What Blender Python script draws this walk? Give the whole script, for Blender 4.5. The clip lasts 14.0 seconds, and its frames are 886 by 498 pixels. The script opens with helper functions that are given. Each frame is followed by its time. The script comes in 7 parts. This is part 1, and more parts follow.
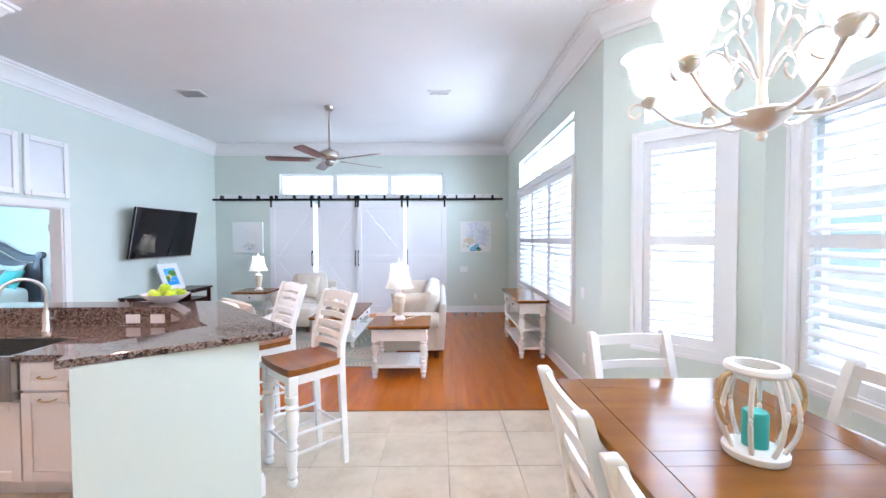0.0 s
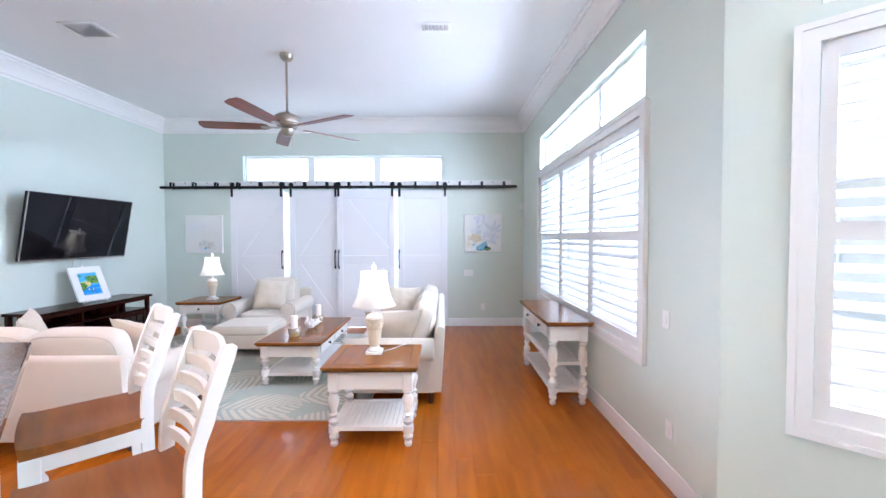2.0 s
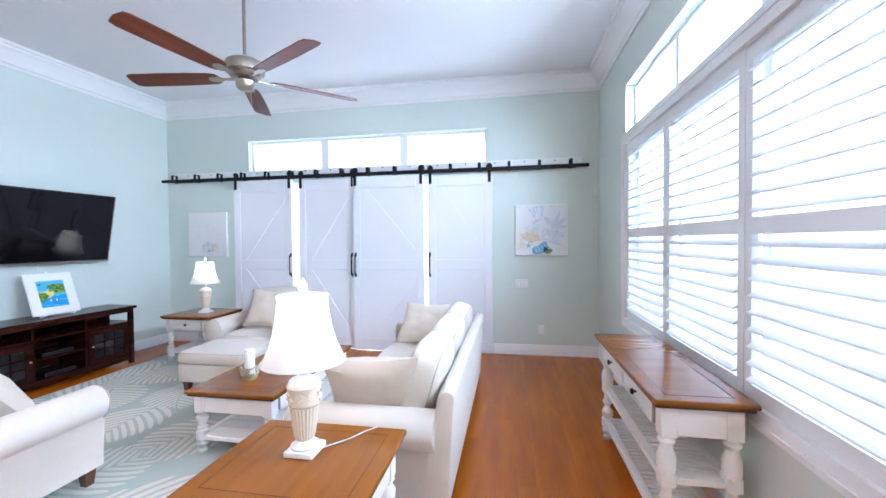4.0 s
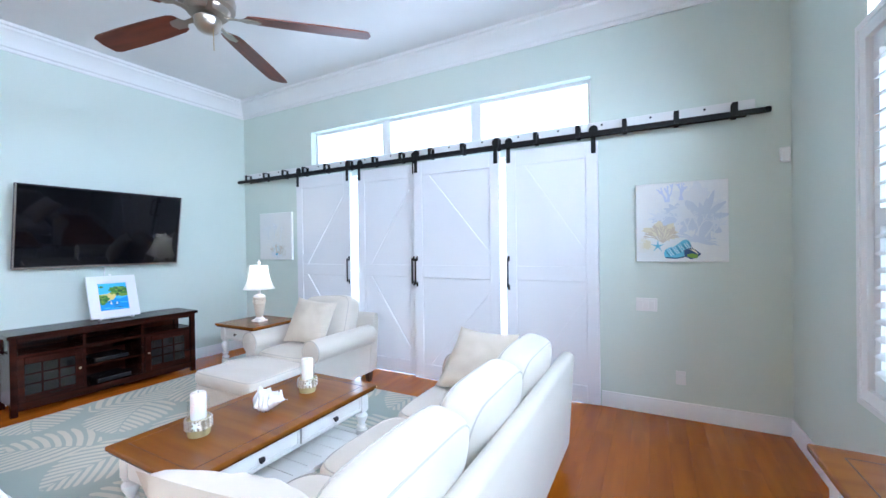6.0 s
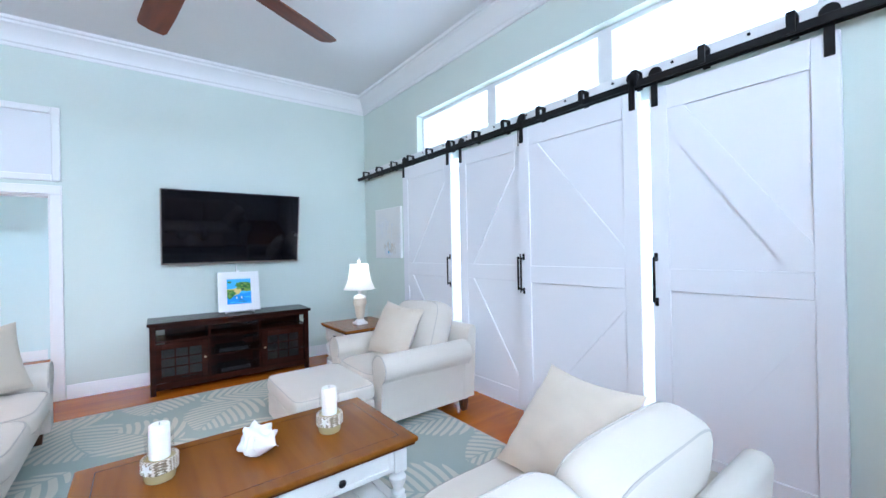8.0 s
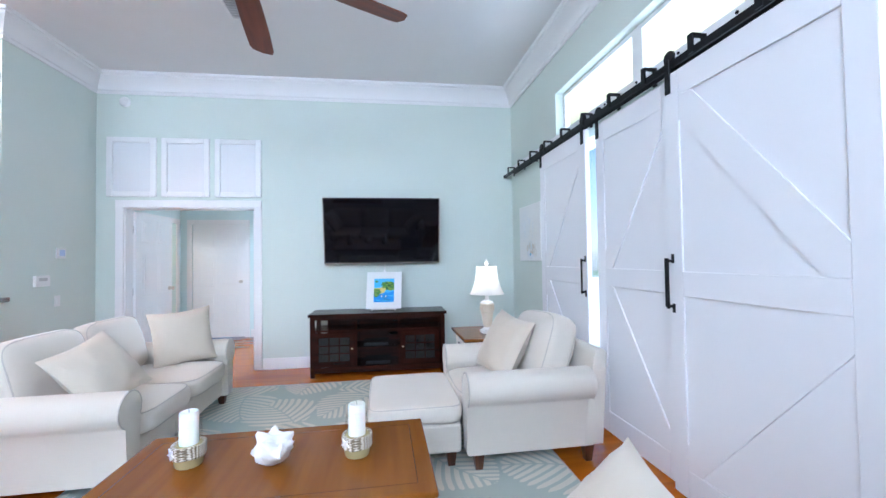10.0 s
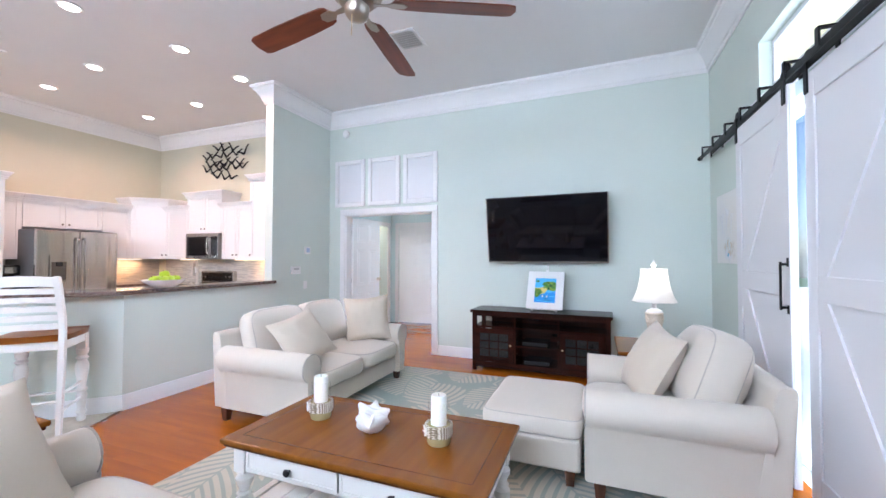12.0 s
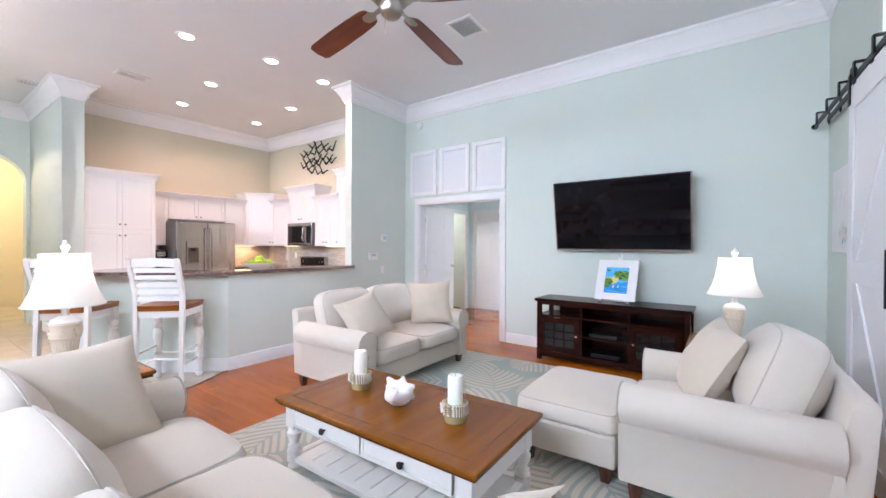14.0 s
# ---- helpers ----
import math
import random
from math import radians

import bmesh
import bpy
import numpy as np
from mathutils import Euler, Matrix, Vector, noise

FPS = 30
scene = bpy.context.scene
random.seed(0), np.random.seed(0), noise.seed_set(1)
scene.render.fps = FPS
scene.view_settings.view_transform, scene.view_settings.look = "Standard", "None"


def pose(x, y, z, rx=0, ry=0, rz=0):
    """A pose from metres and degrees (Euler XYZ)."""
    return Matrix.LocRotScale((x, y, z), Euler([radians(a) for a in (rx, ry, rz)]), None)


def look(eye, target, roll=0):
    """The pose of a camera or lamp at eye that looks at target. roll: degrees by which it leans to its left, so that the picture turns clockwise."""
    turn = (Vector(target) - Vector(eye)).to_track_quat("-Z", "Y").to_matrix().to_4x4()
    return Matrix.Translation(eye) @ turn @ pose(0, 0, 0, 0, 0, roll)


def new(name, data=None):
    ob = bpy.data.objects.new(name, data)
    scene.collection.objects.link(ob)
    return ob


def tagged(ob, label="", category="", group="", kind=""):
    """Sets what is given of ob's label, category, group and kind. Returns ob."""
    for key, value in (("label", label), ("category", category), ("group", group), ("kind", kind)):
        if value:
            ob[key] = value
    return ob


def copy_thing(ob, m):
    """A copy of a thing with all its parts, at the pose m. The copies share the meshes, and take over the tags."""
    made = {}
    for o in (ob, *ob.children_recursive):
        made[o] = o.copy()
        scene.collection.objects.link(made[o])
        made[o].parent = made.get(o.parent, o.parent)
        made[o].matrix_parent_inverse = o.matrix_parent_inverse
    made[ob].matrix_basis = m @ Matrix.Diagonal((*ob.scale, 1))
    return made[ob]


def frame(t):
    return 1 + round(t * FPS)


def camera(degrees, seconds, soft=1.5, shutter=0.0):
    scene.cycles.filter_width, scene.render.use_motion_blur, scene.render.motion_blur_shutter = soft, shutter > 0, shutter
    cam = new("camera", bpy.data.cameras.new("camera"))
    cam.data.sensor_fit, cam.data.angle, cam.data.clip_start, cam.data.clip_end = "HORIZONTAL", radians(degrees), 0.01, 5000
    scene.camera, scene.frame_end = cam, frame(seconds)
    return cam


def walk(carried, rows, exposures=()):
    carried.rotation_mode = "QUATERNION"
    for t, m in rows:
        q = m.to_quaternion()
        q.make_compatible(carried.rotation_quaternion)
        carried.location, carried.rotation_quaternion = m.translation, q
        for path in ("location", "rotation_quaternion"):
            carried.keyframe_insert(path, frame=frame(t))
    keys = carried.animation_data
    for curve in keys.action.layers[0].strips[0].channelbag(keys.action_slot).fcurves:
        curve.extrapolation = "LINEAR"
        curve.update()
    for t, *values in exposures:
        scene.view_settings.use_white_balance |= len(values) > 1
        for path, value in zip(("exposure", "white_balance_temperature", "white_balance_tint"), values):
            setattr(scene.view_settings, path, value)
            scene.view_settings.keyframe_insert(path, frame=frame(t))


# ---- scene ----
cam = camera(97.0, 14.0)
PATH = [
    (0, (0.184, 0.265, 1.626), (0.199, 2.264, 1.571), -0.2),
    (0.5, (0.165, 0.61, 1.612), (0.184, 2.609, 1.556), -0.2),
    (1, (0.186, 1.009, 1.596), (0.201, 3.008, 1.539), -0.2),
    (1.5, (0.221, 1.437, 1.587), (0.231, 3.437, 1.533), -0.2),
    (2, (0.258, 1.859, 1.576), (0.255, 3.859, 1.518), -0.2),
    (4.5, (0.628, 3.919, 1.503), (0.154, 5.861, 1.473), -0.6),
    (5, (0.671, 4.291, 1.476), (0.057, 6.194, 1.459), -0.6),
    (5.5, (0.704, 4.642, 1.471), (-0.059, 6.491, 1.456), -0.6),
    (6, (0.744, 4.986, 1.477), (-0.196, 6.751, 1.463), -0.8),
    (6.5, (0.774, 5.345, 1.479), (-0.346, 7.002, 1.466), -0.7),
    (7, (0.807, 5.718, 1.461), (-0.493, 7.238, 1.456), -0.7),
    (7.5, (0.715, 5.953, 1.438), (-0.732, 7.334, 1.436), -0.9),
    (10, (0.461, 7.062, 1.361), (-1.515, 7.368, 1.41), -0.8),
    (10.5, (0.396, 7.243, 1.357), (-1.603, 7.262, 1.411), -0.3),
    (11, (0.38, 7.379, 1.343), (-1.605, 7.139, 1.402), -0.1),
    (11.5, (0.356, 7.521, 1.352), (-1.575, 7.002, 1.406), -0.1),
    (12, (0.38, 7.645, 1.363), (-1.484, 6.92, 1.41), 0.1),
    (12.5, (0.37, 7.759, 1.354), (-1.423, 6.874, 1.396), 0.2),
    (13, (0.313, 7.868, 1.336), (-1.425, 6.879, 1.367), 0.2),
    (13.5, (0.286, 7.953, 1.356), (-1.403, 6.88, 1.359), 0.2),
    (14, (0.257, 8.008, 1.354), (-1.381, 6.86, 1.338), 0.3),
]
walk(cam, [(t, look(eye, target, roll)) for t, eye, target, roll in PATH], [(0, 0.36, 5300, 15), (2, 0.39, 5350, 16), (5, 0.43, 5050, 12), (7, 0.30, 5050, 10), (11, 0.23, 5300, 14), (14, 0.25, 5650, 18)])

# ---- plan, in metres ----
W, R, B, H = -4.69, 1.68, 8.83, 3.66          # TV wall, window wall, barn door wall, ceiling
T = 0.15                                       # wall thickness
SKEW = Matrix.Translation((-4.69, 8.83, 0)) @ Matrix.Rotation(radians(-1.66), 4, "Z") @ Matrix.Translation((4.69, -8.83, 0))   # the TV wall runs a little out of square
ROOM = [(1.68, -1.6), (1.68, 0.25), (2.5, 1.07), (2.5, 3.05), (1.68, 3.87), (1.68, 8.83), (-4.69, 8.83), (-4.84, 3.65),
        (-3.64, 3.65), (-3.64, 3.52), (-4.69, 3.52), (-4.69, -0.2), (-1.42, -0.2), (-1.42, 0.47), (-1.18, 0.47), (-1.18, -1.6)]

# ---- light ----
world = bpy.data.worlds.new("world")
scene.world = world
world.use_nodes = True
sky = world.node_tree.nodes.new("ShaderNodeTexSky")
sky.sky_type, sky.sun_disc, sky.sun_elevation, sky.sun_rotation = "NISHITA", False, radians(59), radians(188)
world.node_tree.links.new(sky.outputs[0], world.node_tree.nodes["Background"].inputs[0])
world.node_tree.nodes["Background"].inputs[1].default_value = 0.15
sun = new("sun", bpy.data.lights.new("sun", "SUN"))
sun.data.energy, sun.data.angle, sun.data.color = 3.0, radians(0.5), (1, 0.96, 0.9)
sun.matrix_world = look((-1, -7, 12), (0, 0, 0))


def area(name, eye, target, w, h, power, color=(1, 1, 1), spread=math.pi):
    ob = new(name, bpy.data.lights.new(name, "AREA"))
    ob.data.shape, ob.data.size, ob.data.size_y, ob.data.energy, ob.data.color = "RECTANGLE", w, h, power, color
    ob.data.spread = spread
    ob.matrix_world = look(eye, target)
    return ob


def bulb(name, place, power, color=(1, 0.8, 0.55), radius=0.04):
    ob = new(name, bpy.data.lights.new(name, "POINT"))
    ob.data.energy, ob.data.color, ob.data.shadow_soft_size = power, color, radius
    ob.location = place
    return ob


DAY = (0.90, 0.95, 1.0)
WARM = (1.0, 0.52, 0.22)
# sky light through the transoms and over the shutters
area("daylight_transom", (1.87, 6.15, 2.80), (0, 6.15, 2.0), 2.95, 0.42, 98, DAY, radians(145))
area("daylight_transom_bay", (2.26, 3.55, 2.845), (1.26, 2.55, 2.65), 0.54, 0.45, 24, DAY, radians(145))
area("daylight_transom_nook", (2.69, 2.04, 2.845), (1, 2.04, 2.1), 1.4, 0.45, 58, DAY, radians(145))
# added lamp at the unseen third side of the bay
area("daylight_transom_side", (2.21, 0.53, 2.845), (1.21, 1.53, 2.65), 0.72, 0.45, 24, DAY, radians(145))
area("daylight_living_sky", (4.1, 6.13, 3.6), (0.0, 6.13, 1.4), 3.6, 2.4, 230, DAY)
area("daylight_bay_sky", (3.7, 5.1, 4.2), (1.5, 2.9, 1.2), 1.4, 2.2, 25, DAY)
area("daylight_nook_sky", (4.8, 2.06, 4.3), (1.2, 2.06, 1.1), 2.2, 2.4, 140, DAY)
# second added lamp for that unseen bay side
area("daylight_side_sky", (3.7, -1.0, 4.2), (1.5, 1.2, 1.2), 1.4, 2.2, 30, DAY)
area("daylight_slider", (-1.57, 9.6, 1.25), (-1.57, 8, 1.25), 3.6, 2.3, 150, DAY)
# fill lamp added to brighten the bedroom and its doorway
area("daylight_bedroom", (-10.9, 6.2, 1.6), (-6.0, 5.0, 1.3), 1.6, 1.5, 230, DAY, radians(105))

# ---- helpers for meshes ----
def part(name, bm, material, parent=None, label="", smooth=False):
    """Link a bmesh, or a mesh that is shared, as one object under its parent."""
    if isinstance(bm, bmesh.types.BMesh):
        bmesh.ops.recalc_face_normals(bm, faces=bm.faces)
        me = bpy.data.meshes.new(name)
        bm.to_mesh(me)
        bm.free()
        me.materials.append(material)
        if smooth:
            me.polygons.foreach_set("use_smooth", [True] * len(me.polygons))
            me.set_sharp_from_angle(angle=radians(40))
    else:
        me = bm
    ob = new(name, me)
    if parent is not None:
        ob.parent = parent
    if label:
        ob["label"] = label
    return ob


def thing(name, label, category, m=None, group="", kind=""):
    ob = new(name)
    ob.empty_display_size = 0.1
    if m is not None:
        ob.matrix_world = m
    return tagged(ob, label, category, group, kind)


def add_box(bm, x0, x1, y0, y1, z0, z1, bevel=0.0, segs=2, m=None):
    r = bmesh.ops.create_cube(bm, size=1, matrix=Matrix.Translation(((x0 + x1) / 2, (y0 + y1) / 2, (z0 + z1) / 2)) @ Matrix.Diagonal((abs(x1 - x0), abs(y1 - y0), abs(z1 - z0), 1)))
    vs = r["verts"]
    if bevel > 0:
        es = list({e for v in vs for e in v.link_edges})
        q = bmesh.ops.bevel(bm, geom=es, offset=bevel, segments=segs, affect="EDGES", profile=0.5)
        vs = list({v for f in q["faces"] for v in f.verts} | {v for v in vs if v.is_valid})
    if m is not None:
        bmesh.ops.transform(bm, matrix=m, verts=vs)
    return vs


def box(x0, x1, y0, y1, z0, z1, bevel=0.0, segs=2, m=None):
    bm = bmesh.new()
    add_box(bm, x0, x1, y0, y1, z0, z1, bevel, segs, m)
    return bm


def boxes(rows, bevel=0.0):
    bm = bmesh.new()
    for r in rows:
        add_box(bm, *r, bevel=bevel)
    return bm


def add_lathe(bm, profile, n=20, m=None, cap=True):
    """profile: radius, z, from the bottom up."""
    m = m or Matrix()
    rings = [[bm.verts.new(m @ Vector((r * math.cos(2 * math.pi * k / n), r * math.sin(2 * math.pi * k / n), z))) for k in range(n)] for r, z in profile]
    for a, b in zip(rings, rings[1:]):
        for k in range(n):
            bm.faces.new((a[k], a[(k + 1) % n], b[(k + 1) % n], b[k]))
    if cap:
        bm.faces.new(rings[0][::-1])
        bm.faces.new(rings[-1])


def lathe(profile, n=20, m=None, cap=True):
    bm = bmesh.new()
    add_lathe(bm, profile, n, m, cap)
    return bm


def add_tube(bm, pts, r, n=8, closed=False, taper=None):
    pts = [Vector(p) for p in pts]
    rings, up = [], Vector((0, 0, 1))
    for i, p in enumerate(pts):
        a, b = (pts[i - 1], pts[(i + 1) % len(pts)]) if closed else (pts[max(i - 1, 0)], pts[min(i + 1, len(pts) - 1)])
        d = (b - a).normalized()
        side = d.cross(up)
        if side.length < 0.05:
            side = d.cross(Vector((1, 0, 0)))
        side.normalize()
        top = side.cross(d)
        q = r * (taper[i] if taper else 1)
        rings.append([bm.verts.new(p + q * (math.cos(2 * math.pi * k / n) * side + math.sin(2 * math.pi * k / n) * top)) for k in range(n)])
    pairs = list(zip(rings, rings[1:])) + ([(rings[-1], rings[0])] if closed else [])
    for a, b in pairs:
        for k in range(n):
            bm.faces.new((a[k], a[(k + 1) % n], b[(k + 1) % n], b[k]))
    if not closed:
        bm.faces.new(rings[0][::-1])
        bm.faces.new(rings[-1])


def tube(pts, r, n=8, closed=False, taper=None):
    bm = bmesh.new()
    add_tube(bm, pts, r, n, closed, taper)
    return bm


def add_prism(bm, poly, z0, z1, m=None, bevel=0.0):
    m = m or Matrix()
    lo = [bm.verts.new(m @ Vector((x, y, z0))) for x, y in poly]
    hi = [bm.verts.new(m @ Vector((x, y, z1))) for x, y in poly]
    n = len(poly)
    fs = [bm.faces.new(lo[::-1]), bm.faces.new(hi)] + [bm.faces.new((lo[k], lo[(k + 1) % n], hi[(k + 1) % n], hi[k])) for k in range(n)]
    if bevel:
        es = list({e for f in fs[:2] for e in f.edges})
        bmesh.ops.bevel(bm, geom=es, offset=bevel, segments=2, affect="EDGES", profile=0.5)


def prism(poly, z0, z1, m=None, bevel=0.0):
    bm = bmesh.new()
    add_prism(bm, poly, z0, z1, m, bevel)
    return bm


def smooth_path(pts, n=8):
    """A Catmull-Rom curve through the points."""
    pts = [Vector(p) for p in pts]
    out = []
    for i in range(len(pts) - 1):
        a, b, c, d = pts[max(i - 1, 0)], pts[i], pts[i + 1], pts[min(i + 2, len(pts) - 1)]
        for k in range(n):
            t = k / n
            out.append(0.5 * (2 * b + (c - a) * t + (2 * a - 5 * b + 4 * c - d) * t * t + (3 * b - a - 3 * c + d) * t ** 3))
    return out + [pts[-1]]


def sweep(path, profile, closed=False):
    """Sweep a profile of (offset to the left, z) along a plan path, mitred."""
    bm = bmesh.new()
    n = len(path)
    P = [Vector(p) for p in path]
    rings = []
    for i in range(n):
        d0 = (P[i] - P[i - 1]).normalized() if closed or i else (P[1] - P[0]).normalized()
        d1 = (P[(i + 1) % n] - P[i]).normalized() if closed or i < n - 1 else d0
        n0, n1 = Vector((-d0.y, d0.x)), Vector((-d1.y, d1.x))
        mit = n0 + n1
        mit = mit / max(mit.dot(n0), 0.25)
        rings.append([bm.verts.new((P[i].x + mit.x * o, P[i].y + mit.y * o, z)) for o, z in profile])
    k = len(profile)
    for a, b in list(zip(rings, rings[1:])) + ([(rings[-1], rings[0])] if closed else []):
        for j in range(k):
            bm.faces.new((a[j], b[j], b[(j + 1) % k], a[(j + 1) % k]))
    if not closed:
        bm.faces.new(rings[0])
        bm.faces.new(rings[-1][::-1])
    return bm


def wall_bm(p0, p1, z0, z1, t, holes=()):
    """A wall from p0 to p1, its inner face on that line and its body to the right; holes: s0, s1, z0, z1."""
    bm = bmesh.new()
    p0, p1 = Vector(p0), Vector(p1)
    d = p1 - p0
    L = d.length
    ang = math.atan2(d.y, d.x)
    m = Matrix.Translation((p0.x, p0.y, 0)) @ Matrix.Rotation(ang, 4, "Z")
    ss = sorted({0, L, *[h[0] for h in holes], *[h[1] for h in holes]})
    zs = sorted({z0, z1, *[h[2] for h in holes], *[h[3] for h in holes]})
    solid = lambda i, j: 0 <= i < len(ss) - 1 and 0 <= j < len(zs) - 1 and not any(h[0] <= (ss[i] + ss[i + 1]) / 2 <= h[1] and h[2] <= (zs[j] + zs[j + 1]) / 2 <= h[3] for h in holes)
    def quad(*c):
        bm.faces.new([bm.verts.new(m @ Vector(v)) for v in c])
    for i in range(len(ss) - 1):
        for j in range(len(zs) - 1):
            if not solid(i, j):
                continue
            a, b, c, e = ss[i], ss[i + 1], zs[j], zs[j + 1]
            quad((a, 0, c), (a, 0, e), (b, 0, e), (b, 0, c))
            quad((a, -t, c), (b, -t, c), (b, -t, e), (a, -t, e))
            if not solid(i - 1, j): quad((a, 0, c), (a, -t, c), (a, -t, e), (a, 0, e))
            if not solid(i + 1, j): quad((b, 0, c), (b, 0, e), (b, -t, e), (b, -t, c))
            if not solid(i, j - 1): quad((a, 0, c), (b, 0, c), (b, -t, c), (a, -t, c))
            if not solid(i, j + 1): quad((a, 0, e), (a, -t, e), (b, -t, e), (b, 0, e))
    bmesh.ops.remove_doubles(bm, verts=bm.verts, dist=1e-5)
    return bm


def cushion(w, d, h, puff=0.03, e=0.28, n=12):
    """A soft box cushion with crowned faces, its centre at the origin."""
    bm = bmesh.new()
    bmesh.ops.create_cube(bm, size=2)
    bmesh.ops.subdivide_edges(bm, edges=bm.edges, cuts=n, use_grid_fill=True)
    for v in bm.verts:
        x, y, z = v.co
        r = max(abs(x), abs(y), abs(z))
        u = Vector((x, y, z))
        p = 1 / e
        k = (abs(x) ** p + abs(y) ** p + abs(z) ** p) ** (1 / p)
        u = u / k
        bulge = (1 - min(1, abs(u.x)) ** 2) * (1 - min(1, abs(u.y)) ** 2)
        side = (1 - min(1, abs(u.z)) ** 2)
        wob = 0.006 * noise.noise(Vector((u.x * 1.7 + w, u.y * 1.9 + d, u.z * 2)))
        v.co = (u.x * (w / 2 + 0.012 * side), u.y * (d / 2 + 0.012 * side), u.z * (h / 2 + puff * bulge) + wob)
    return bm


def welt(w, d, h, z, e, r=0.005):
    """Piping on a cushion's edge at the height z."""
    k = (1 - abs(2 * z / h) ** (1 / e)) ** e
    fat = 0.012 * (1 - (2 * z / h) ** 2)
    pts = []
    for j in range(64):
        a = 2 * math.pi * (j + 0.5) / 64
        c, q = math.cos(a), math.sin(a)
        pts.append((k * (w / 2 + fat) * math.copysign(abs(c) ** (2 * e), c), k * (d / 2 + fat) * math.copysign(abs(q) ** (2 * e), q), z))
    return tube(pts, r, 5, closed=True)


def pillow(s, t, n=16, seed=0):
    """A square scatter pillow with drawn-out corners, standing in the xz plane."""
    bm = bmesh.new()
    grid = {}
    for side in (1, -1):
        for i in range(n + 1):
            for j in range(n + 1):
                u, v = 2 * i / n - 1, 2 * j / n - 1
                edge = i in (0, n) or j in (0, n)
                if edge and side == -1:
                    grid[side, i, j] = grid[1, i, j]
                    continue
                pull = 0.90 + 0.10 * (u * u * v * v)
                hh = t / 2 * (max(0, (1 - u * u)) * max(0, (1 - v * v))) ** 0.42
                cr = 0.012 * noise.noise(Vector((u * 2.2 + seed, v * 2.2, side))) * (1 - u * u) + 0.008 * noise.noise(Vector((u * 5, v * 5 + seed, side)))
                grid[side, i, j] = bm.verts.new((u * s / 2 * (pull), side * (hh + (0 if edge else cr)), v * s / 2 * (0.90 + 0.10 * u * u)))
    for side in (1, -1):
        for i in range(n):
            for j in range(n):
                f = [grid[side, i, j], grid[side, i + 1, j], grid[side, i + 1, j + 1], grid[side, i, j + 1]]
                bm.faces.new(f if side == 1 else f[::-1])
    return bm


# ---- materials ----
def mat(name, color=(0.8, 0.8, 0.8), rough=0.5, metal=0.0, spec=0.5, coat=0.0):
    m = bpy.data.materials.new(name)
    m.use_nodes = True
    b = m.node_tree.nodes["Principled BSDF"]
    b.inputs["Base Color"].default_value = (*color, 1)
    b.inputs["Roughness"].default_value = rough
    b.inputs["Metallic"].default_value = metal
    b.inputs["Specular IOR Level"].default_value = spec
    b.inputs["Coat Weight"].default_value = coat
    return m


class Nodes:
    """Short hand for building node trees."""
    def __init__(self, m):
        self.m, self.t = m, m.node_tree
        self.b = self.t.nodes["Principled BSDF"]

    def add(self, kind, ins=None, **props):
        n = self.t.nodes.new(kind)
        if "data_type" in props: n.data_type = props["data_type"]
        if "blend_type" in props: n.blend_type = props["blend_type"]
        if "operation" in props: n.operation = props["operation"]
        if "rotation_type" in props: n.rotation_type = props["rotation_type"]
        if "voronoi_dimensions" in props: n.voronoi_dimensions = props["voronoi_dimensions"]
        for k, v in (ins or {}).items():
            if isinstance(v, bpy.types.NodeSocket):
                self.t.links.new(v, n.inputs[k])
            else:
                n.inputs[k].default_value = v
        return n

    def coord(self, scale=(1, 1, 1), kind="Object"):
        c = self.add("ShaderNodeTexCoord")
        return self.add("ShaderNodeMapping", {"Vector": c.outputs[kind], "Scale": scale}).outputs[0]

    def noise(self, vec, scale, detail=4, rough=0.55, out="Fac"):
        return self.add("ShaderNodeTexNoise", {"Vector": vec, "Scale": scale, "Detail": detail, "Roughness": rough}).outputs[out]

    def ramp(self, fac, stops):
        n = self.add("ShaderNodeValToRGB", {"Fac": fac})
        while len(n.color_ramp.elements) < len(stops):
            n.color_ramp.elements.new(0.5)
        for el, (p, c) in zip(n.color_ramp.elements, stops):
            el.position, el.color = p, (*c, 1) if len(c) == 3 else c
        return n.outputs[0]

    def mix(self, fac, a, b, blend="MIX"):
        n = self.add("ShaderNodeMix", data_type="RGBA", blend_type=blend)
        for i, v in ((0, fac), (6, a), (7, b)):
            if isinstance(v, bpy.types.NodeSocket):
                self.t.links.new(v, n.inputs[i])
            else:
                n.inputs[i].default_value = v if i == 0 else (*v, 1)
        return n.outputs[2]

    def math(self, op, a, b=0.0, c=0.0):
        n = self.add("ShaderNodeMath", operation=op)
        for i, v in enumerate((a, b, c)):
            if isinstance(v, bpy.types.NodeSocket):
                self.t.links.new(v, n.inputs[i])
            else:
                n.inputs[i].default_value = v
        return n.outputs[0]

    def to(self, name, sock):
        self.t.links.new(sock, self.b.inputs[name])
        return self

    def bump(self, height, strength=0.2, dist=0.01):
        n = self.add("ShaderNodeBump", {"Height": height, "Strength": strength, "Distance": dist})
        return self.to("Normal", n.outputs[0])


def painted(name, color, rough=0.6, bump=0.12, scale=90, var=0.04):
    m = mat(name, color, rough)
    n = Nodes(m)
    v = n.coord()
    a = n.noise(v, 1.3, 3)
    n.to("Base Color", n.mix(a, tuple(c * (1 - var) for c in color), tuple(min(1, c * (1 + var)) for c in color)))
    n.bump(n.noise(v, scale, 3), bump, 0.004)
    return m


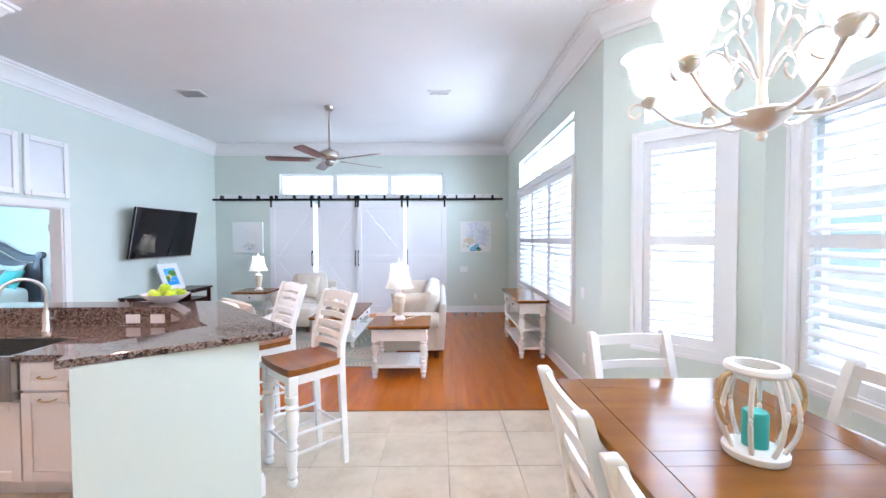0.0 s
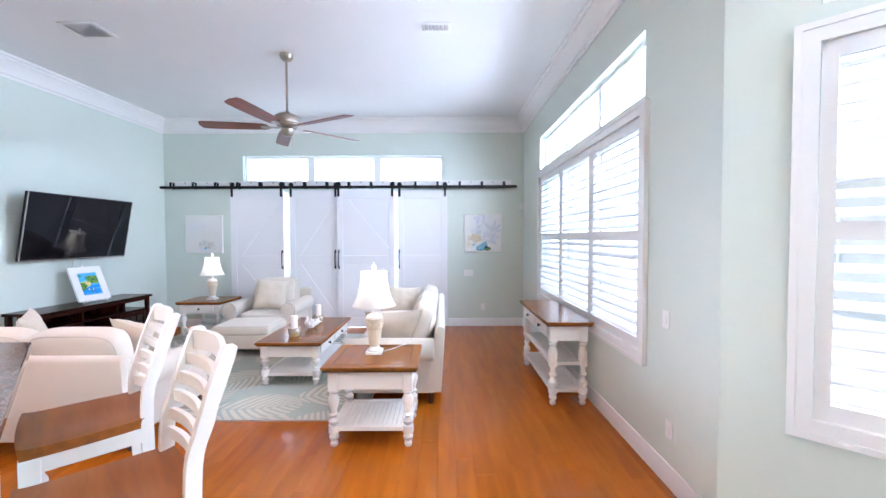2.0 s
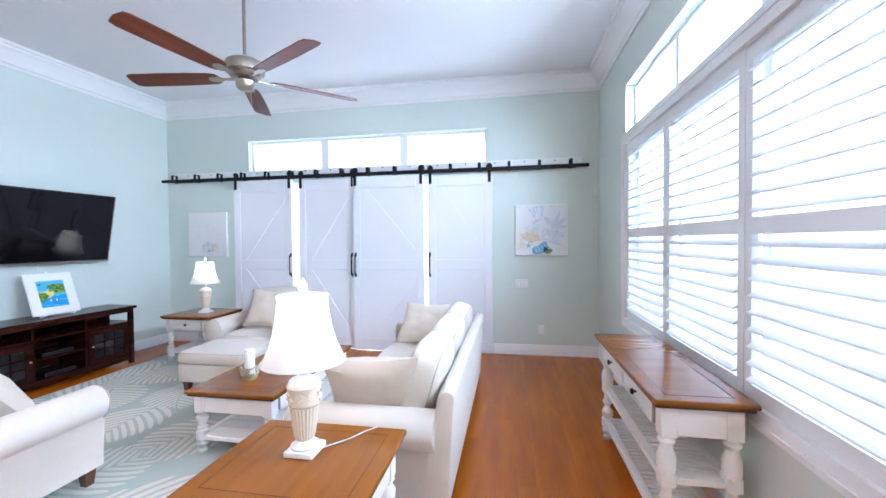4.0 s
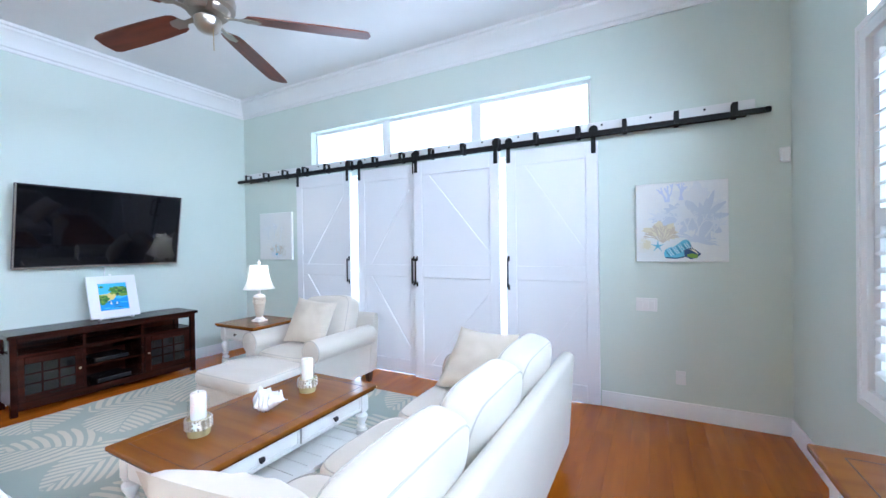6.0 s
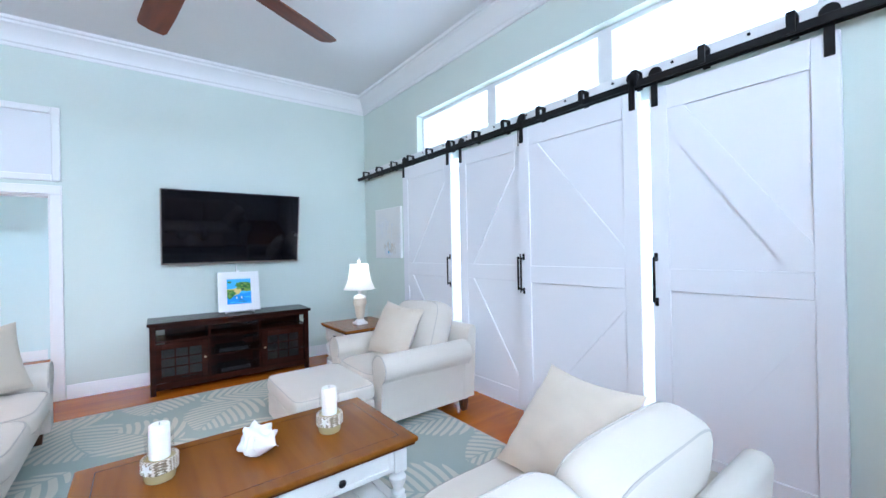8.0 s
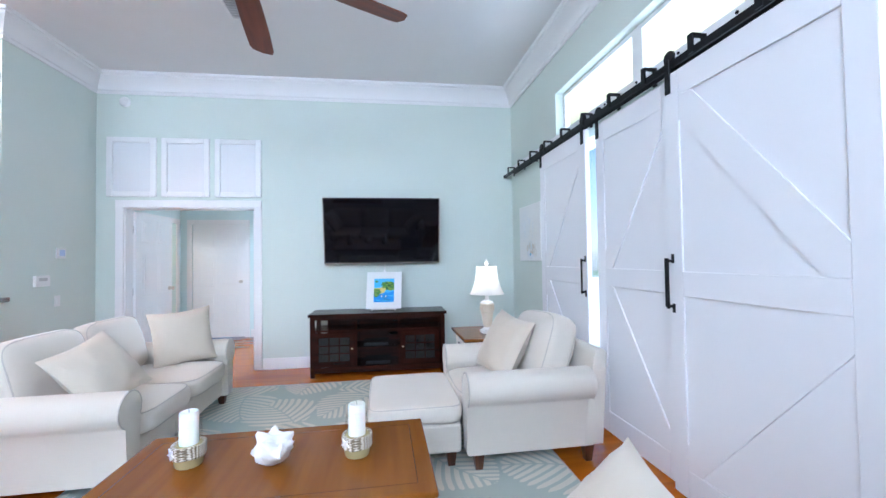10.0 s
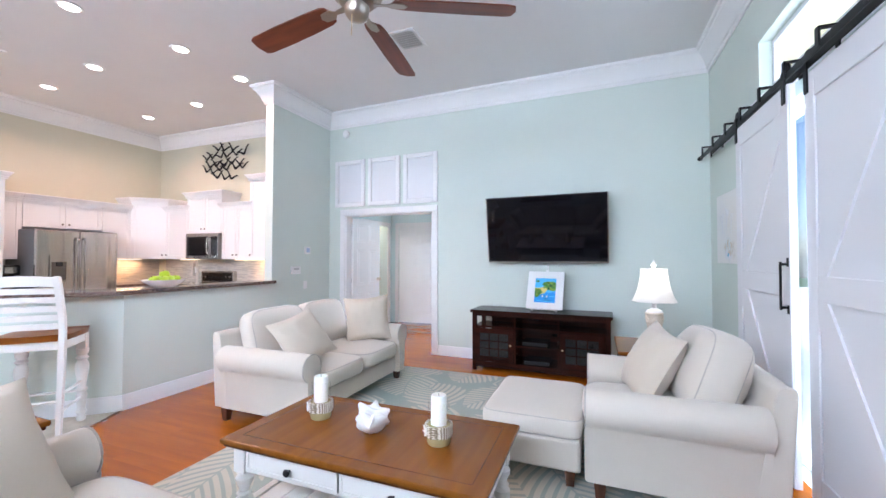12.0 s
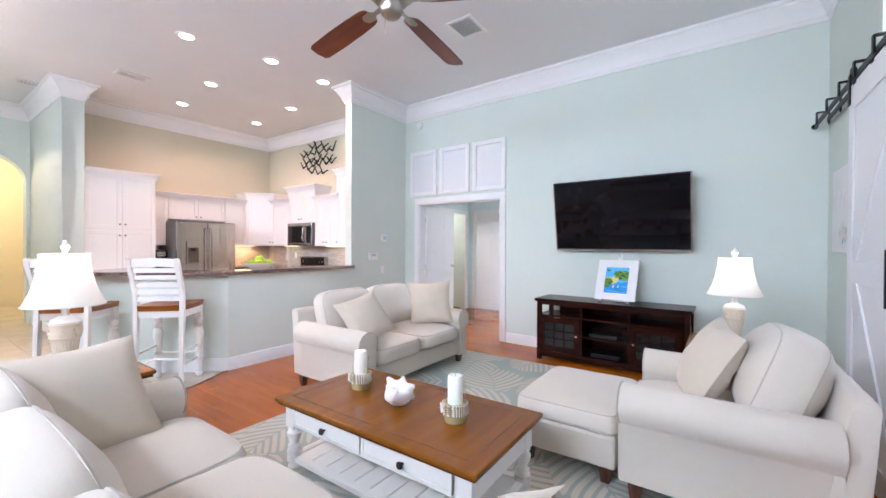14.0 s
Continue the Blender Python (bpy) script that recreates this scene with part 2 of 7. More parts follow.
def wooden(name, dark, light, rough=0.3, axis=(1, 12, 12), scale=2.2, coat=0.2, per_object=False):
    m = mat(name, light, rough, coat=coat)
    m.node_tree.nodes["Principled BSDF"].inputs["Coat Roughness"].default_value = 0.15
    m.node_tree.nodes["Principled BSDF"].inputs["Specular IOR Level"].default_value = 0.35
    n = Nodes(m)
    v = n.coord(axis)
    if per_object:
        rnd = n.add("ShaderNodeObjectInfo").outputs["Random"]
        v = n.add("ShaderNodeVectorMath", {0: v, 1: n.add("ShaderNodeCombineXYZ", {0: n.math("MULTIPLY", rnd, 37.0), 1: n.math("MULTIPLY", rnd, 91.0)}).outputs[0]}, operation="ADD").outputs[0]
    g = n.noise(v, scale, 2, 0.5)
    f = n.noise(v, scale * 5, 2)
    g = n.math("ADD", n.math("MULTIPLY", g, 0.92), n.math("MULTIPLY", f, 0.08))
    c = n.ramp(g, [(0.32, dark), (0.66, light)])
    if per_object:
        c = n.mix(n.math("MULTIPLY", rnd, 0.35), c, tuple(0.8 * q for q in dark))
    n.to("Base Color", c)
    n.to("Roughness", n.math("MULTIPLY_ADD", g, 0.06, rough - 0.03))
    return m


def fabric(name, color, scale=420, var=0.08):
    m = mat(name, color, 0.95, spec=0.15)
    n = Nodes(m)
    v = n.coord()
    a = n.noise(v, 3, 4)
    b = n.noise(v, 240, 2)
    c = n.mix(a, tuple(x * (1 - var) for x in color), tuple(min(1, x * (1 + var * 0.6)) for x in color))
    n.to("Base Color", n.mix(n.math("MULTIPLY", b, 0.22), c, tuple(x * 0.72 for x in color)))
    w = n.add("ShaderNodeTexWave", {"Vector": v, "Scale": 160.0, "Distortion": 2.0, "Detail": 2.0}).outputs["Fac"]
    n.bump(n.math("ADD", n.math("ADD", n.math("MULTIPLY", w, 0.4), b), n.math("MULTIPLY", n.noise(v, 8, 3), 5.0)), 0.25, 0.002)
    n.b.inputs["Sheen Weight"].default_value = 0.25
    return m


M_WALL = painted("wall_paint", (0.65, 0.715, 0.65), 0.65)
# the room's wall paint with the kitchen's warm light mixed into its colour
M_WALL_WARM_LIT = painted("wall_paint_warm_lit", (0.60, 0.58, 0.45), 0.65)
M_BED_WALL = painted("bedroom_paint", (0.66, 0.78, 0.77), 0.65)
M_CREAM = painted("cream_paint", (0.78, 0.70, 0.50), 0.65)
M_LANAI = painted("lanai_cream", (0.86, 0.76, 0.44), 0.65)
M_CEIL = painted("ceiling_paint", (0.80, 0.80, 0.80), 0.8, 0.25, 60)
M_WHITE = painted("white_paint", (0.82, 0.82, 0.81), 0.35, 0.03, 40, 0.015)
M_DOOR = painted("door_white", (0.80, 0.80, 0.82), 0.4, 0.05, 50, 0.02)
M_FURN = painted("furniture_white", (0.80, 0.78, 0.73), 0.4, 0.05, 30, 0.03)
M_DISPLAY_SHADE_GREY = painted("display_and_duct_shade_grey", (0.55, 0.55, 0.54), 0.6)
M_BROWN = wooden("brown_wood", (0.18, 0.058, 0.0055), (0.225, 0.077, 0.008), 0.19, (9, 0.8, 9), 2.0, 0.02)
M_BROWN.node_tree.nodes["Principled BSDF"].inputs["Specular IOR Level"].default_value = 0.22
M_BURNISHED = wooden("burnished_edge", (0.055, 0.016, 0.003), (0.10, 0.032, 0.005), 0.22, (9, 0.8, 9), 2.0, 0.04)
M_TABLE = wooden("dining_wood", (0.145, 0.050, 0.0045), (0.185, 0.068, 0.0065), 0.17, (0.8, 9, 9), 1.6, 0.0)
M_TABLE.node_tree.nodes["Principled BSDF"].inputs["Specular IOR Level"].default_value = 0.2
M_SEAT = wooden("seat_wood", (0.17, 0.050, 0.006), (0.28, 0.092, 0.012), 0.33, (1.2, 9, 9), 2.2, 0.0)
M_ESPRESSO = wooden("espresso_wood", (0.012, 0.0026, 0.0014), (0.030, 0.0066, 0.0034), 0.25, (9, 1, 9), 2.0, 0.0)
M_ESPRESSO.node_tree.nodes["Principled BSDF"].inputs["Specular IOR Level"].default_value = 0.22
M_LEG = wooden("leg_wood", (0.05, 0.02, 0.01), (0.12, 0.045, 0.02), 0.35, (9, 9, 1), 3, 0.2)
M_PLANK = wooden("floor_plank", (0.34, 0.086, 0.0035), (0.48, 0.135, 0.0055), 0.14, (7, 0.8, 7), 1.5, 0.03, True)
M_PLANK.node_tree.nodes["Principled BSDF"].inputs["Specular IOR Level"].default_value = 0.26
M_BLADE = wooden("blade_wood", (0.115, 0.024, 0.009), (0.20, 0.046, 0.017), 0.38, (1, 9, 9), 2, 0.03)
M_LINEN = fabric("linen", (0.66, 0.60, 0.51))
M_PILLOW = fabric("pillow_linen", (0.63, 0.55, 0.44))
M_WELT = fabric("welt_linen", (0.50, 0.46, 0.40))
M_BLACK = mat("black_iron", (0.012, 0.012, 0.013), 0.45, 0.6)
M_KNOB = mat("dark_knob", (0.015, 0.013, 0.013), 0.35, 0.3)
M_NICKEL = mat("brushed_nickel", (0.62, 0.58, 0.52), 0.3, 1.0)
M_FAN = mat("antique_nickel", (0.40, 0.35, 0.29), 0.3, 1.0)
M_CHAMPAGNE = mat("champagne_metal", (0.82, 0.76, 0.68), 0.38, 0.85)
M_STEEL = mat("stainless_steel", (0.52, 0.50, 0.47), 0.24, 1.0)
n = Nodes(M_STEEL)
v = n.coord((160, 160, 1.2))
n.to("Roughness", n.math("MULTIPLY_ADD", n.noise(v, 3, 3), 0.14, 0.15))
n.bump(n.noise(n.coord((3, 3, 0.2)), 1.5, 2), 0.5, 0.03)
M_DARK = mat("black_glass", (0.01, 0.01, 0.011), 0.08, 0, 0.6)
M_SCREEN = mat("tv_screen", (0.003, 0.003, 0.005), 0.04, 0, 0.25)
M_PLASTIC = mat("white_plastic", (0.82, 0.82, 0.80), 0.4)
M_GROUT = painted("grout", (0.40, 0.36, 0.30), 0.9)
M_WAX = mat("candle_wax", (0.86, 0.84, 0.78), 0.5)
M_WAX.node_tree.nodes["Principled BSDF"].inputs["Subsurface Weight"].default_value = 0.2
M_TEAL_WAX = mat("teal_wax", (0.05, 0.42, 0.38), 0.5)
M_CERAMIC = mat("white_ceramic", (0.84, 0.84, 0.83), 0.15)
M_PANE_WHITE = mat("backed_glass", (0.78, 0.79, 0.80), 0.03, 0, 0.6)
M_LIME = painted("green_fruit", (0.42, 0.60, 0.02), 0.35, 0.15, 60, 0.2)
M_STONE_LAMP = painted("lamp_resin", (0.70, 0.61, 0.47), 0.6, 0.5, 60, 0.18)
M_PALE = painted("pale_resin", (0.84, 0.82, 0.78), 0.6, 0.3, 60, 0.05)
M_ROPE = painted("rope", (0.52, 0.35, 0.16), 0.9, 0.8, 260, 0.25)
M_OLIVE = painted("olive_glass", (0.44, 0.36, 0.17), 0.25)
M_ROPE_PALE = mat("pale_rope", (0.62, 0.54, 0.40), 0.9)
n = Nodes(M_ROPE_PALE)
w = n.add("ShaderNodeTexWave", {"Vector": n.coord((1, 1, 1.6)), "Scale": 34.0, "Distortion": 3.0, "Detail": 2.0}).outputs["Fac"]
n.to("Base Color", n.ramp(w, [(0.15, (0.22, 0.17, 0.10)), (0.5, (0.60, 0.52, 0.38)), (0.8, (0.76, 0.70, 0.58))]))
n.bump(w, 0.8, 0.004)
M_SHELL = painted("white_shell", (0.82, 0.80, 0.77), 0.5, 0.5, 45, 0.05)
M_BRASS = mat("brass_hardware", (0.55, 0.42, 0.24), 0.35, 1.0)
M_HINGE = mat("steel_hinge", (0.45, 0.45, 0.45), 0.4, 1.0)
M_PEWTER = mat("dark_pewter", (0.20, 0.18, 0.16), 0.38, 1.0)


def make_glass(name, tint=(1, 1, 1), rough=0.0):
    m = bpy.data.materials.new(name)
    m.use_nodes = True
    t = m.node_tree
    out = t.nodes["Material Output"]
    t.nodes.remove(t.nodes["Principled BSDF"])
    a, b, x = t.nodes.new("ShaderNodeBsdfTransparent"), t.nodes.new("ShaderNodeBsdfGlossy"), t.nodes.new("ShaderNodeMixShader")
    a.inputs[0].default_value = (*tint, 1)
    b.inputs["Roughness"].default_value = 0.02
    f = t.nodes.new("ShaderNodeLayerWeight")
    f.inputs[0].default_value = 0.5
    g = t.nodes.new("ShaderNodeMath")
    g.operation = "POWER"
    g.inputs[1].default_value = 4.0
    h = t.nodes.new("ShaderNodeMath")
    h.operation = "MULTIPLY_ADD"
    h.inputs[1].default_value, h.inputs[2].default_value = 0.6, 0.03
    t.links.new(f.outputs["Facing"], g.inputs[0])
    t.links.new(g.outputs[0], h.inputs[0])
    t.links.new(h.outputs[0], x.inputs[0])
    t.links.new(a.outputs[0], x.inputs[1])
    t.links.new(b.outputs[0], x.inputs[2])
    t.links.new(x.outputs[0], out.inputs[0])
    return m


M_GLASS = make_glass("window_glass", (0.96, 0.98, 0.98))
M_CLEAR = make_glass("clear_glass", (0.97, 0.98, 0.97))


def make_shade(name, color, glow=0.0):
    m = bpy.data.materials.new(name)
    m.use_nodes = True
    t = m.node_tree
    out = t.nodes["Material Output"]
    t.nodes.remove(t.nodes["Principled BSDF"])
    a, b, x = t.nodes.new("ShaderNodeBsdfDiffuse"), t.nodes.new("ShaderNodeBsdfTranslucent"), t.nodes.new("ShaderNodeMixShader")
    a.inputs[0].default_value = b.inputs[0].default_value = (*color, 1)
    x.inputs[0].default_value = 0.6
    t.links.new(a.outputs[0], x.inputs[1])
    t.links.new(b.outputs[0], x.inputs[2])
    t.links.new(x.outputs[0], out.inputs[0])
    return m


M_SHADE = make_shade("lamp_shade", (0.92, 0.91, 0.88))
M_FROST = make_shade("frosted_glass", (0.92, 0.90, 0.86))


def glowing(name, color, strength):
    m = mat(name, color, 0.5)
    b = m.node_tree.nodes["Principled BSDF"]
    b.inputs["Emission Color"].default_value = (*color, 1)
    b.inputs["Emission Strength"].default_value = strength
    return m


M_GLOW = glowing("downlight_glow", (1, 0.88, 0.70), 14)
M_STRIP = glowing("strip_glow", (1, 0.80, 0.50), 2)

# travertine-look tile
M_TILE = mat("travertine_tile", (0.6, 0.53, 0.43), 0.35)
n = Nodes(M_TILE)
v = n.coord()
rnd = n.add("ShaderNodeObjectInfo").outputs["Random"]
v = n.add("ShaderNodeVectorMath", {0: v, 1: n.add("ShaderNodeCombineXYZ", {0: n.math("MULTIPLY", rnd, 53.0), 1: n.math("MULTIPLY", rnd, 29.0)}).outputs[0]}, operation="ADD").outputs[0]
g = n.noise(v, 3.2, 8, 0.65)
c = n.ramp(g, [(0.3, (0.44, 0.35, 0.24)), (0.5, (0.57, 0.48, 0.36)), (0.72, (0.67, 0.59, 0.46))])
n.to("Base Color", n.mix(n.math("MULTIPLY", rnd, 0.3), c, (0.50, 0.44, 0.35)))
n.bump(n.noise(v, 22, 5), 0.1, 0.003)

# speckled brown granite
M_GRANITE = mat("granite", (0.2, 0.15, 0.12), 0.06)
n = Nodes(M_GRANITE)
v = n.coord()
a = n.add("ShaderNodeTexVoronoi", {"Vector": v, "Scale": 75.0}).outputs["Color"]
b = n.add("ShaderNodeTexVoronoi", {"Vector": v, "Scale": 170.0}).outputs["Color"]
sa = n.add("ShaderNodeSeparateColor", {0: a}).outputs[0]
sb = n.add("ShaderNodeSeparateColor", {0: b}).outputs[1]
k = n.math("ADD", n.math("MULTIPLY", sa, 0.6), n.math("MULTIPLY", sb, 0.4))
k = n.math("ADD", k, n.math("MULTIPLY", n.noise(v, 9, 4), 0.35))
n.to("Base Color", n.ramp(k, [(0.35, (0.012, 0.010, 0.010)), (0.55, (0.085, 0.048, 0.034)), (0.72, (0.22, 0.15, 0.115)), (0.85, (0.34, 0.29, 0.26)), (0.97, (0.10, 0.06, 0.045))]))

# palm leaf rug
M_RUG = mat("palm_rug", (0.5, 0.5, 0.45), 0.95, spec=0.1)
n = Nodes(M_RUG)
v = n.coord()
vo = n.add("ShaderNodeTexVoronoi", {"Vector": n.add("ShaderNodeMapping", {"Vector": v, "Scale": (1, 1, 0)}).outputs[0], "Scale": 1.5, "Randomness": 0.6}, voronoi_dimensions="2D")
loc = n.add("ShaderNodeVectorMath", {0: v, 1: vo.outputs["Position"]}, operation="SUBTRACT").outputs[0]
rn = n.add("ShaderNodeSeparateColor", {0: vo.outputs["Color"]})
turn = n.math("MULTIPLY", rn.outputs[0], 6.283)
rot = n.add("ShaderNodeVectorRotate", {"Vector": loc, "Axis": (0, 0, 1), "Angle": turn}, rotation_type="AXIS_ANGLE").outputs[0]
sx = n.add("ShaderNodeSeparateXYZ", {0: rot})
along = n.math("ADD", sx.outputs[1], 0.40)                                      # from the stalk to the tip
across = n.math("ABSOLUTE", n.math("ADD", sx.outputs[0], n.math("MULTIPLY", n.math("MULTIPLY", sx.outputs[1], sx.outputs[1]), 0.35)))
phase = n.math("MULTIPLY", n.math("SUBTRACT", along, n.math("MULTIPLY", across, n.math("MULTIPLY_ADD", along, 1.1, 0.35))), 88.0)
stripe = n.math("SINE", n.math("ADD", phase, n.math("MULTIPLY", n.noise(v, 5, 2), 1.2)))
bell = n.math("POWER", n.math("MAXIMUM", n.math("SINE", n.math("MULTIPLY", n.math("MAXIMUM", n.math("MINIMUM", along, 0.80), 0.0), 3.927)), 0.0), 0.7)
reach = n.math("MULTIPLY", bell, n.math("MULTIPLY_ADD", stripe, 0.035, 0.30))
inside = n.math("LESS_THAN", across, reach)
leaf = n.math("MULTIPLY", inside, n.math("GREATER_THAN", stripe, -0.30))
leaf = n.math("MULTIPLY", leaf, n.math("GREATER_THAN", across, 0.006))
fl = n.noise(v, 160, 3)
base = n.mix(n.noise(v, 2.5, 3), (0.37, 0.43, 0.39), (0.45, 0.49, 0.43))
cream = n.mix(fl, (0.58, 0.55, 0.45), (0.72, 0.69, 0.58))
c = n.mix(leaf, base, cream)
n.to("Base Color", n.mix(n.math("MULTIPLY", fl, 0.25), c, (0.32, 0.32, 0.28)))
n.bump(n.math("ADD", fl, n.math("MULTIPLY", leaf, 0.6)), 0.4, 0.004)

# glass mosaic of the kitchen wall
M_MOSAIC = mat("mosaic", (0.5, 0.45, 0.38), 0.2)
n = Nodes(M_MOSAIC)
c0 = n.add("ShaderNodeTexCoord").outputs["Object"]
sp = n.add("ShaderNodeSeparateXYZ", {0: c0})
v = n.add("ShaderNodeCombineXYZ", {0: n.math("ADD", sp.outputs[0], sp.outputs[1]), 1: sp.outputs[2]}).outputs[0]
br = n.add("ShaderNodeTexBrick", {"Vector": v, "Color1": (0.62, 0.60, 0.54, 1), "Color2": (0.40, 0.40, 0.38, 1), "Mortar": (0.55, 0.52, 0.46, 1), "Scale": 1.0, "Mortar Size": 0.0015, "Brick Width": 0.13, "Row Height": 0.017, "Bias": -0.1})
n.to("Base Color", br.outputs["Color"])
n.bump(br.outputs["Fac"], -0.3, 0.002)


def watercolor(name, spots, ground=(0.80, 0.80, 0.78)):
    """A pale canvas with soft washes; spots: x, z, size, colour."""
    m = mat(name, ground, 0.8)
    n = Nodes(m)
    v = n.coord()
    wob = n.add("ShaderNodeTexNoise", {"Vector": v, "Scale": 9.0, "Detail": 6.0}).outputs["Color"]
    wv = n.add("ShaderNodeVectorMath", {0: v, 1: n.add("ShaderNodeVectorMath", {0: wob, "Scale": 0.16}, operation="SCALE").outputs[0]}, operation="ADD").outputs[0]
    col = None
    for x, z, s, c, k in spots:
        d = n.add("ShaderNodeVectorMath", {0: wv, 1: (x + 0.08, 0.08, z + 0.08)}, operation="SUBTRACT").outputs[0]
        d = n.add("ShaderNodeVectorMath", {0: d, 1: (1, 0, 1)}, operation="MULTIPLY").outputs[0]
        ln = n.add("ShaderNodeVectorMath", {0: d}, operation="LENGTH").outputs["Value"]
        f = n.ramp(n.math("DIVIDE", ln, s), [(0.35, (1, 1, 1)), (1.0, (0, 0, 0))])
        grain = n.ramp(n.noise(v, 26 + 10 * k, 5), [(0.4, (0, 0, 0)), (0.62, (1, 1, 1))])
        f = n.math("MULTIPLY", n.math("MULTIPLY", f, k), n.math("MULTIPLY_ADD", grain, 0.75, 0.25))
        col = n.mix(f, col if col is not None else ground, c)
    n.to("Base Color", col)
    return m


M_ART_R = watercolor("coral_wash_right", [(0.08, 0.08, 0.36, (0.66, 0.70, 0.78), 0.5), (-0.25, -0.2, 0.09, (0.72, 0.64, 0.40), 0.6)])
M_ART_L = watercolor("coral_wash_left", [(-0.15, 0.1, 0.22, (0.70, 0.73, 0.78), 0.4), (0.12, 0.0, 0.2, (0.74, 0.70, 0.62), 0.4), (0.02, -0.2, 0.14, (0.40, 0.52, 0.56), 0.6), (0.14, -0.2, 0.09, (0.50, 0.45, 0.34), 0.6)])
M_LAGOON = painted("lagoon_blue", (0.03, 0.30, 0.78), 0.6)
M_LAGOON_SKY = painted("lagoon_sky", (0.10, 0.50, 0.88), 0.6)
M_TREE_INK = painted("tree_green_ink", (0.07, 0.22, 0.03), 0.7)
M_LEAF_INK = painted("leaf_green_ink", (0.20, 0.34, 0.04), 0.7)
M_LEAF_DARK = painted("leaf_dark_ink", (0.03, 0.10, 0.03), 0.7)
M_LAGOON_DEEP = painted("lagoon_deep", (0.02, 0.16, 0.40), 0.6)
M_SAND_INK = painted("sand_ink", (0.74, 0.62, 0.20), 0.7)
M_CORAL_INK = painted("coral_ink", (0.60, 0.52, 0.42), 0.8, var=0.15)
M_SHELL_INK = painted("shell_blue_ink", (0.16, 0.47, 0.62), 0.8, var=0.2)
M_NAVY_INK = painted("navy_ink", (0.03, 0.07, 0.16), 0.8)
M_LILAC_INK = painted("lilac_wash", (0.60, 0.65, 0.80), 0.8)
M_GREY_INK = painted("grey_wash", (0.73, 0.75, 0.78), 0.8, var=0.05)
M_CLOUD_INK = painted("cloud_wash", (0.62, 0.66, 0.73), 0.8, var=0.12)
M_YELLOW_INK = painted("yellow_wash", (0.74, 0.68, 0.50), 0.8)

# outdoors
M_FAR_PANE = painted("far_window_pane", (0.42, 0.52, 0.58), 0.15)
M_GRASS = painted("grass", (0.10, 0.16, 0.05), 0.9, 0.6, 30, 0.3)
M_STUCCO = painted("stucco", (0.62, 0.58, 0.50), 0.9, 0.5, 40, 0.06)
# roof grey lightened, with outdoor haze put into the colour
M_ROOF_HAZED = painted("roof_tile_hazed", (0.62, 0.60, 0.58), 0.8, 0.6, 12, 0.15)
M_PAVE = painted("lanai_floor", (0.68, 0.66, 0.62), 0.7, 0.3, 20, 0.08)

# glow put into the outdoor panels; it whitens the windows and lights the room
M_GLOW_BACKDROP = glowing("glowing_backdrop", (0.93, 0.96, 1.0), 0.9)

# ---- the large structure ----
def structure(ob, label, category):
    return tagged(ob, label, category, kind="structure")


structure(part("ground", box(-40, 45, -45, 45, -0.4, -0.2), M_GRASS), "green lawn round the house", "ground")
structure(part("floor_slab", boxes([(-11.3, 2.8, -5.0, 9.0, -0.195, -0.0125)]), M_GROUT), "grouted slab under tile and planks", "floor")

WALLS = {
    0: ("wall_nook_back", []),
    1: ("wall_nook_south", [(0.19, 0.95, 0.66, 2.5), (0.19, 0.95, 2.6, 3.09)]),
    2: ("wall_nook_east", [(0.25, 1.685, 0.75, 2.43), (0.25, 1.685, 2.6, 3.09)]),
    3: ("wall_nook_north", [(0.24, 0.805, 0.75, 2.43), (0.24, 0.805, 2.6, 3.09)]),
    4: ("wall_east", [(0.80, 3.72, 0.76, 2.44), (0.78, 3.78, 2.57, 3.03)]),
    5: ("wall_north", [(1.42, 4.97, 2.57, 3.03), (1.50, 5.05, -0.01, 2.38)]),
    6: ("wall_west", [(3.355, 4.87, -0.01, 2.045)]),
    10: ("wall_kitchen_west", []),
    11: ("wall_kitchen_south", []),
    14: ("wall_hall_side", []),
}
for i, (name, holes) in WALLS.items():
    p0, p1 = ROOM[i], ROOM[(i + 1) % len(ROOM)]
    structure(part(name, wall_bm(p0, p1, -0.19, H + 0.1, T, holes), M_WALL_WARM_LIT if "kitchen" in name else M_WALL), "kitchen wall, same paint tinted as under warm light" if "kitchen" in name else "pale blue-green painted wall", "wall")
structure(part("wall_stub", prism([(-4.84, 3.65), (-4.84, 3.521), (-3.64, 3.521), (-3.64, 3.65)], -0.01, H), M_WALL), "pale blue-green wall end beside the kitchen", "wall")
structure(part("column", box(-1.42, -1.18, -1.6, 0.47, -0.01, H), M_WALL), "pale painted column beside the pantry", "column")
structure(part("ceiling", box(-4.9, 2.75, -1.8, 9.0, H, H + 0.12), M_CEIL), "flat white painted ceiling", "ceiling")

# arched wall towards the hall
bm = bmesh.new()
ax0, ax1, spring, rise = -1.13, 0.62, 2.42, 0.52
pts = [(-1.18, 0), (ax0, 0), (ax0, spring)]
for k in range(1, 16):
    a = math.pi * (1 - k / 16)
    pts.append(((ax0 + ax1) / 2 + (ax1 - ax0) / 2 * math.cos(a), spring + rise * math.sin(a)))
pts += [(ax1, spring), (ax1, 0), (1.68, 0), (1.68, H), (-1.18, H)]
add_prism(bm, pts, 0, 0.25, Matrix.Translation((0, -1.6, 0)) @ Matrix.Rotation(radians(90), 4, "X"))
structure(part("wall_arch", bm, M_WALL), "pale wall with an arched opening to the hall", "wall")
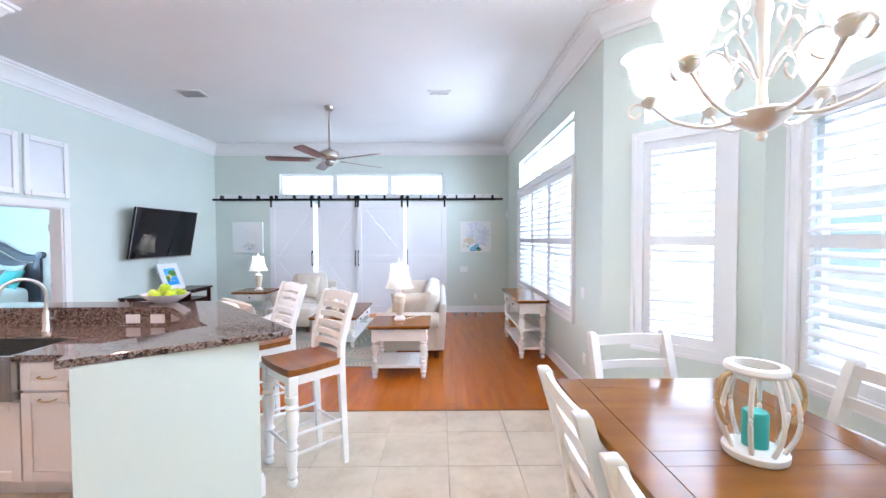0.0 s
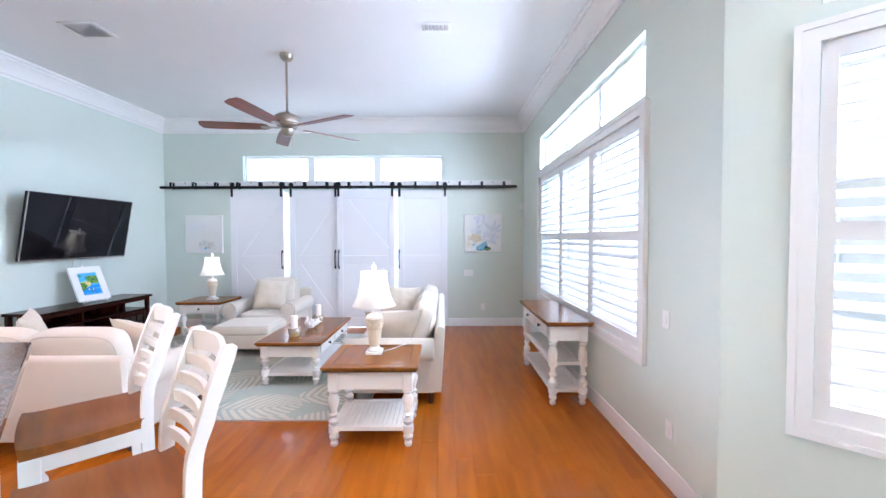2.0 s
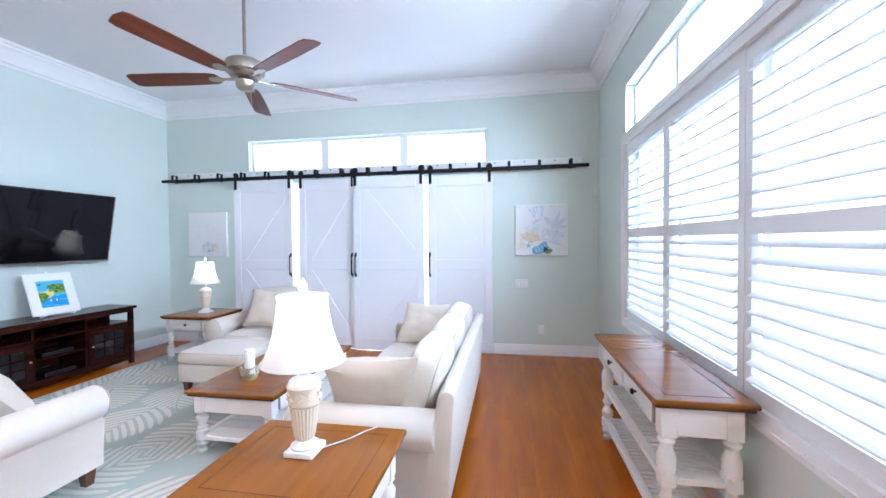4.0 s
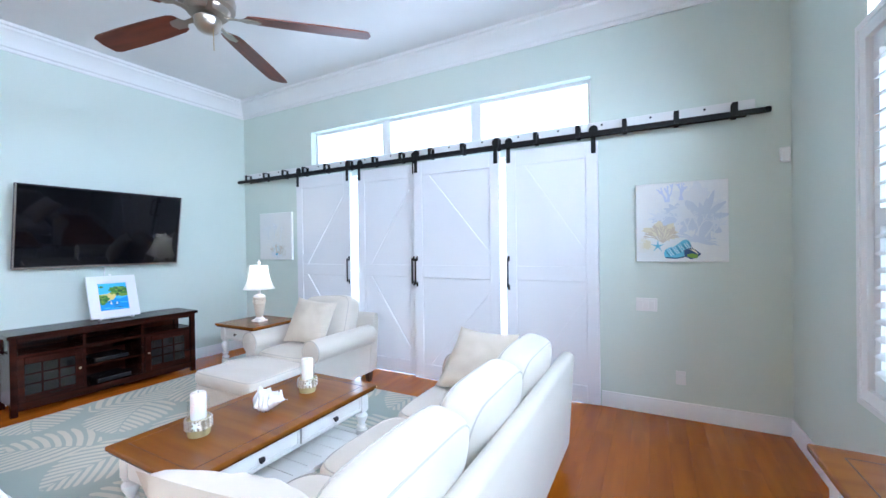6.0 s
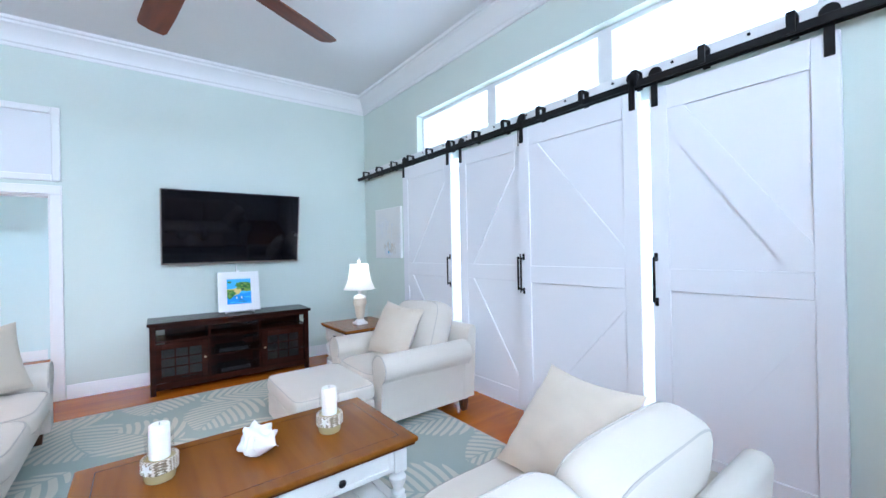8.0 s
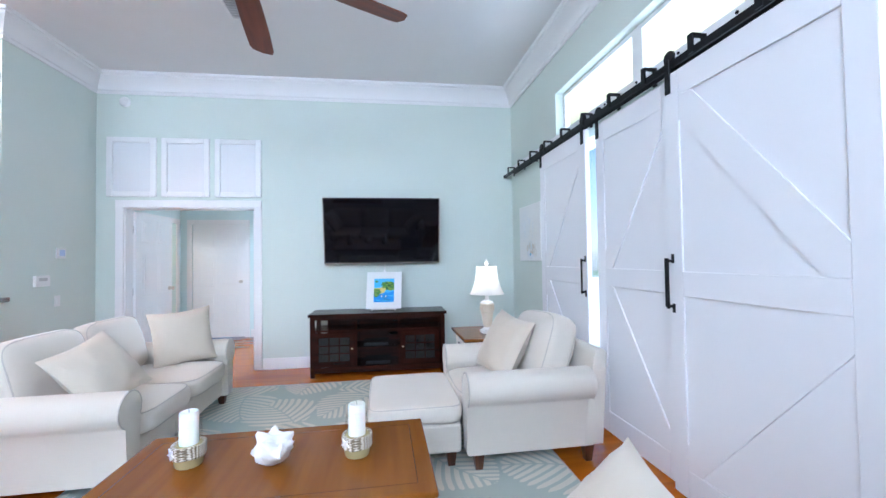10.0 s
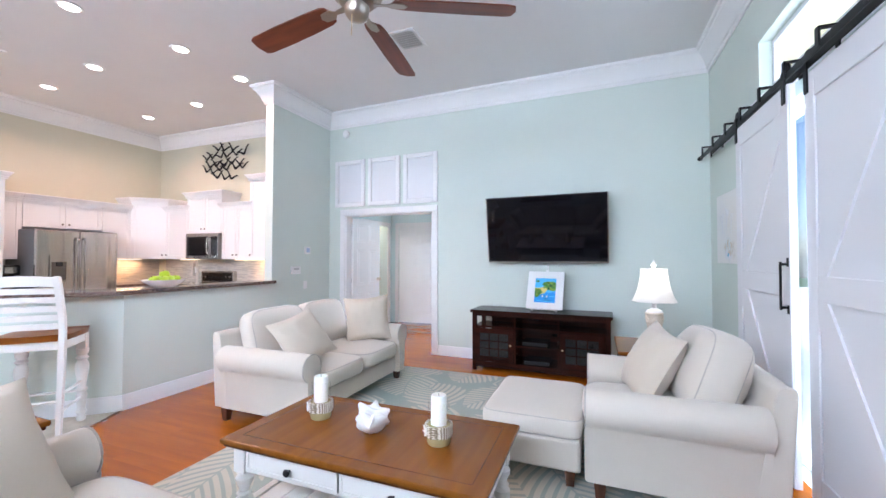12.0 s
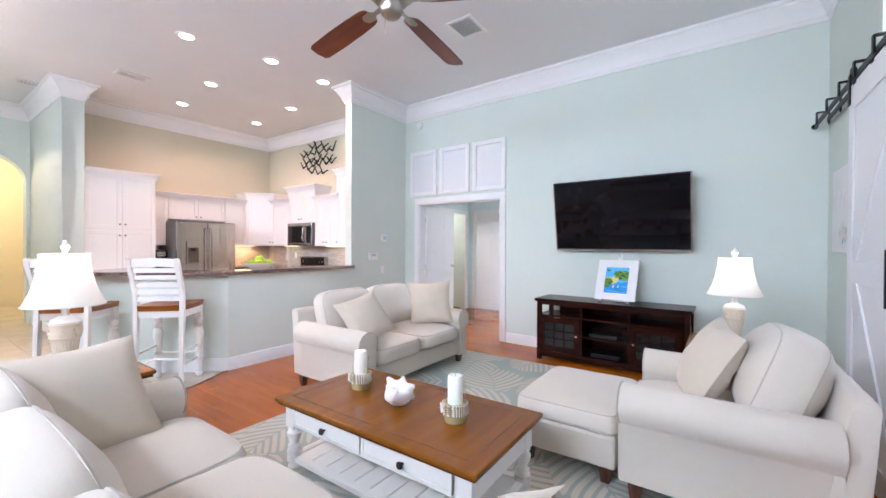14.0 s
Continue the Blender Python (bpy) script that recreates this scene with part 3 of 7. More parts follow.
structure(part("wall_hall", boxes([(-2.6, 2.0, -4.7, -4.55, -0.01, H), (-2.75, -2.6, -4.7, -1.85, -0.01, H), (2.0, 2.15, -4.7, -1.85, -0.01, H), (-2.75, -1.18, -1.85, -1.7, -0.01, H), (1.68, 2.15, -1.85, -1.7, -0.01, H)]), M_CREAM), "cream painted hall walls", "wall")
structure(part("ceiling_hall", box(-2.75, 2.15, -4.7, -1.8, 3.2, 3.3), M_CEIL), "white hall ceiling", "ceiling")

# bedroom beyond the double door
BED = Matrix.Translation((-0.14, -0.12, 0))
# the far opening is unseen, added to go with the bedroom lamp
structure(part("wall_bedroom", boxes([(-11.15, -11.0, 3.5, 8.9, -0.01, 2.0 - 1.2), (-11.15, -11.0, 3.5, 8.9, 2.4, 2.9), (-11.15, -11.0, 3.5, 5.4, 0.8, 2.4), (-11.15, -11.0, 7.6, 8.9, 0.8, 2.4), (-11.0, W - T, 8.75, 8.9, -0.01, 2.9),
                                       (-7.1, -6.95, 2.6, 3.84, -0.01, 2.9), (-7.1, -6.95, 4.74, 5.4, -0.01, 2.9), (-7.1, -6.95, 3.84, 4.74, 2.05, 2.9), (-11.0, -7.1, 5.25, 5.4, -0.01, 2.9),
                                       (-5.86, W - T, 3.54, 3.66, -0.01, 2.9), (-6.95, -6.80, 3.54, 3.66, -0.01, 2.9), (-6.80, -5.86, 3.54, 3.66, 2.05, 2.9)]), M_BED_WALL), "pale aqua bedroom walls", "wall").matrix_world = BED
structure(part("wall_bath", boxes([(-7.0, W - T, 2.0, 2.1, -0.01, 2.9), (-7.1, -6.95, 2.0, 2.6, -0.01, 2.9)]), M_CREAM), "cream painted bath wall", "wall").matrix_world = BED
structure(part("ceiling_bedroom", box(-11.15, W - T, 1.9, 8.9, 2.9, 3.0), M_CEIL), "white bedroom ceiling", "ceiling")
structure(part("floor_bedroom", box(-11.0, W + 0.0, 2.1, 8.75, -0.011, -0.004), M_PLANK), "red-brown wooden bedroom floor", "floor")

# crown moulding and baseboards
CROWN = [(0, H), (0, H - 0.235), (0.014, H - 0.235), (0.020, H - 0.205), (0.034, H - 0.195), (0.040, H - 0.165), (0.062, H - 0.12), (0.092, H - 0.075), (0.118, H - 0.055), (0.122, H - 0.032), (0.142, H - 0.026), (0.150, H)]
structure(part("trim_crown", sweep(ROOM, CROWN, True), M_WHITE, smooth=True), "white stepped crown moulding", "moulding")
BASE = [(0, 0), (0.016, 0), (0.016, 0.105), (0.011, 0.118), (0.009, 0.135), (0, 0.138)]
for pth in ([(1.68, -1.6), (1.68, 0.25), (2.5, 1.07), (2.5, 3.05), (1.68, 3.87), (1.68, 8.83), (0.33, 8.83)], [(-3.52, 8.83), (-4.69, 8.83), (-4.783, 5.57)],
            [(-4.84, 3.65), (-3.64, 3.65), (-3.60, 3.70), (-1.87, 3.70), (-0.95, 2.72), (-1.52, 2.06)], [(-1.42, 0.47), (-1.18, 0.47), (-1.18, -1.6)]):
    structure(part("baseboard", sweep(pth, BASE), M_WHITE, smooth=True), "white baseboard", "baseboard")
structure(part("baseboard", sweep([(-6.95, 5.25), (-6.95, 4.83)], BASE), M_WHITE), "white baseboard", "baseboard").matrix_world = BED

# bar wall
structure(part("wall_bar", prism([(-3.64, 3.70), (-3.64, 3.50), (-2.03, 3.50), (-1.32, 2.80), (-1.66, 2.22), (-1.52, 2.06), (-0.90, 2.60), (-1.87, 3.70)], -0.01, 1.03), M_WALL), "pale blue-green half wall under the bar", "half wall")

# door casing of the bedroom doorway
bm = bmesh.new()
for r in ((W + 0.002, W + 0.024, 3.875, 3.965, 0, 2.12), (W + 0.002, W + 0.024, 5.47, 5.56, 0, 2.12), (W + 0.002, W + 0.028, 3.875, 5.56, 2.035, 2.125), (W - 0.16, W - 0.001, 3.955, 3.98, 0, 2.045), (W - 0.16, W - 0.001, 5.455, 5.48, 0, 2.045), (W - 0.16, W - 0.001, 3.955, 5.48, 2.02, 2.046)):
    add_box(bm, *r, bevel=0.004, segs=1)
bmesh.ops.transform(bm, matrix=SKEW, verts=bm.verts)
structure(part("door_frame", bm, M_WHITE), "white casing round the double doorway", "door frame")
bm = bmesh.new()
for r in ((-6.952, -6.93, 3.77, 3.85, 0, 2.10), (-6.952, -6.93, 4.73, 4.81, 0, 2.10), (-6.952, -6.926, 3.77, 4.81, 2.03, 2.11), (-5.87, -5.79, 3.658, 3.68, 0, 2.10), (-6.88, -6.79, 3.658, 3.68, 0, 2.10), (-6.88, -5.79, 3.658, 3.684, 2.03, 2.11)):
    add_box(bm, *r, bevel=0.004, segs=1)
structure(part("door_frame", bm, M_WHITE), "white casings of the inner doors", "door frame").matrix_world = BED

# outdoors: lanai behind the barn doors, a neighbour's house
# lanai paving, run on past the lanai to cover the green lawn
structure(part("lanai_floor", box(-24, 24, 9.0, 23.9, -0.19, -0.02), M_PAVE), "paved lanai floor, widened over the lawn", "pavement")
# added pale ground, so the outlook through the shutters reads nearly white
structure(part("side_path", box(1.9, 19.9, -25, 44, -0.199, -0.16), M_PAVE), "pale ground added over the lawn for a bright outlook", "pavement")
lanai = structure(part("lanai_roof", box(-6, 3, 9.0, 9.95, 3.13, 3.3), M_LANAI), "cream lanai ceiling outside", "roof")
# added self-lit panels in place of a far view
structure(part("backdrop_east", box(20, 20.1, -25, 30, -0.2, 40), M_GLOW_BACKDROP), "self-lit backdrop panel for the bright distance", "backdrop")
structure(part("backdrop_north", box(-25, 25, 24, 24.1, -0.2, 40), M_GLOW_BACKDROP), "self-lit backdrop panel for the bright distance", "backdrop")

# ---- windows and shutters ----
def wall_pose(p, towards):
    """A pose on a wall: local x along it, local y into the room, z up."""
    d = (Vector(towards) - Vector(p)).normalized()
    m = Matrix(((d.x, -d.y, 0, p[0]), (d.y, d.x, 0, p[1]), (0, 0, 1, 0), (0, 0, 0, 1)))
    return m


def shutter(m, width, z0, z1, panels, mid):
    """Plantation shutters in a moulded frame; local x along the wall, y into the room."""
    ob = thing("plantation_shutter", "white plantation shutter with open louvers in a moulded frame", "shutter", m, "plantation shutters")
    f = 0.085
    part("frame", wall_bm((-f, 0.03), (width + f, 0.03), z0 - f, z1 + f, 0.028, [(f, f + width, z0, z1)]), M_WHITE, ob)
    part("outer_moulding", wall_bm((-f - 0.004, 0.037), (width + f + 0.004, 0.037), z0 - f - 0.004, z1 + f + 0.004, 0.033, [(0.029, width + 2 * f - 0.021, z0 - f + 0.025, z1 + f - 0.025)]), M_WHITE, ob)
    pw = width / panels
    st = 0.055
    lou = bmesh.new()
    L = pw - 2 * st - 0.008
    prof = [(0.044 * math.cos(a), 0.0075 * math.sin(a)) for a in [2 * math.pi * k / 10 for k in range(10)]]
    ends = [[lou.verts.new((x, p[0], p[1])) for p in prof] for x in (-L / 2, L / 2)]
    for k in range(10):
        lou.faces.new((ends[0][k], ends[0][(k + 1) % 10], ends[1][(k + 1) % 10], ends[1][k]))
    lou.faces.new(ends[0])
    lou.faces.new(ends[1][::-1])
    mesh = None
    for i in range(panels):
        x0, x1 = i * pw + 0.003, (i + 1) * pw - 0.003
        pn = part("shutter_panel", wall_bm((x0, 0.004), (x1, 0.004), z0, z1, 0.03, [(st, x1 - x0 - st, z0 + 0.075, mid - 0.04), (st, x1 - x0 - st, mid + 0.04, z1 - 0.075)]), M_WHITE, ob)
        for zz in (z0 + 0.25, mid, z1 - 0.25):
            part("hinge", box(x0 - 0.012 if i == 0 else x1 - 0.004, x0 + 0.004 if i == 0 else x1 + 0.008, 0.0045, 0.010, zz - 0.035, zz + 0.035), M_WHITE, pn)
        for a, b, tilt in ((z0 + 0.075, mid - 0.04, 24), (mid + 0.04, z1 - 0.075, 30)):
            k = round((b - a) / 0.078)
            for j in range(k):
                zz = a + (j + 0.5) * (b - a) / k
                if mesh is None:
                    lv = part("louver", lou, M_WHITE, pn)
                    mesh = lv.data
                else:
                    lv = part("louver", mesh, None, pn)
                lv.matrix_basis = pose((x0 + x1) / 2, -0.012, zz, -tilt, 0, 0)
    return ob


def window(name, m, width, z0, z1, lights, depth, mull=0.06, bar=None):
    """A white window set back in the wall: frame and panes."""
    ob = thing(name, "white framed window with clear panes", "window", m, kind="structure")
    bm = bmesh.new()
    e = 0.035
    for r in ((0, e, z0, z1), (width - e, width, z0, z1), (e, width - e, z0, z0 + e), (e, width - e, z1 - e, z1)):
        add_box(bm, r[0], r[1], -depth - 0.025, -depth + 0.025, r[2], r[3])
    for i in range(1, lights):
        x = width * i / lights
        add_box(bm, x - mull / 2, x + mull / 2, -depth - 0.024, -depth + 0.028, z0 + e, z1 - e)
    if bar:
        add_box(bm, e, width - e, -depth - 0.02, -depth + 0.02, bar - 0.025, bar + 0.025)
    part("window_frame", bm, M_WHITE, ob)
    for i in range(lights):
        a, b = (e if i == 0 else width * i / lights + mull / 2), (width - e if i == lights - 1 else width * (i + 1) / lights - mull / 2)
        g = part("pane", box(a, b, -depth - 0.003, -depth + 0.003, z0 + e, z1 - e), M_GLASS, ob)
        g.visible_shadow = False
    return ob


me_e = wall_pose((R, 4.67), (R, 8.0))
shutter(me_e, 2.92, 0.76, 2.44, 3, 1.585)
window("window_east", me_e, 2.92, 0.76, 2.44, 3, 0.12, bar=1.585)
window("window_east_transom", wall_pose((R, 4.65), (R, 8.0)), 3.0, 2.57, 3.03, 3, 0.11)
d45 = Vector((-1, 1)).normalized()
p = Vector((2.5, 3.05)) + d45 * 0.24
mb = wall_pose(p, p + d45)
shutter(mb, 0.565, 0.75, 2.43, 1, 1.60)
window("window_bay", mb, 0.565, 0.75, 2.43, 1, 0.12, bar=1.60)
window("window_bay_transom", mb, 0.565, 2.6, 3.09, 1, 0.11)
mn = wall_pose((2.5, 1.32), (2.5, 3.0))
shutter(mn, 1.435, 0.75, 2.43, 2, 1.60)
window("window_nook", mn, 1.435, 0.75, 2.43, 2, 0.12, bar=1.6)
window("window_nook_transom", mn, 1.435, 2.6, 3.09, 2, 0.11)
# unseen bay side, mirrored from the opposite one to carry its lamps
p = Vector((1.68, 0.25)) + Vector((1, 1)).normalized() * 0.19
ms = wall_pose(p, p + Vector((1, 1)))
shutter(ms, 0.76, 0.66, 2.5, 1, 1.6)
window("window_nook_side", ms, 0.76, 0.66, 2.5, 1, 0.12, bar=1.6)
window("window_nook_side_transom", ms, 0.76, 2.6, 3.09, 1, 0.11)
mt = wall_pose((0.26, B), (-3, B))
window("window_north_transom", mt, 3.55, 2.57, 3.03, 3, 0.11, 0.11)
window("window_slider", wall_pose((0.18, B), (-3, B)), 3.55, 0.0, 2.38, 4, 0.12, 0.07)

# ---- barn doors and their track ----
def barn_door(x0, x1, flip, y=B - 0.075, handle_left=True, inset=0.024):
    ob = thing("barn_door", "white painted sliding barn door with K-shaped bracing", "barn door", pose(0, 0, 0), "sliding barn doors")
    z0, z1, t = 0.012, 2.415, 0.013
    st, mid = 0.105, 1.20
    part("board", box(x0, x1, y, y + 0.028, z0, z1), M_DOOR, ob)
    fy = y - t
    for nm, r in (("stile", (x0, x0 + st, z0, z1)), ("stile", (x1 - st, x1, z0, z1)), ("rail", (x0 + st, x1 - st, z1 - 0.15, z1)), ("rail", (x0 + st, x1 - st, z0, z0 + 0.16)), ("rail", (x0 + st, x1 - st, mid - 0.07, mid + 0.07))):
        part(nm, box(r[0], r[1], fy, y - 0.0005, r[2], r[3], 0.003, 1), M_DOOR, ob)
    a, b = x0 + st, x1 - st
    for top in (True, False):
        lo, hi = (mid + 0.07, z1 - 0.15) if top else (z0 + 0.16, mid - 0.07)
        rising = (flip > 0) == top
        k = 0.12
        pts = [(a, lo), (a + k * 0.75, lo), (b, hi - k * 1.1), (b, hi), (b - k * 0.75, hi), (a, lo + k * 1.1)]
        if not rising:
            pts = [(a + b - x, z) for x, z in pts]
        bm = prism(pts, 0, 0.011, Matrix(((1, 0, 0, 0), (0, 0, -1, y - 0.0005), (0, 1, 0, 0), (0, 0, 0, 1))))
        part("brace", bm, M_DOOR, ob)
    hx = x0 + inset if handle_left else x1 - inset
    bm = bmesh.new()
    add_box(bm, hx - 0.0085, hx + 0.0085, fy - 0.043, fy - 0.033, 1.055, 1.345, 0.002, 1)
    for za, zb in ((1.07, 1.045), (1.33, 1.355)):
        add_box(bm, hx - 0.0085, hx + 0.0085, fy - 0.035, fy - 0.003, za - 0.008, za + 0.008, 0.002, 1)
        add_box(bm, hx - 0.0115, hx + 0.0115, fy - 0.005, fy, min(za, zb) - 0.014, max(za, zb) + 0.014, 0.002, 1)
    part("handle", bm, M_BLACK, ob, "black iron pull handle")
    for cx in (x0 + 0.035, x1 - 0.035):
        hg = part("hanger", box(cx - 0.02, cx + 0.02, fy - 0.010, fy - 0.001, 2.30, 2.50, 0.002, 1), M_BLACK, ob, "black strap hanger")
        part("roller", lathe([(0.012, -0.012), (0.034, -0.012), (0.040, -0.006), (0.040, 0.006), (0.034, 0.012), (0.012, 0.012)], 18, Matrix.Translation((cx, fy + 0.012, 2.515)) @ Matrix.Rotation(radians(90), 4, "X")), M_BLACK, hg)
    return ob


barn_door(-3.47, -2.54, 1, B - 0.095, handle_left=False)
barn_door(-2.46, -1.60, 1, B - 0.045, handle_left=False, inset=0.05)
barn_door(-1.61, -0.60, -1, B - 0.095, inset=0.035)
barn_door(-0.55, 0.32, -1, B - 0.045)
tr = thing("barn_door_track", "black iron double track on a white header board", "door track", pose(0, 0, 0))
part("header_board", box(-4.62, 1.46, B - 0.026, B - 0.001, 2.47, 2.585, 0.003, 1), M_WHITE, tr, "white header board")
part("rail", box(-4.67, 1.52, B - 0.104, B - 0.094, 2.445, 2.49, 0.002, 1), M_BLACK, tr)
part("rail", box(-4.45, 1.40, B - 0.054, B - 0.046, 2.445, 2.49, 0.002, 1), M_BLACK, tr)
for k in range(16):
    x = -4.5 + k * 0.388
    bm = bmesh.new()
    add_box(bm, x - 0.018, x + 0.018, B - 0.036, B - 0.028, 2.44, 2.555)
    add_box(bm, x - 0.018, x + 0.018, B - 0.118, B - 0.036, 2.547, 2.555)
    add_box(bm, x - 0.018, x + 0.018, B - 0.118, B - 0.108, 2.45, 2.555)
    part("bracket", bm, M_BLACK, tr)
for k in range(15):
    x = -4.3 + k * 0.388
    part("bolt", lathe([(0.009, 0), (0.009, 0.006), (0.004, 0.009)], 8, Matrix.Translation((x, B - 0.026, 2.555)) @ Matrix.Rotation(radians(90), 4, "X")), M_BLACK, tr)
for x in (-4.67, 1.52):
    part("end_stop", lathe([(0.02, -0.02), (0.024, -0.01), (0.024, 0.01), (0.02, 0.02)], 12, Matrix.Translation((x, B - 0.099, 2.468)) @ Matrix.Rotation(radians(90), 4, "Y")), M_BLACK, tr)

# ---- framed niches over the doorway ----
for i, (a, b) in enumerate(((3.775, 4.33), (4.39, 4.945), (5.005, 5.555))):
    ob = thing("wall_frame", "white square moulded wall frame with a blank panel", "wall frame", SKEW, "frames over the doorway")
    z0, z1, f = 2.165, 2.895, 0.065
    bm = bmesh.new()
    for r in ((a, a + f, z0, z1), (b - f, b, z0, z1), (a + f, b - f, z0, z0 + f), (a + f, b - f, z1 - f, z1)):
        add_box(bm, W + 0.001, W + 0.032, *r, bevel=0.006, segs=1)
    part("frame", bm, M_WHITE, ob)
    part("panel", box(W + 0.001, W + 0.010, a + f, b - f, z0 + f, z1 - f), M_PANE_WHITE, ob, "glossy pale glass panel")

# ---- doors ----
def panel_door(name, m, w, h, label, knob_side=1):
    """A six-panel door; local x along its width from the hinge, y its thickness."""
    ob = thing(name, label, "door", m, kind="structure")
    bm = box(0, w, -0.017, 0.017, 0.012, h)
    part("leaf", bm, M_WHITE, ob)
    pw = (w - 0.30) / 2
    for c in (0.10, 0.20 + pw):
        for z0, z1 in ((0.18, 0.78), (0.92, 1.50), (1.62, 1.92)):
            bm = bmesh.new()
            for s in (-1, 1):
                add_box(bm, c, c + pw, s * 0.017 - 0.004, s * 0.017 + 0.004, z0, z1, 0.004, 1)
                add_box(bm, c + 0.035, c + pw - 0.035, s * 0.017 - 0.009, s * 0.017 + 0.009, z0 + 0.035, z1 - 0.035, 0.006, 1)
            part("panel", bm, M_WHITE, ob)
    for s in (-1, 1):
        kb = part("door_handle", lathe([(0.028, 0.017), (0.028, 0.024), (0.010, 0.027), (0.010, 0.05), (0.024, 0.058), (0.027, 0.07), (0.018, 0.082)], 14, Matrix.Translation((w - 0.06, 0, 1.0)) @ Matrix.Rotation(radians(-90 * s), 4, "X")), M_NICKEL, ob, "nickel door knob", True)
    for z in (0.25, 1.0, 1.78):
        part("hinge", lathe([(0.008, -0.045), (0.008, 0.045)], 8, Matrix.Translation((-0.004, 0.02, z))), M_HINGE, ob, "steel hinge")
    return ob


panel_door("door_1", SKEW @ pose(W - 0.14, 3.995, 0, 0, 0, 176), 0.71, 2.0, "open white panelled bedroom door leaf")
panel_door("door_2", SKEW @ pose(W - 0.185, 5.49, 0, 0, 0, 98), 0.71, 2.0, "open white panelled bedroom door leaf")
panel_door("door_3", BED @ pose(-6.97, 3.855, 0, 0, 0, 90), 0.87, 2.03, "closed white six-panel closet door")

# ---- television wall ----
tv = thing("television", "large black flat television tilted on the wall", "television", pose(-4.545, 7.066, 1.72, 0, 10.5, -1.6))
part("casing", box(-0.028, 0.012, -0.725, 0.725, -0.415, 0.415, 0.006, 1), M_BLACK, tv)
part("screen", box(0.0121, 0.015, -0.712, 0.712, -0.395, 0.402), M_SCREEN, tv, "glossy black screen")
part("bezel", boxes([(0.0122, 0.018, -0.725, 0.725, -0.415, -0.397), (0.0122, 0.017, -0.725, -0.7125, -0.397, 0.415), (0.0122, 0.017, 0.7125, 0.725, -0.397, 0.415)]), M_STEEL, tv, "thin silver bezel")
part("wall_mount", box(-0.19, -0.029, -0.2, 0.2, -0.15, 0.1, 0.01), M_BLACK, tv)
part("cable", tube(smooth_path([(-0.05, 0.02, -0.40), (-0.075, 0.02, -0.52), (-0.06, 0.03, -0.68), (-0.07, 0.02, -0.98)], 5), 0.006, 6), M_PLASTIC, tv, "white cable")

mc = thing("media_console", "dark espresso wooden media console with glass doors", "media console", SKEW)
x0, x1, y0, y1, zt = -4.62, -4.19, 6.24, 7.81, 0.735
part("top", box(x0 - 0.01, x1 + 0.03, y0 - 0.02, y1 + 0.02, zt - 0.035, zt, 0.006), M_ESPRESSO, mc)
part("bottom", box(x0, x1 - 0.01, y0 + 0.03, y1 - 0.03, 0.08, 0.115), M_ESPRESSO, mc)
part("back_panel", box(x0, x0 + 0.012, y0 + 0.13, y1 - 0.03, 0.1, zt - 0.036), M_ESPRESSO, mc)
part("front_rail", box(x1 - 0.03, x1 - 0.006, y0 + 0.05, y1 - 0.05, zt - 0.075, zt - 0.036, 0.003, 1), M_ESPRESSO, mc)
part("plinth_rail", box(x1 - 0.035, x1 - 0.012, y0 + 0.05, y1 - 0.05, 0.045, 0.08, 0.003, 1), M_ESPRESSO, mc)
for y in (y0, y1 - 0.05):
    for x in (x0, x1 - 0.05):
        part("leg", box(x, x + 0.05, y, y + 0.05, 0, zt - 0.036, 0.004, 1), M_ESPRESSO, mc)
    part("side_panel", box(x0 + 0.05, x1 - 0.05, y + 0.012, y + 0.038, 0.09, 0.54), M_ESPRESSO, mc)
for y in (6.75, 7.25):
    part("divider", box(x0 + 0.012, x1 - 0.02, y, y + 0.022, 0.115, zt - 0.036), M_ESPRESSO, mc)
part("shelf", box(x0 + 0.012, x1 - 0.02, y0 + 0.05, y1 - 0.05, 0.52, 0.542), M_ESPRESSO, mc)
part("shelf", box(x0 + 0.012, x1 - 0.03, 6.772, 7.25, 0.31, 0.33), M_ESPRESSO, mc)
for a, b in ((6.275, 6.745), (7.277, 7.745)):
    bm = bmesh.new()
    for r in ((a, a + 0.06, 0.12, 0.515), (b - 0.06, b, 0.12, 0.515), (a + 0.06, b - 0.06, 0.12, 0.18), (a + 0.06, b - 0.06, 0.455, 0.515)):
        add_box(bm, x1 - 0.022, x1 - 0.002, *r, bevel=0.003, segs=1)
    for k in (1, 2):
        yy = a + 0.06 + (b - a - 0.12) * k / 3
        zz = 0.18 + 0.275 * k / 3
        add_box(bm, x1 - 0.018, x1 - 0.006, yy - 0.006, yy + 0.006, 0.18, 0.455)
        add_box(bm, x1 - 0.0175, x1 - 0.0065, a + 0.06, b - 0.06, zz - 0.006, zz + 0.006)
    dr = part("door", bm, M_ESPRESSO, mc)
    part("glass", box(x1 - 0.014, x1 - 0.010, a + 0.06, b - 0.06, 0.18, 0.455), M_DARK, dr, "dark glass pane")
    part("knob", lathe([(0.004, 0), (0.004, 0.012), (0.011, 0.018), (0.009, 0.024)], 10, Matrix.Translation((x1 - 0.002, b - 0.03 if a < 7 else a + 0.03, 0.33)) @ Matrix.Rotation(radians(90), 4, "Y")), M_BRASS, dr, "small brass knob")
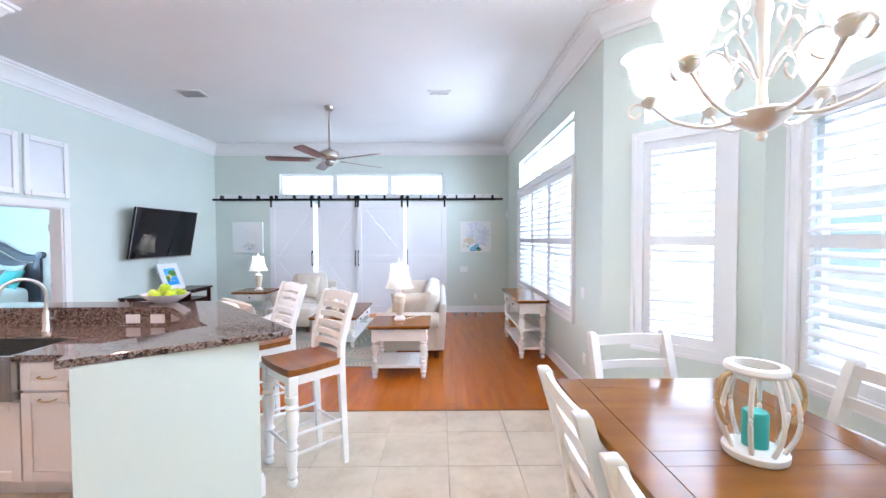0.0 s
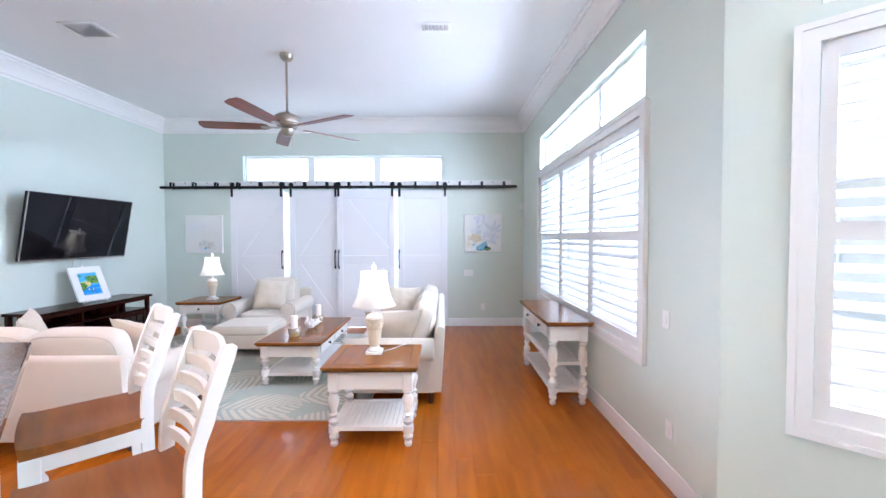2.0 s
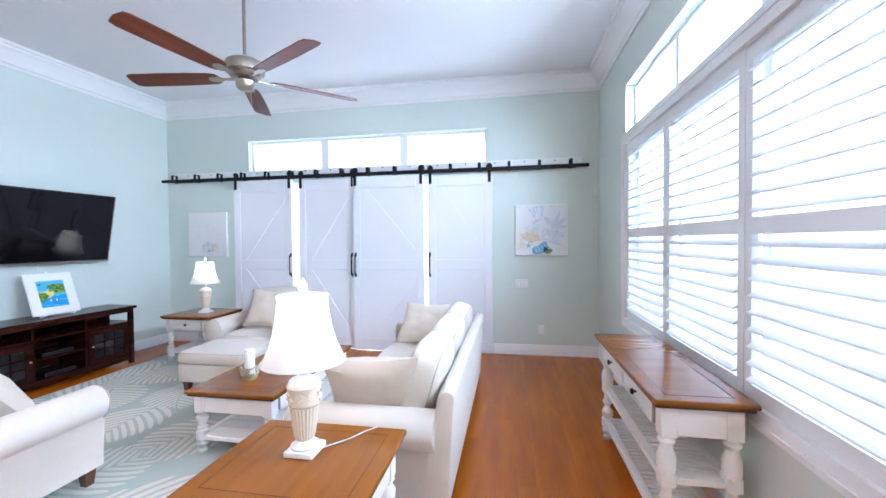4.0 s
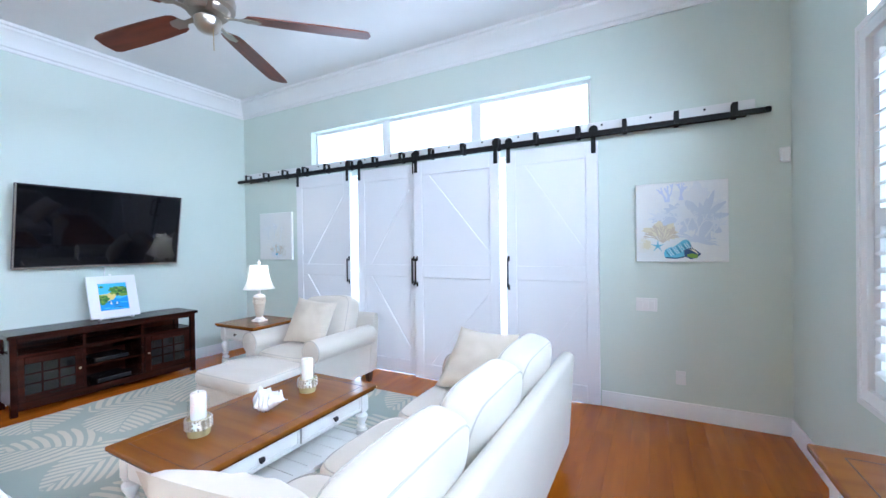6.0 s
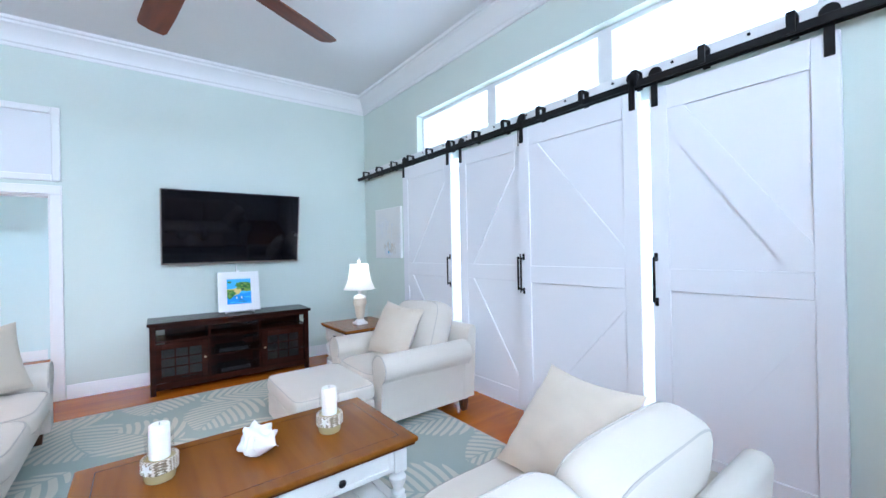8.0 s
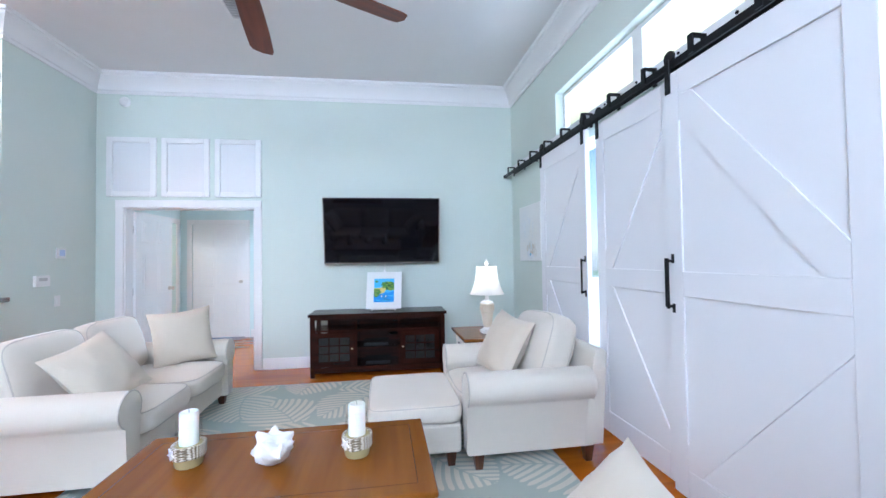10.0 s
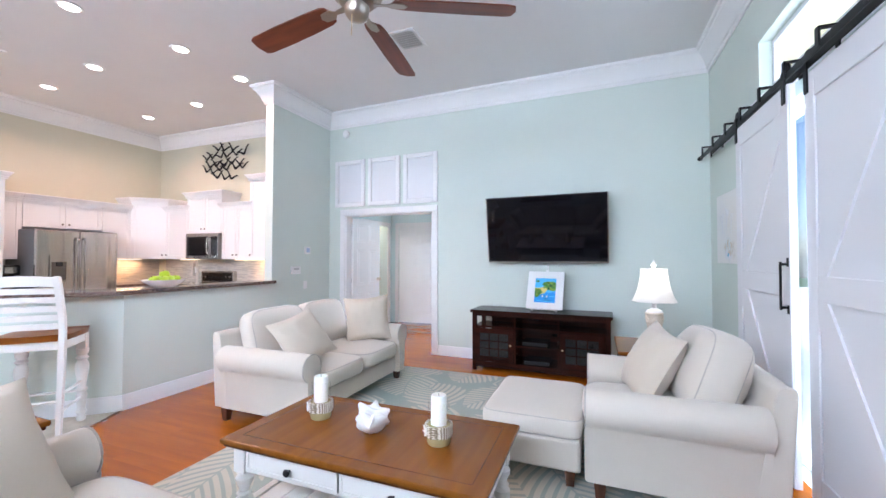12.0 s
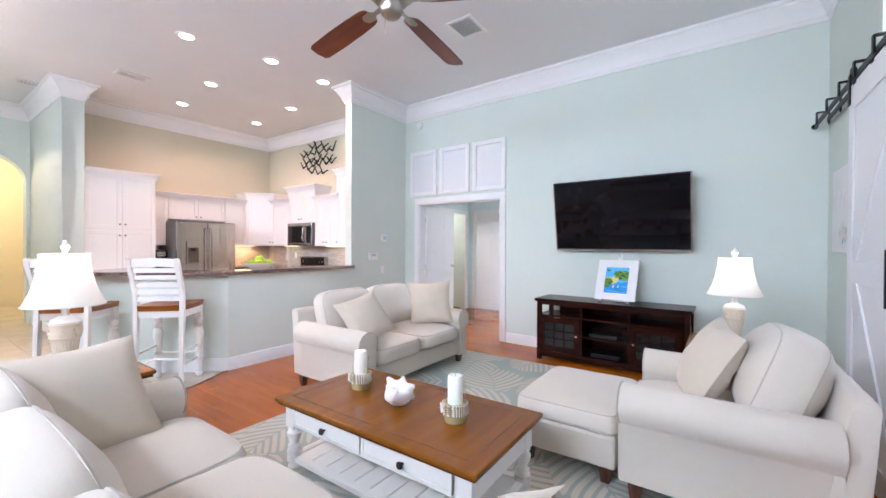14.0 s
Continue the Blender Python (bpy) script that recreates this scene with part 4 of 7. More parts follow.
for y, z, c in ((6.83, 0.335, M_DARK), (6.85, 0.118, M_DARK)):
    bx = thing("media_player", "flat black media player on the console shelf", "media player", pose(0, 0, 0))
    part("case", box(-4.56, -4.28, y, y + 0.3, z, z + 0.045, 0.004, 1), c, bx)
    part("front_panel", box(-4.28, -4.277, y + 0.01, y + 0.29, z + 0.006, z + 0.04), M_BLACK, bx)

# easel picture on the console
pic = thing("easel_picture", "small framed lagoon picture on a white easel", "picture", pose(-4.40, 7.07, 0.736, 0, 0, -6) @ pose(0, 0, 0, 0, -21, 0))
bm = bmesh.new()
for r in ((-0.215, -0.125, 0.02, 0.49), (0.125, 0.215, 0.02, 0.49), (-0.125, 0.125, 0.02, 0.10), (-0.125, 0.125, 0.405, 0.49)):
    add_box(bm, 0, 0.022, *r)
part("frame", bm, M_WHITE, pic)
pr = part("print", box(-0.125, 0.125, -0.002, 0.002, -0.152, 0.152), M_LAGOON_SKY, pic, "blue and green lagoon print")
pr.matrix_basis = Matrix.Translation((0.012, 0, 0.2525)) @ Matrix.Rotation(radians(90), 4, "Z")
es = boxes([(-0.012, 0.045, -0.15, -0.13, 0.0, 0.018), (-0.012, 0.045, 0.13, 0.15, 0.0, 0.018), (-0.014, -0.001, -0.15, 0.15, 0.015, 0.03), (-0.010, -0.001, -0.012, 0.012, 0.03, 0.52)])
part("easel", es, M_WHITE, pic)
part("strut", tube([(-0.012, 0, 0.40), (-0.135, 0, 0.05)], 0.006, 6), M_BLACK, pic)


def ink(ob, name, poly, y, layer, material):
    """A painted shape lying on a picture's face at local y."""
    return part(name, prism(poly, 0.0002, 0.0004 + 0.0003 * layer, Matrix(((1, 0, 0, 0), (0, 0, -1, y), (0, 1, 0, 0), (0, 0, 0, 1)))), material, ob)


def blot(cx, cz, rx, rz, seed, rough=0.25, turn=0, n=36):
    """An uneven brushed outline."""
    out = []
    for k in range(n):
        a = 2 * math.pi * k / n
        r = 1 + rough * noise.noise(Vector((2.2 * math.cos(a) + seed, 2.2 * math.sin(a), seed * 0.7))) + 0.5 * rough * noise.noise(Vector((6 * math.cos(a), 6 * math.sin(a) + seed, 1)))
        x, z = rx * r * math.cos(a), rz * r * math.sin(a)
        c, q = math.cos(radians(turn)), math.sin(radians(turn))
        out.append((cx + x * c - z * q, cz + x * q + z * c))
    return out


def clip(poly, hx, hz):
    return [(max(-hx, min(hx, x)), max(-hz, min(hz, z))) for x, z in poly]


HX, HZ = 0.1245, 0.1515
ink(pr, "water", [(-HX, -HZ), (HX, -HZ), (HX, -0.01), (0.05, -0.03), (0.0, -0.02), (-0.05, -0.04), (-HX, -0.05)], -0.002, 0, M_LAGOON)
ink(pr, "shore", [(-HX, -0.06), (-0.06, -0.05), (0.0, -0.03), (0.03, 0.02), (0.02, 0.075), (-0.02, 0.05), (-0.05, 0.035), (-HX, 0.03)], -0.002, 1, M_SAND_INK)
ink(pr, "bank", clip(blot(-0.10, -0.03, 0.055, 0.05, 2, 0.5), HX, HZ), -0.002, 2, M_TREE_INK)
ink(pr, "bank", clip(blot(-0.11, 0.0, 0.04, 0.025, 5, 0.5), HX, HZ), -0.002, 3, M_LEAF_INK)
ink(pr, "tree", clip(blot(0.055, 0.07, 0.085, 0.045, 7, 0.45), HX, HZ), -0.002, 2, M_TREE_INK)
ink(pr, "tree", clip(blot(0.075, 0.03, 0.06, 0.035, 9, 0.5), HX, HZ), -0.002, 3, M_LEAF_INK)
ink(pr, "tree", clip(blot(0.04, 0.095, 0.05, 0.016, 12, 0.5), HX, HZ), -0.002, 4, M_LEAF_INK)
ink(pr, "tree", clip(blot(0.10, 0.045, 0.03, 0.02, 15, 0.5), HX, HZ), -0.002, 4, M_TREE_INK)
rng = random.Random(8)
for k in range(16):
    x, z = rng.uniform(-0.01, 0.115), rng.uniform(0.015, 0.105)
    ink(pr, "leaf_dab", clip(blot(x, z, rng.uniform(0.010, 0.024), rng.uniform(0.006, 0.014), 80 + k, 0.7), HX, HZ), -0.002, 4.2 + 0.1 * k, (M_TREE_INK, M_LEAF_INK, M_LEAF_DARK)[k % 3])
for k in range(9):
    x, z = rng.uniform(-0.12, -0.055), rng.uniform(-0.07, 0.015)
    ink(pr, "leaf_dab", clip(blot(x, z, rng.uniform(0.008, 0.018), rng.uniform(0.006, 0.012), 110 + k, 0.7), HX, HZ), -0.002, 4.2 + 0.1 * k, (M_TREE_INK, M_LEAF_DARK, M_LEAF_INK)[k % 3])
for k in range(8):
    x, z = rng.uniform(-0.07, 0.10), rng.uniform(-0.14, -0.05)
    ink(pr, "ripple", clip(blot(x, z, rng.uniform(0.02, 0.05), 0.006, 130 + k, 0.6), HX, HZ), -0.002, 1.1 + 0.1 * k, (M_LAGOON_SKY, M_LAGOON_DEEP)[k % 2])
ink(pr, "palm", clip(blot(-0.095, 0.115, 0.022, 0.012, 17, 0.6), HX, HZ), -0.002, 2, M_TREE_INK)
for x in (-0.03, 0.022):
    ink(pr, "sail", [(x - 0.007, -0.085), (x + 0.010, -0.085), (x + 0.004, -0.05)], -0.002, 2, M_WHITE)

# ---- wall pictures ----
def branches(ob, name, roots, reach, width, depth, y, layer, material, seed, spread=26):
    """Painted coral: forking tapered strokes; roots: x, z, heading in degrees."""
    rng = random.Random(seed)
    m, bm = Matrix(((1, 0, 0, 0), (0, 0, -1, y), (0, 1, 0, 0), (0, 0, 0, 1))), None
    def grow(x, z, a, l, w, k):
        x1, z1 = x + l * math.cos(radians(a)), z + l * math.sin(radians(a))
        nx, nz = -math.sin(radians(a)), math.cos(radians(a))
        if max(abs(x1), abs(z1)) > 0.325:
            return
        add_prism(bm, [(x - nx * w, z - nz * w), (x1 - nx * w * 0.7, z1 - nz * w * 0.7), (x1 + nx * w * 0.7, z1 + nz * w * 0.7), (x + nx * w, z + nz * w)], 0.0002, 0.0004 + 0.0003 * layer + rng.uniform(0, 0.00008), m)
        if k:
            for q in range(rng.choice((2, 2, 3))):
                grow(x1, z1, a + rng.uniform(-spread, spread), l * rng.uniform(0.6, 0.92), w * 0.72, k - 1)
    for x, z, a in roots:
        bm = bmesh.new()
        grow(x, z, a, reach, width, depth)
        part(name, bm, material, ob)


canvases = []
for x, art, nm in ((0.955, M_ART_R, "square canvas with a watercolour of blue shells and coral"), (-3.988, M_ART_L, "square canvas with a pale watercolour of coral")):
    ob = thing("canvas_picture", nm, "picture", pose(x, B - 0.001, 1.652, 0, 0, 0))
    canvases.append(part("canvas", box(-0.33, 0.33, -0.035, 0, -0.333, 0.333, 0.004, 1), art, ob))
cv, fy = canvases[0], -0.035
branches(cv, "blue_coral", [(-0.10, 0.17, 105), (-0.085, 0.17, 85), (0.0, 0.18, 80), (0.015, 0.18, 100)], 0.04, 0.011, 4, fy, 2.2, M_LILAC_INK, 4, 26)
for k, (x, z, rx, rz, t) in enumerate(((-0.03, 0.09, 0.17, 0.07, 25), (0.10, 0.12, 0.15, 0.12, -30), (0.16, 0.02, 0.12, 0.15, -30), (-0.15, 0.05, 0.06, 0.035, 10), (0.10, -0.14, 0.15, 0.03, -12))):
    ink(cv, "wash", blot(x, z, rx, rz, 31 + k, 1.0, t, 90), fy, 0.2 * k, M_CLOUD_INK if k % 2 == 0 else M_GREY_INK)
branches(cv, "pale_coral", [(0.12, -0.12, 80), (0.18, -0.12, 60), (0.06, -0.10, 100), (0.22, -0.14, 75), (0.0, -0.06, 95)], 0.06, 0.007, 4, fy, 1.6, M_GREY_INK, 9, 34)
ink(cv, "coral", blot(-0.13, -0.08, 0.105, 0.08, 41, 0.6, 0, 60), fy, 1.2, M_YELLOW_INK)
branches(cv, "fan_coral", [(-0.125, -0.17, h) for h in (40, 58, 76, 94, 112, 130, 148)], 0.044, 0.005, 4, fy, 3, M_CORAL_INK, 12, 24)
ink(cv, "coral", blot(-0.245, -0.19, 0.03, 0.04, 44, 0.6, 0, 48), fy, 2, M_YELLOW_INK)
star = [((0.055 if j % 2 == 0 else 0.012) * math.cos(math.pi * j / 5 + 0.3) - 0.165, (0.055 if j % 2 == 0 else 0.012) * math.sin(math.pi * j / 5 + 0.3) - 0.20) for j in range(10)]
ink(cv, "starfish", star, fy, 4, M_SHELL_INK)
ink(cv, "shell", [(-0.115, -0.29), (-0.12, -0.262), (-0.112, -0.232), (-0.085, -0.215), (-0.05, -0.205), (-0.02, -0.185), (0.015, -0.155), (0.04, -0.148), (0.06, -0.158), (0.072, -0.18), (0.074, -0.205), (0.062, -0.245), (0.04, -0.275), (0.005, -0.296), (-0.04, -0.30), (-0.085, -0.302)], fy, 4, M_SHELL_INK)
for k in range(13):
    x = -0.104 + k * 0.0135
    ink(cv, "shell_stripe", [(x - 0.008, -0.235 + k * 0.0058), (x - 0.005, -0.233 + k * 0.0058), (x + 0.030, -0.288 + k * 0.0058), (x + 0.025, -0.290 + k * 0.0058)], fy, 4.6 + 0.06 * k, M_NAVY_INK if k % 3 == 0 else M_GREY_INK)
ink(cv, "shell_shadow", [(-0.11, -0.302), (-0.03, -0.308), (0.045, -0.29), (0.04, -0.283), (-0.03, -0.298), (-0.11, -0.292)], fy, 5.5, M_NAVY_INK)
ink(cv, "small_shell", [(0.03, -0.285), (0.025, -0.235), (0.07, -0.215), (0.105, -0.23), (0.145, -0.268), (0.11, -0.30), (0.07, -0.31)], fy, 6, M_NAVY_INK)
ink(cv, "small_shell", blot(0.085, -0.283, 0.04, 0.018, 51, 0.3, -8), fy, 7, M_LEAF_INK)
for k in range(3):
    ink(cv, "shell_stripe", [(0.06 + k * 0.014, -0.223), (0.066 + k * 0.014, -0.223), (0.125, -0.262 - k * 0.002), (0.118, -0.265 - k * 0.002)], fy, 7.3 + 0.2 * k, M_YELLOW_INK)
cv = canvases[1]
branches(cv, "pale_coral", [(-0.14, -0.05, 95), (-0.02, -0.02, 85), (0.10, -0.06, 80)], 0.065, 0.006, 4, fy, 1, M_GREY_INK, 21, 30)
branches(cv, "coral", [(-0.03, -0.27, 110), (0.02, -0.27, 85), (0.07, -0.27, 65)], 0.045, 0.006, 4, fy, 2, M_CORAL_INK, 23, 30)
for k, (x, z, w, h) in enumerate(((-0.02, -0.24, 0.045, 0.04), (0.05, -0.25, 0.045, 0.03), (0.02, -0.27, 0.09, 0.022))):
    ink(cv, "coral_bed", blot(x, z, w, h, 66 + k, 0.8, 0, 48), fy, 3 + k, M_CORAL_INK if k % 2 else M_GREY_INK)
ink(cv, "shell", blot(0.03, -0.255, 0.022, 0.018, 75, 0.6), fy, 8, M_SHELL_INK)

# ---- small wall fittings ----
def plate(m, w, h, toggles, name, label):
    ob = thing(name, label, name.replace("_", " "), m)
    part("plate", box(-w / 2, w / 2, 0, 0.007, -h / 2, h / 2, 0.002, 1), M_PLASTIC, ob)
    for k in range(toggles):
        x = (k - (toggles - 1) / 2) * 0.046
        part("rocker", box(x - 0.016, x + 0.016, 0.0072, 0.012, -0.034, 0.034, 0.002, 1), M_PLASTIC, ob)
    return ob


def on_wall(x, y, z, facing):
    return pose(x, y, z, 0, 0, {"n": 0, "s": 180, "e": -90, "w": 90}[facing])


plate(on_wall(0.70, B, 0.945, "s"), 0.165, 0.115, 3, "light_switch", "white triple rocker switch plate")
plate(on_wall(0.95, B, 0.34, "s"), 0.072, 0.115, 1, "wall_outlet", "white wall outlet plate")
plate(on_wall(R, 4.35, 1.05, "w"), 0.072, 0.115, 1, "light_switch", "white rocker switch plate")
plate(on_wall(R, 4.30, 0.36, "w"), 0.072, 0.115, 1, "wall_outlet", "white wall outlet plate")
ob = thing("alarm_sensor", "small white alarm sensor in the room corner", "sensor", pose(R - 0.045, B - 0.03, 2.13))
part("body", box(-0.03, 0.03, -0.025, 0.025, -0.055, 0.055, 0.01), M_PLASTIC, ob)
ob = thing("alarm_keypad", "white alarm keypad on the wall", "keypad", on_wall(-4.07, 3.65, 1.19, "n"))
part("body", box(-0.09, 0.09, 0, 0.028, -0.055, 0.055, 0.008), M_PLASTIC, ob)
part("display", box(-0.05, 0.05, 0.0282, 0.030, 0.0, 0.032), M_DISPLAY_SHADE_GREY, ob, "grey display")
ob = thing("thermostat", "white wall thermostat with grey display", "thermostat", on_wall(-4.31, 3.65, 1.475, "n"))
part("body", box(-0.055, 0.055, 0, 0.025, -0.055, 0.055, 0.006), M_PLASTIC, ob)
part("display", box(-0.035, 0.035, 0.0252, 0.027, -0.03, 0.035), mat("lcd", (0.45, 0.56, 0.72), 0.3), ob, "bluish display")
ob = thing("smoke_detector", "round white smoke detector on the wall", "smoke detector", SKEW @ pose(W, 3.97, 3.33, 0, 90, 0))
part("body", lathe([(0.06, 0), (0.06, 0.02), (0.05, 0.035), (0.02, 0.04)], 20), M_PLASTIC, ob, "", True)
plate(on_wall(-4.28, 3.65, 0.97, "n"), 0.072, 0.115, 1, "wall_outlet", "white wall outlet plate")


def ceiling_vent(x, y, w, d, turn=0):
    ob = thing("ceiling_vent", "white louvered ceiling air vent", "ceiling vent", pose(x, y, H, 0, 0, turn))
    # flat sheet whose grey stands in for the shade inside the duct
    part("backing", box(-w / 2 + 0.01, w / 2 - 0.01, -d / 2 + 0.01, d / 2 - 0.01, -0.003, -0.001), M_DISPLAY_SHADE_GREY, ob, "grey sheet toned like the shaded duct")
    bm = bmesh.new()
    for r in ((-w / 2, w / 2, -d / 2, -d / 2 + 0.03), (-w / 2, w / 2, d / 2 - 0.03, d / 2), (-w / 2, -w / 2 + 0.03, -d / 2 + 0.03, d / 2 - 0.03), (w / 2 - 0.03, w / 2, -d / 2 + 0.03, d / 2 - 0.03)):
        add_box(bm, *r, -0.014, -0.001)
    part("frame", bm, M_WHITE, ob)
    n = int((w - 0.06) / 0.035)
    for k in range(n):
        xx = -w / 2 + 0.03 + (k + 0.5) * (w - 0.06) / n
        sl = part("slat", box(-0.013, 0.013, -d / 2 + 0.03, d / 2 - 0.03, -0.001, 0.001), M_WHITE, ob)
        sl.matrix_basis = pose(xx, 0, -0.010, 0, 35, 0)
    return ob


ceiling_vent(-3.27, 5.82, 0.36, 0.30)
ceiling_vent(0.18, 5.79, 0.32, 0.17)
ceiling_vent(-1.70, 1.44, 0.36, 0.2)
ceiling_vent(-0.95, -0.1, 0.3, 0.2)

# ---- ceiling fan ----
fan = thing("ceiling_fan", "brushed nickel ceiling fan with five reddish wooden blades", "ceiling fan", pose(-1.52, 6.37, 0))
part("canopy", lathe([(0.02, H - 0.075), (0.045, H - 0.07), (0.07, H - 0.04), (0.075, H - 0.001)], 20), M_FAN, fan, "", True)
part("down_rod", lathe([(0.013, 2.98), (0.013, H - 0.07)], 12), M_FAN, fan)
part("motor", lathe([(0.03, 2.83), (0.10, 2.835), (0.115, 2.85), (0.12, 2.87), (0.145, 2.88), (0.15, 2.92), (0.14, 2.955), (0.09, 2.985), (0.04, 3.0), (0.02, 3.02)], 28), M_FAN, fan, "", True)
part("switch_housing", lathe([(0.012, 2.735), (0.05, 2.745), (0.068, 2.77), (0.072, 2.81), (0.05, 2.83)], 24), M_FAN, fan, "", True)
part("pull_chain", tube([(0.05, 0, 2.76), (0.055, 0, 2.62)], 0.0025, 5), M_BRASS, fan)
bl = bmesh.new()
out = [(0.22, 0.055), (0.26, 0.066), (0.40, 0.074), (0.65, 0.080), (0.88, 0.078), (0.92, 0.065)]
add_prism(bl, [(x, w) for x, w in out] + [(0.935, 0.0)] + [(x, -w) for x, w in out[::-1]] + [(0.19, 0)], -0.004, 0.004)
bme = None
for k in range(5):
    m = pose(0, 0, 2.84, 0, 0, 44 + 72 * k)
    b = part("blade", bl if bme is None else bme, M_BLADE, fan)
    bme = b.data
    b.matrix_basis = m @ pose(0, 0, 0, 12, 0, 0)
    bm = prism([(0.09, 0.018), (0.17, 0.012), (0.20, 0.035), (0.27, 0.030), (0.29, 0.0), (0.27, -0.030), (0.20, -0.035), (0.17, -0.012), (0.09, -0.018)], -0.011, -0.005)
    ir = part("blade_iron", bm, M_FAN, fan, "nickel blade arm")
    ir.matrix_basis = m @ pose(0, 0, 0, 12, 0, 0)

# ---- downlights ----
for x, y in ((-1.67, 3.18), (-2.54, 3.41), (-3.31, 3.43), (-2.45, 2.03), (-2.56, 0.80), (-3.70, 2.10), (-3.80, 0.84)):
    ob = thing("recessed_downlight", "lit recessed ceiling light with white trim ring", "downlight", pose(x, y, H), "kitchen downlights")
    part("trim_ring", lathe([(0.072, -0.002), (0.072, -0.010), (0.098, -0.008), (0.102, -0.001)], 24, cap=False), M_WHITE, ob)
    part("lens", lathe([(0.001, -0.005), (0.072, -0.004)], 20, cap=False), M_GLOW, ob, "glowing lens")
    sp = new("downlight_lamp", bpy.data.lights.new("downlight_lamp", "SPOT"))
    sp.data.energy, sp.data.color, sp.data.spot_size, sp.data.spot_blend, sp.data.shadow_soft_size = 42, (1.0, 0.56, 0.37), radians(145), 0.6, 0.06
    sp.matrix_world = look((x, y, H - 0.03), (x, y + 0.001, 0))

# ---- upholstered seats ----
def couch(name, label, category, m, w, seats, d=0.95, arm_h=0.62, back_h=0.74, group="", loose=0.0):
    """A rolled-arm seat facing local -y; its back at y = d, its width along x from 0."""
    ob = thing(name, label, category, m, group)
    aw, lz, sh = 0.19, 0.11, 0.29
    part("base", box(aw * 0.55, w - aw * 0.55, 0.05, d - 0.06, lz, sh, 0.02), M_LINEN, ob)
    for s in (0, 1):
        bm = bmesh.new()
        out = lambda u: u if s == 0 else w - u
        r, cu, cz = 0.106, 0.096, arm_h - 0.106
        arc = [(cu + r * math.cos(a), cz + r * math.sin(a)) for a in [radians(-42 + k * 282 / 18) for k in range(19)]]
        prof = [(aw - 0.012, lz)] + arc + [(0.058, arc[-1][1] - 0.012), (0.052, lz)]
        arc, prof = [(out(u), z) for u, z in arc], [(out(u), z) for u, z in prof]
        if s == 1:
            prof = prof[::-1]
        add_prism(bm, prof, 0.0, -(d - 0.085), Matrix(((1, 0, 0, 0), (0, 0, -1, 0.0), (0, 1, 0, 0), (0, 0, 0, 1))), 0.014)
        arm = part("arm", bm, M_LINEN, ob, "", True)
        part("piping", tube([(x, 0.006, z) for x, z in arc], 0.0055, 5), M_WELT, arm, "seam piping")
    bk = bmesh.new()
    add_prism(bk, [(d - 0.17, lz), (d - 0.02, lz), (d + 0.02, back_h - 0.035), (d + 0.012, back_h - 0.012), (d - 0.01, back_h), (d - 0.04, back_h), (d - 0.062, back_h - 0.012), (d - 0.075, back_h - 0.04)], 0.05, w - 0.05, Matrix(((0, 0, 1, 0), (1, 0, 0, 0), (0, 1, 0, 0), (0, 0, 0, 1))), 0.015)
    part("back_frame", bk, M_LINEN, ob, "", True)
    inner = w - 2 * aw
    cw = inner / seats
    for k in range(seats):
        cx = aw + (k + 0.5) * cw
        c = part("seat_cushion", cushion(cw - 0.006, d - 0.20, 0.17, 0.018, 0.17), M_LINEN, ob, "", True)
        c.matrix_basis = pose(cx, (d - 0.20) / 2 - 0.015, sh + 0.085)
        for zz in (0.064, -0.064):
            part("piping", welt(cw - 0.006, d - 0.20, 0.17, zz, 0.17), M_WELT, c, "seam piping")
        b = part("back_cushion", cushion(cw - 0.008, 0.46 + 0.6 * loose, 0.20 + loose, 0.045 + loose, 0.19), M_LINEN, ob, "", True)
        b.matrix_basis = pose(cx, d - 0.225 - loose, sh + 0.37 + 0.7 * loose, 74 - 100 * loose, 0, 0) @ pose(0, 0, 0, 0, 0, 120 * loose)
        for zz in (0.075, -0.075):
            part("piping", welt(cw - 0.008, 0.46 + 0.6 * loose, 0.20 + loose, zz * (1 + 5 * loose), 0.19), M_WELT, b, "seam piping")
    for x in (0.09, w - 0.09):
        for y in (0.08, d - 0.12):
            part("leg", lathe([(0.030, 0), (0.046, lz)], 4, Matrix.Translation((x, y, 0)) @ Matrix.Rotation(radians(45), 4, "Z")), M_LEG, ob, "tapered dark wooden foot")
    return ob


couch("sofa", "beige linen three-seat sofa with rolled arms", "sofa", pose(-0.68, 7.82, 0, 0, 0, -90), 2.35, 3, d=0.93)
couch("loveseat", "beige linen loveseat with rolled arms", "loveseat", pose(-1.98, 5.62, 0, 0, 0, 180), 1.70, 2, d=1.0, back_h=0.735)
couch("armchair", "beige linen armchair with rolled arms", "armchair", pose(-3.0, 7.58, 0, 0, 0, 0), 1.06, 1, d=0.95, loose=0.035)
ot = thing("ottoman", "beige linen ottoman with a padded top", "ottoman", pose(-2.42, 7.265, 0))
part("base", box(-0.372, 0.372, -0.292, 0.292, 0.11, 0.30, 0.018), M_LINEN, ot)
c = part("cushion", cushion(0.755, 0.595, 0.125, 0.004, 0.09), M_LINEN, ot, "", True)
c.matrix_basis = pose(0, 0, 0.36)
part("piping", welt(0.755, 0.595, 0.125, 0.052, 0.09, 0.004), M_WELT, c, "seam piping")
part("piping", welt(0.755, 0.595, 0.125, -0.056, 0.09, 0.004), M_WELT, c, "seam piping")
for x in (-0.31, 0.31):
    for y in (-0.23, 0.23):
        part("leg", lathe([(0.030, 0), (0.046, 0.11)], 4, Matrix.Translation((x, y, 0)) @ Matrix.Rotation(radians(45), 4, "Z")), M_LEG, ot)


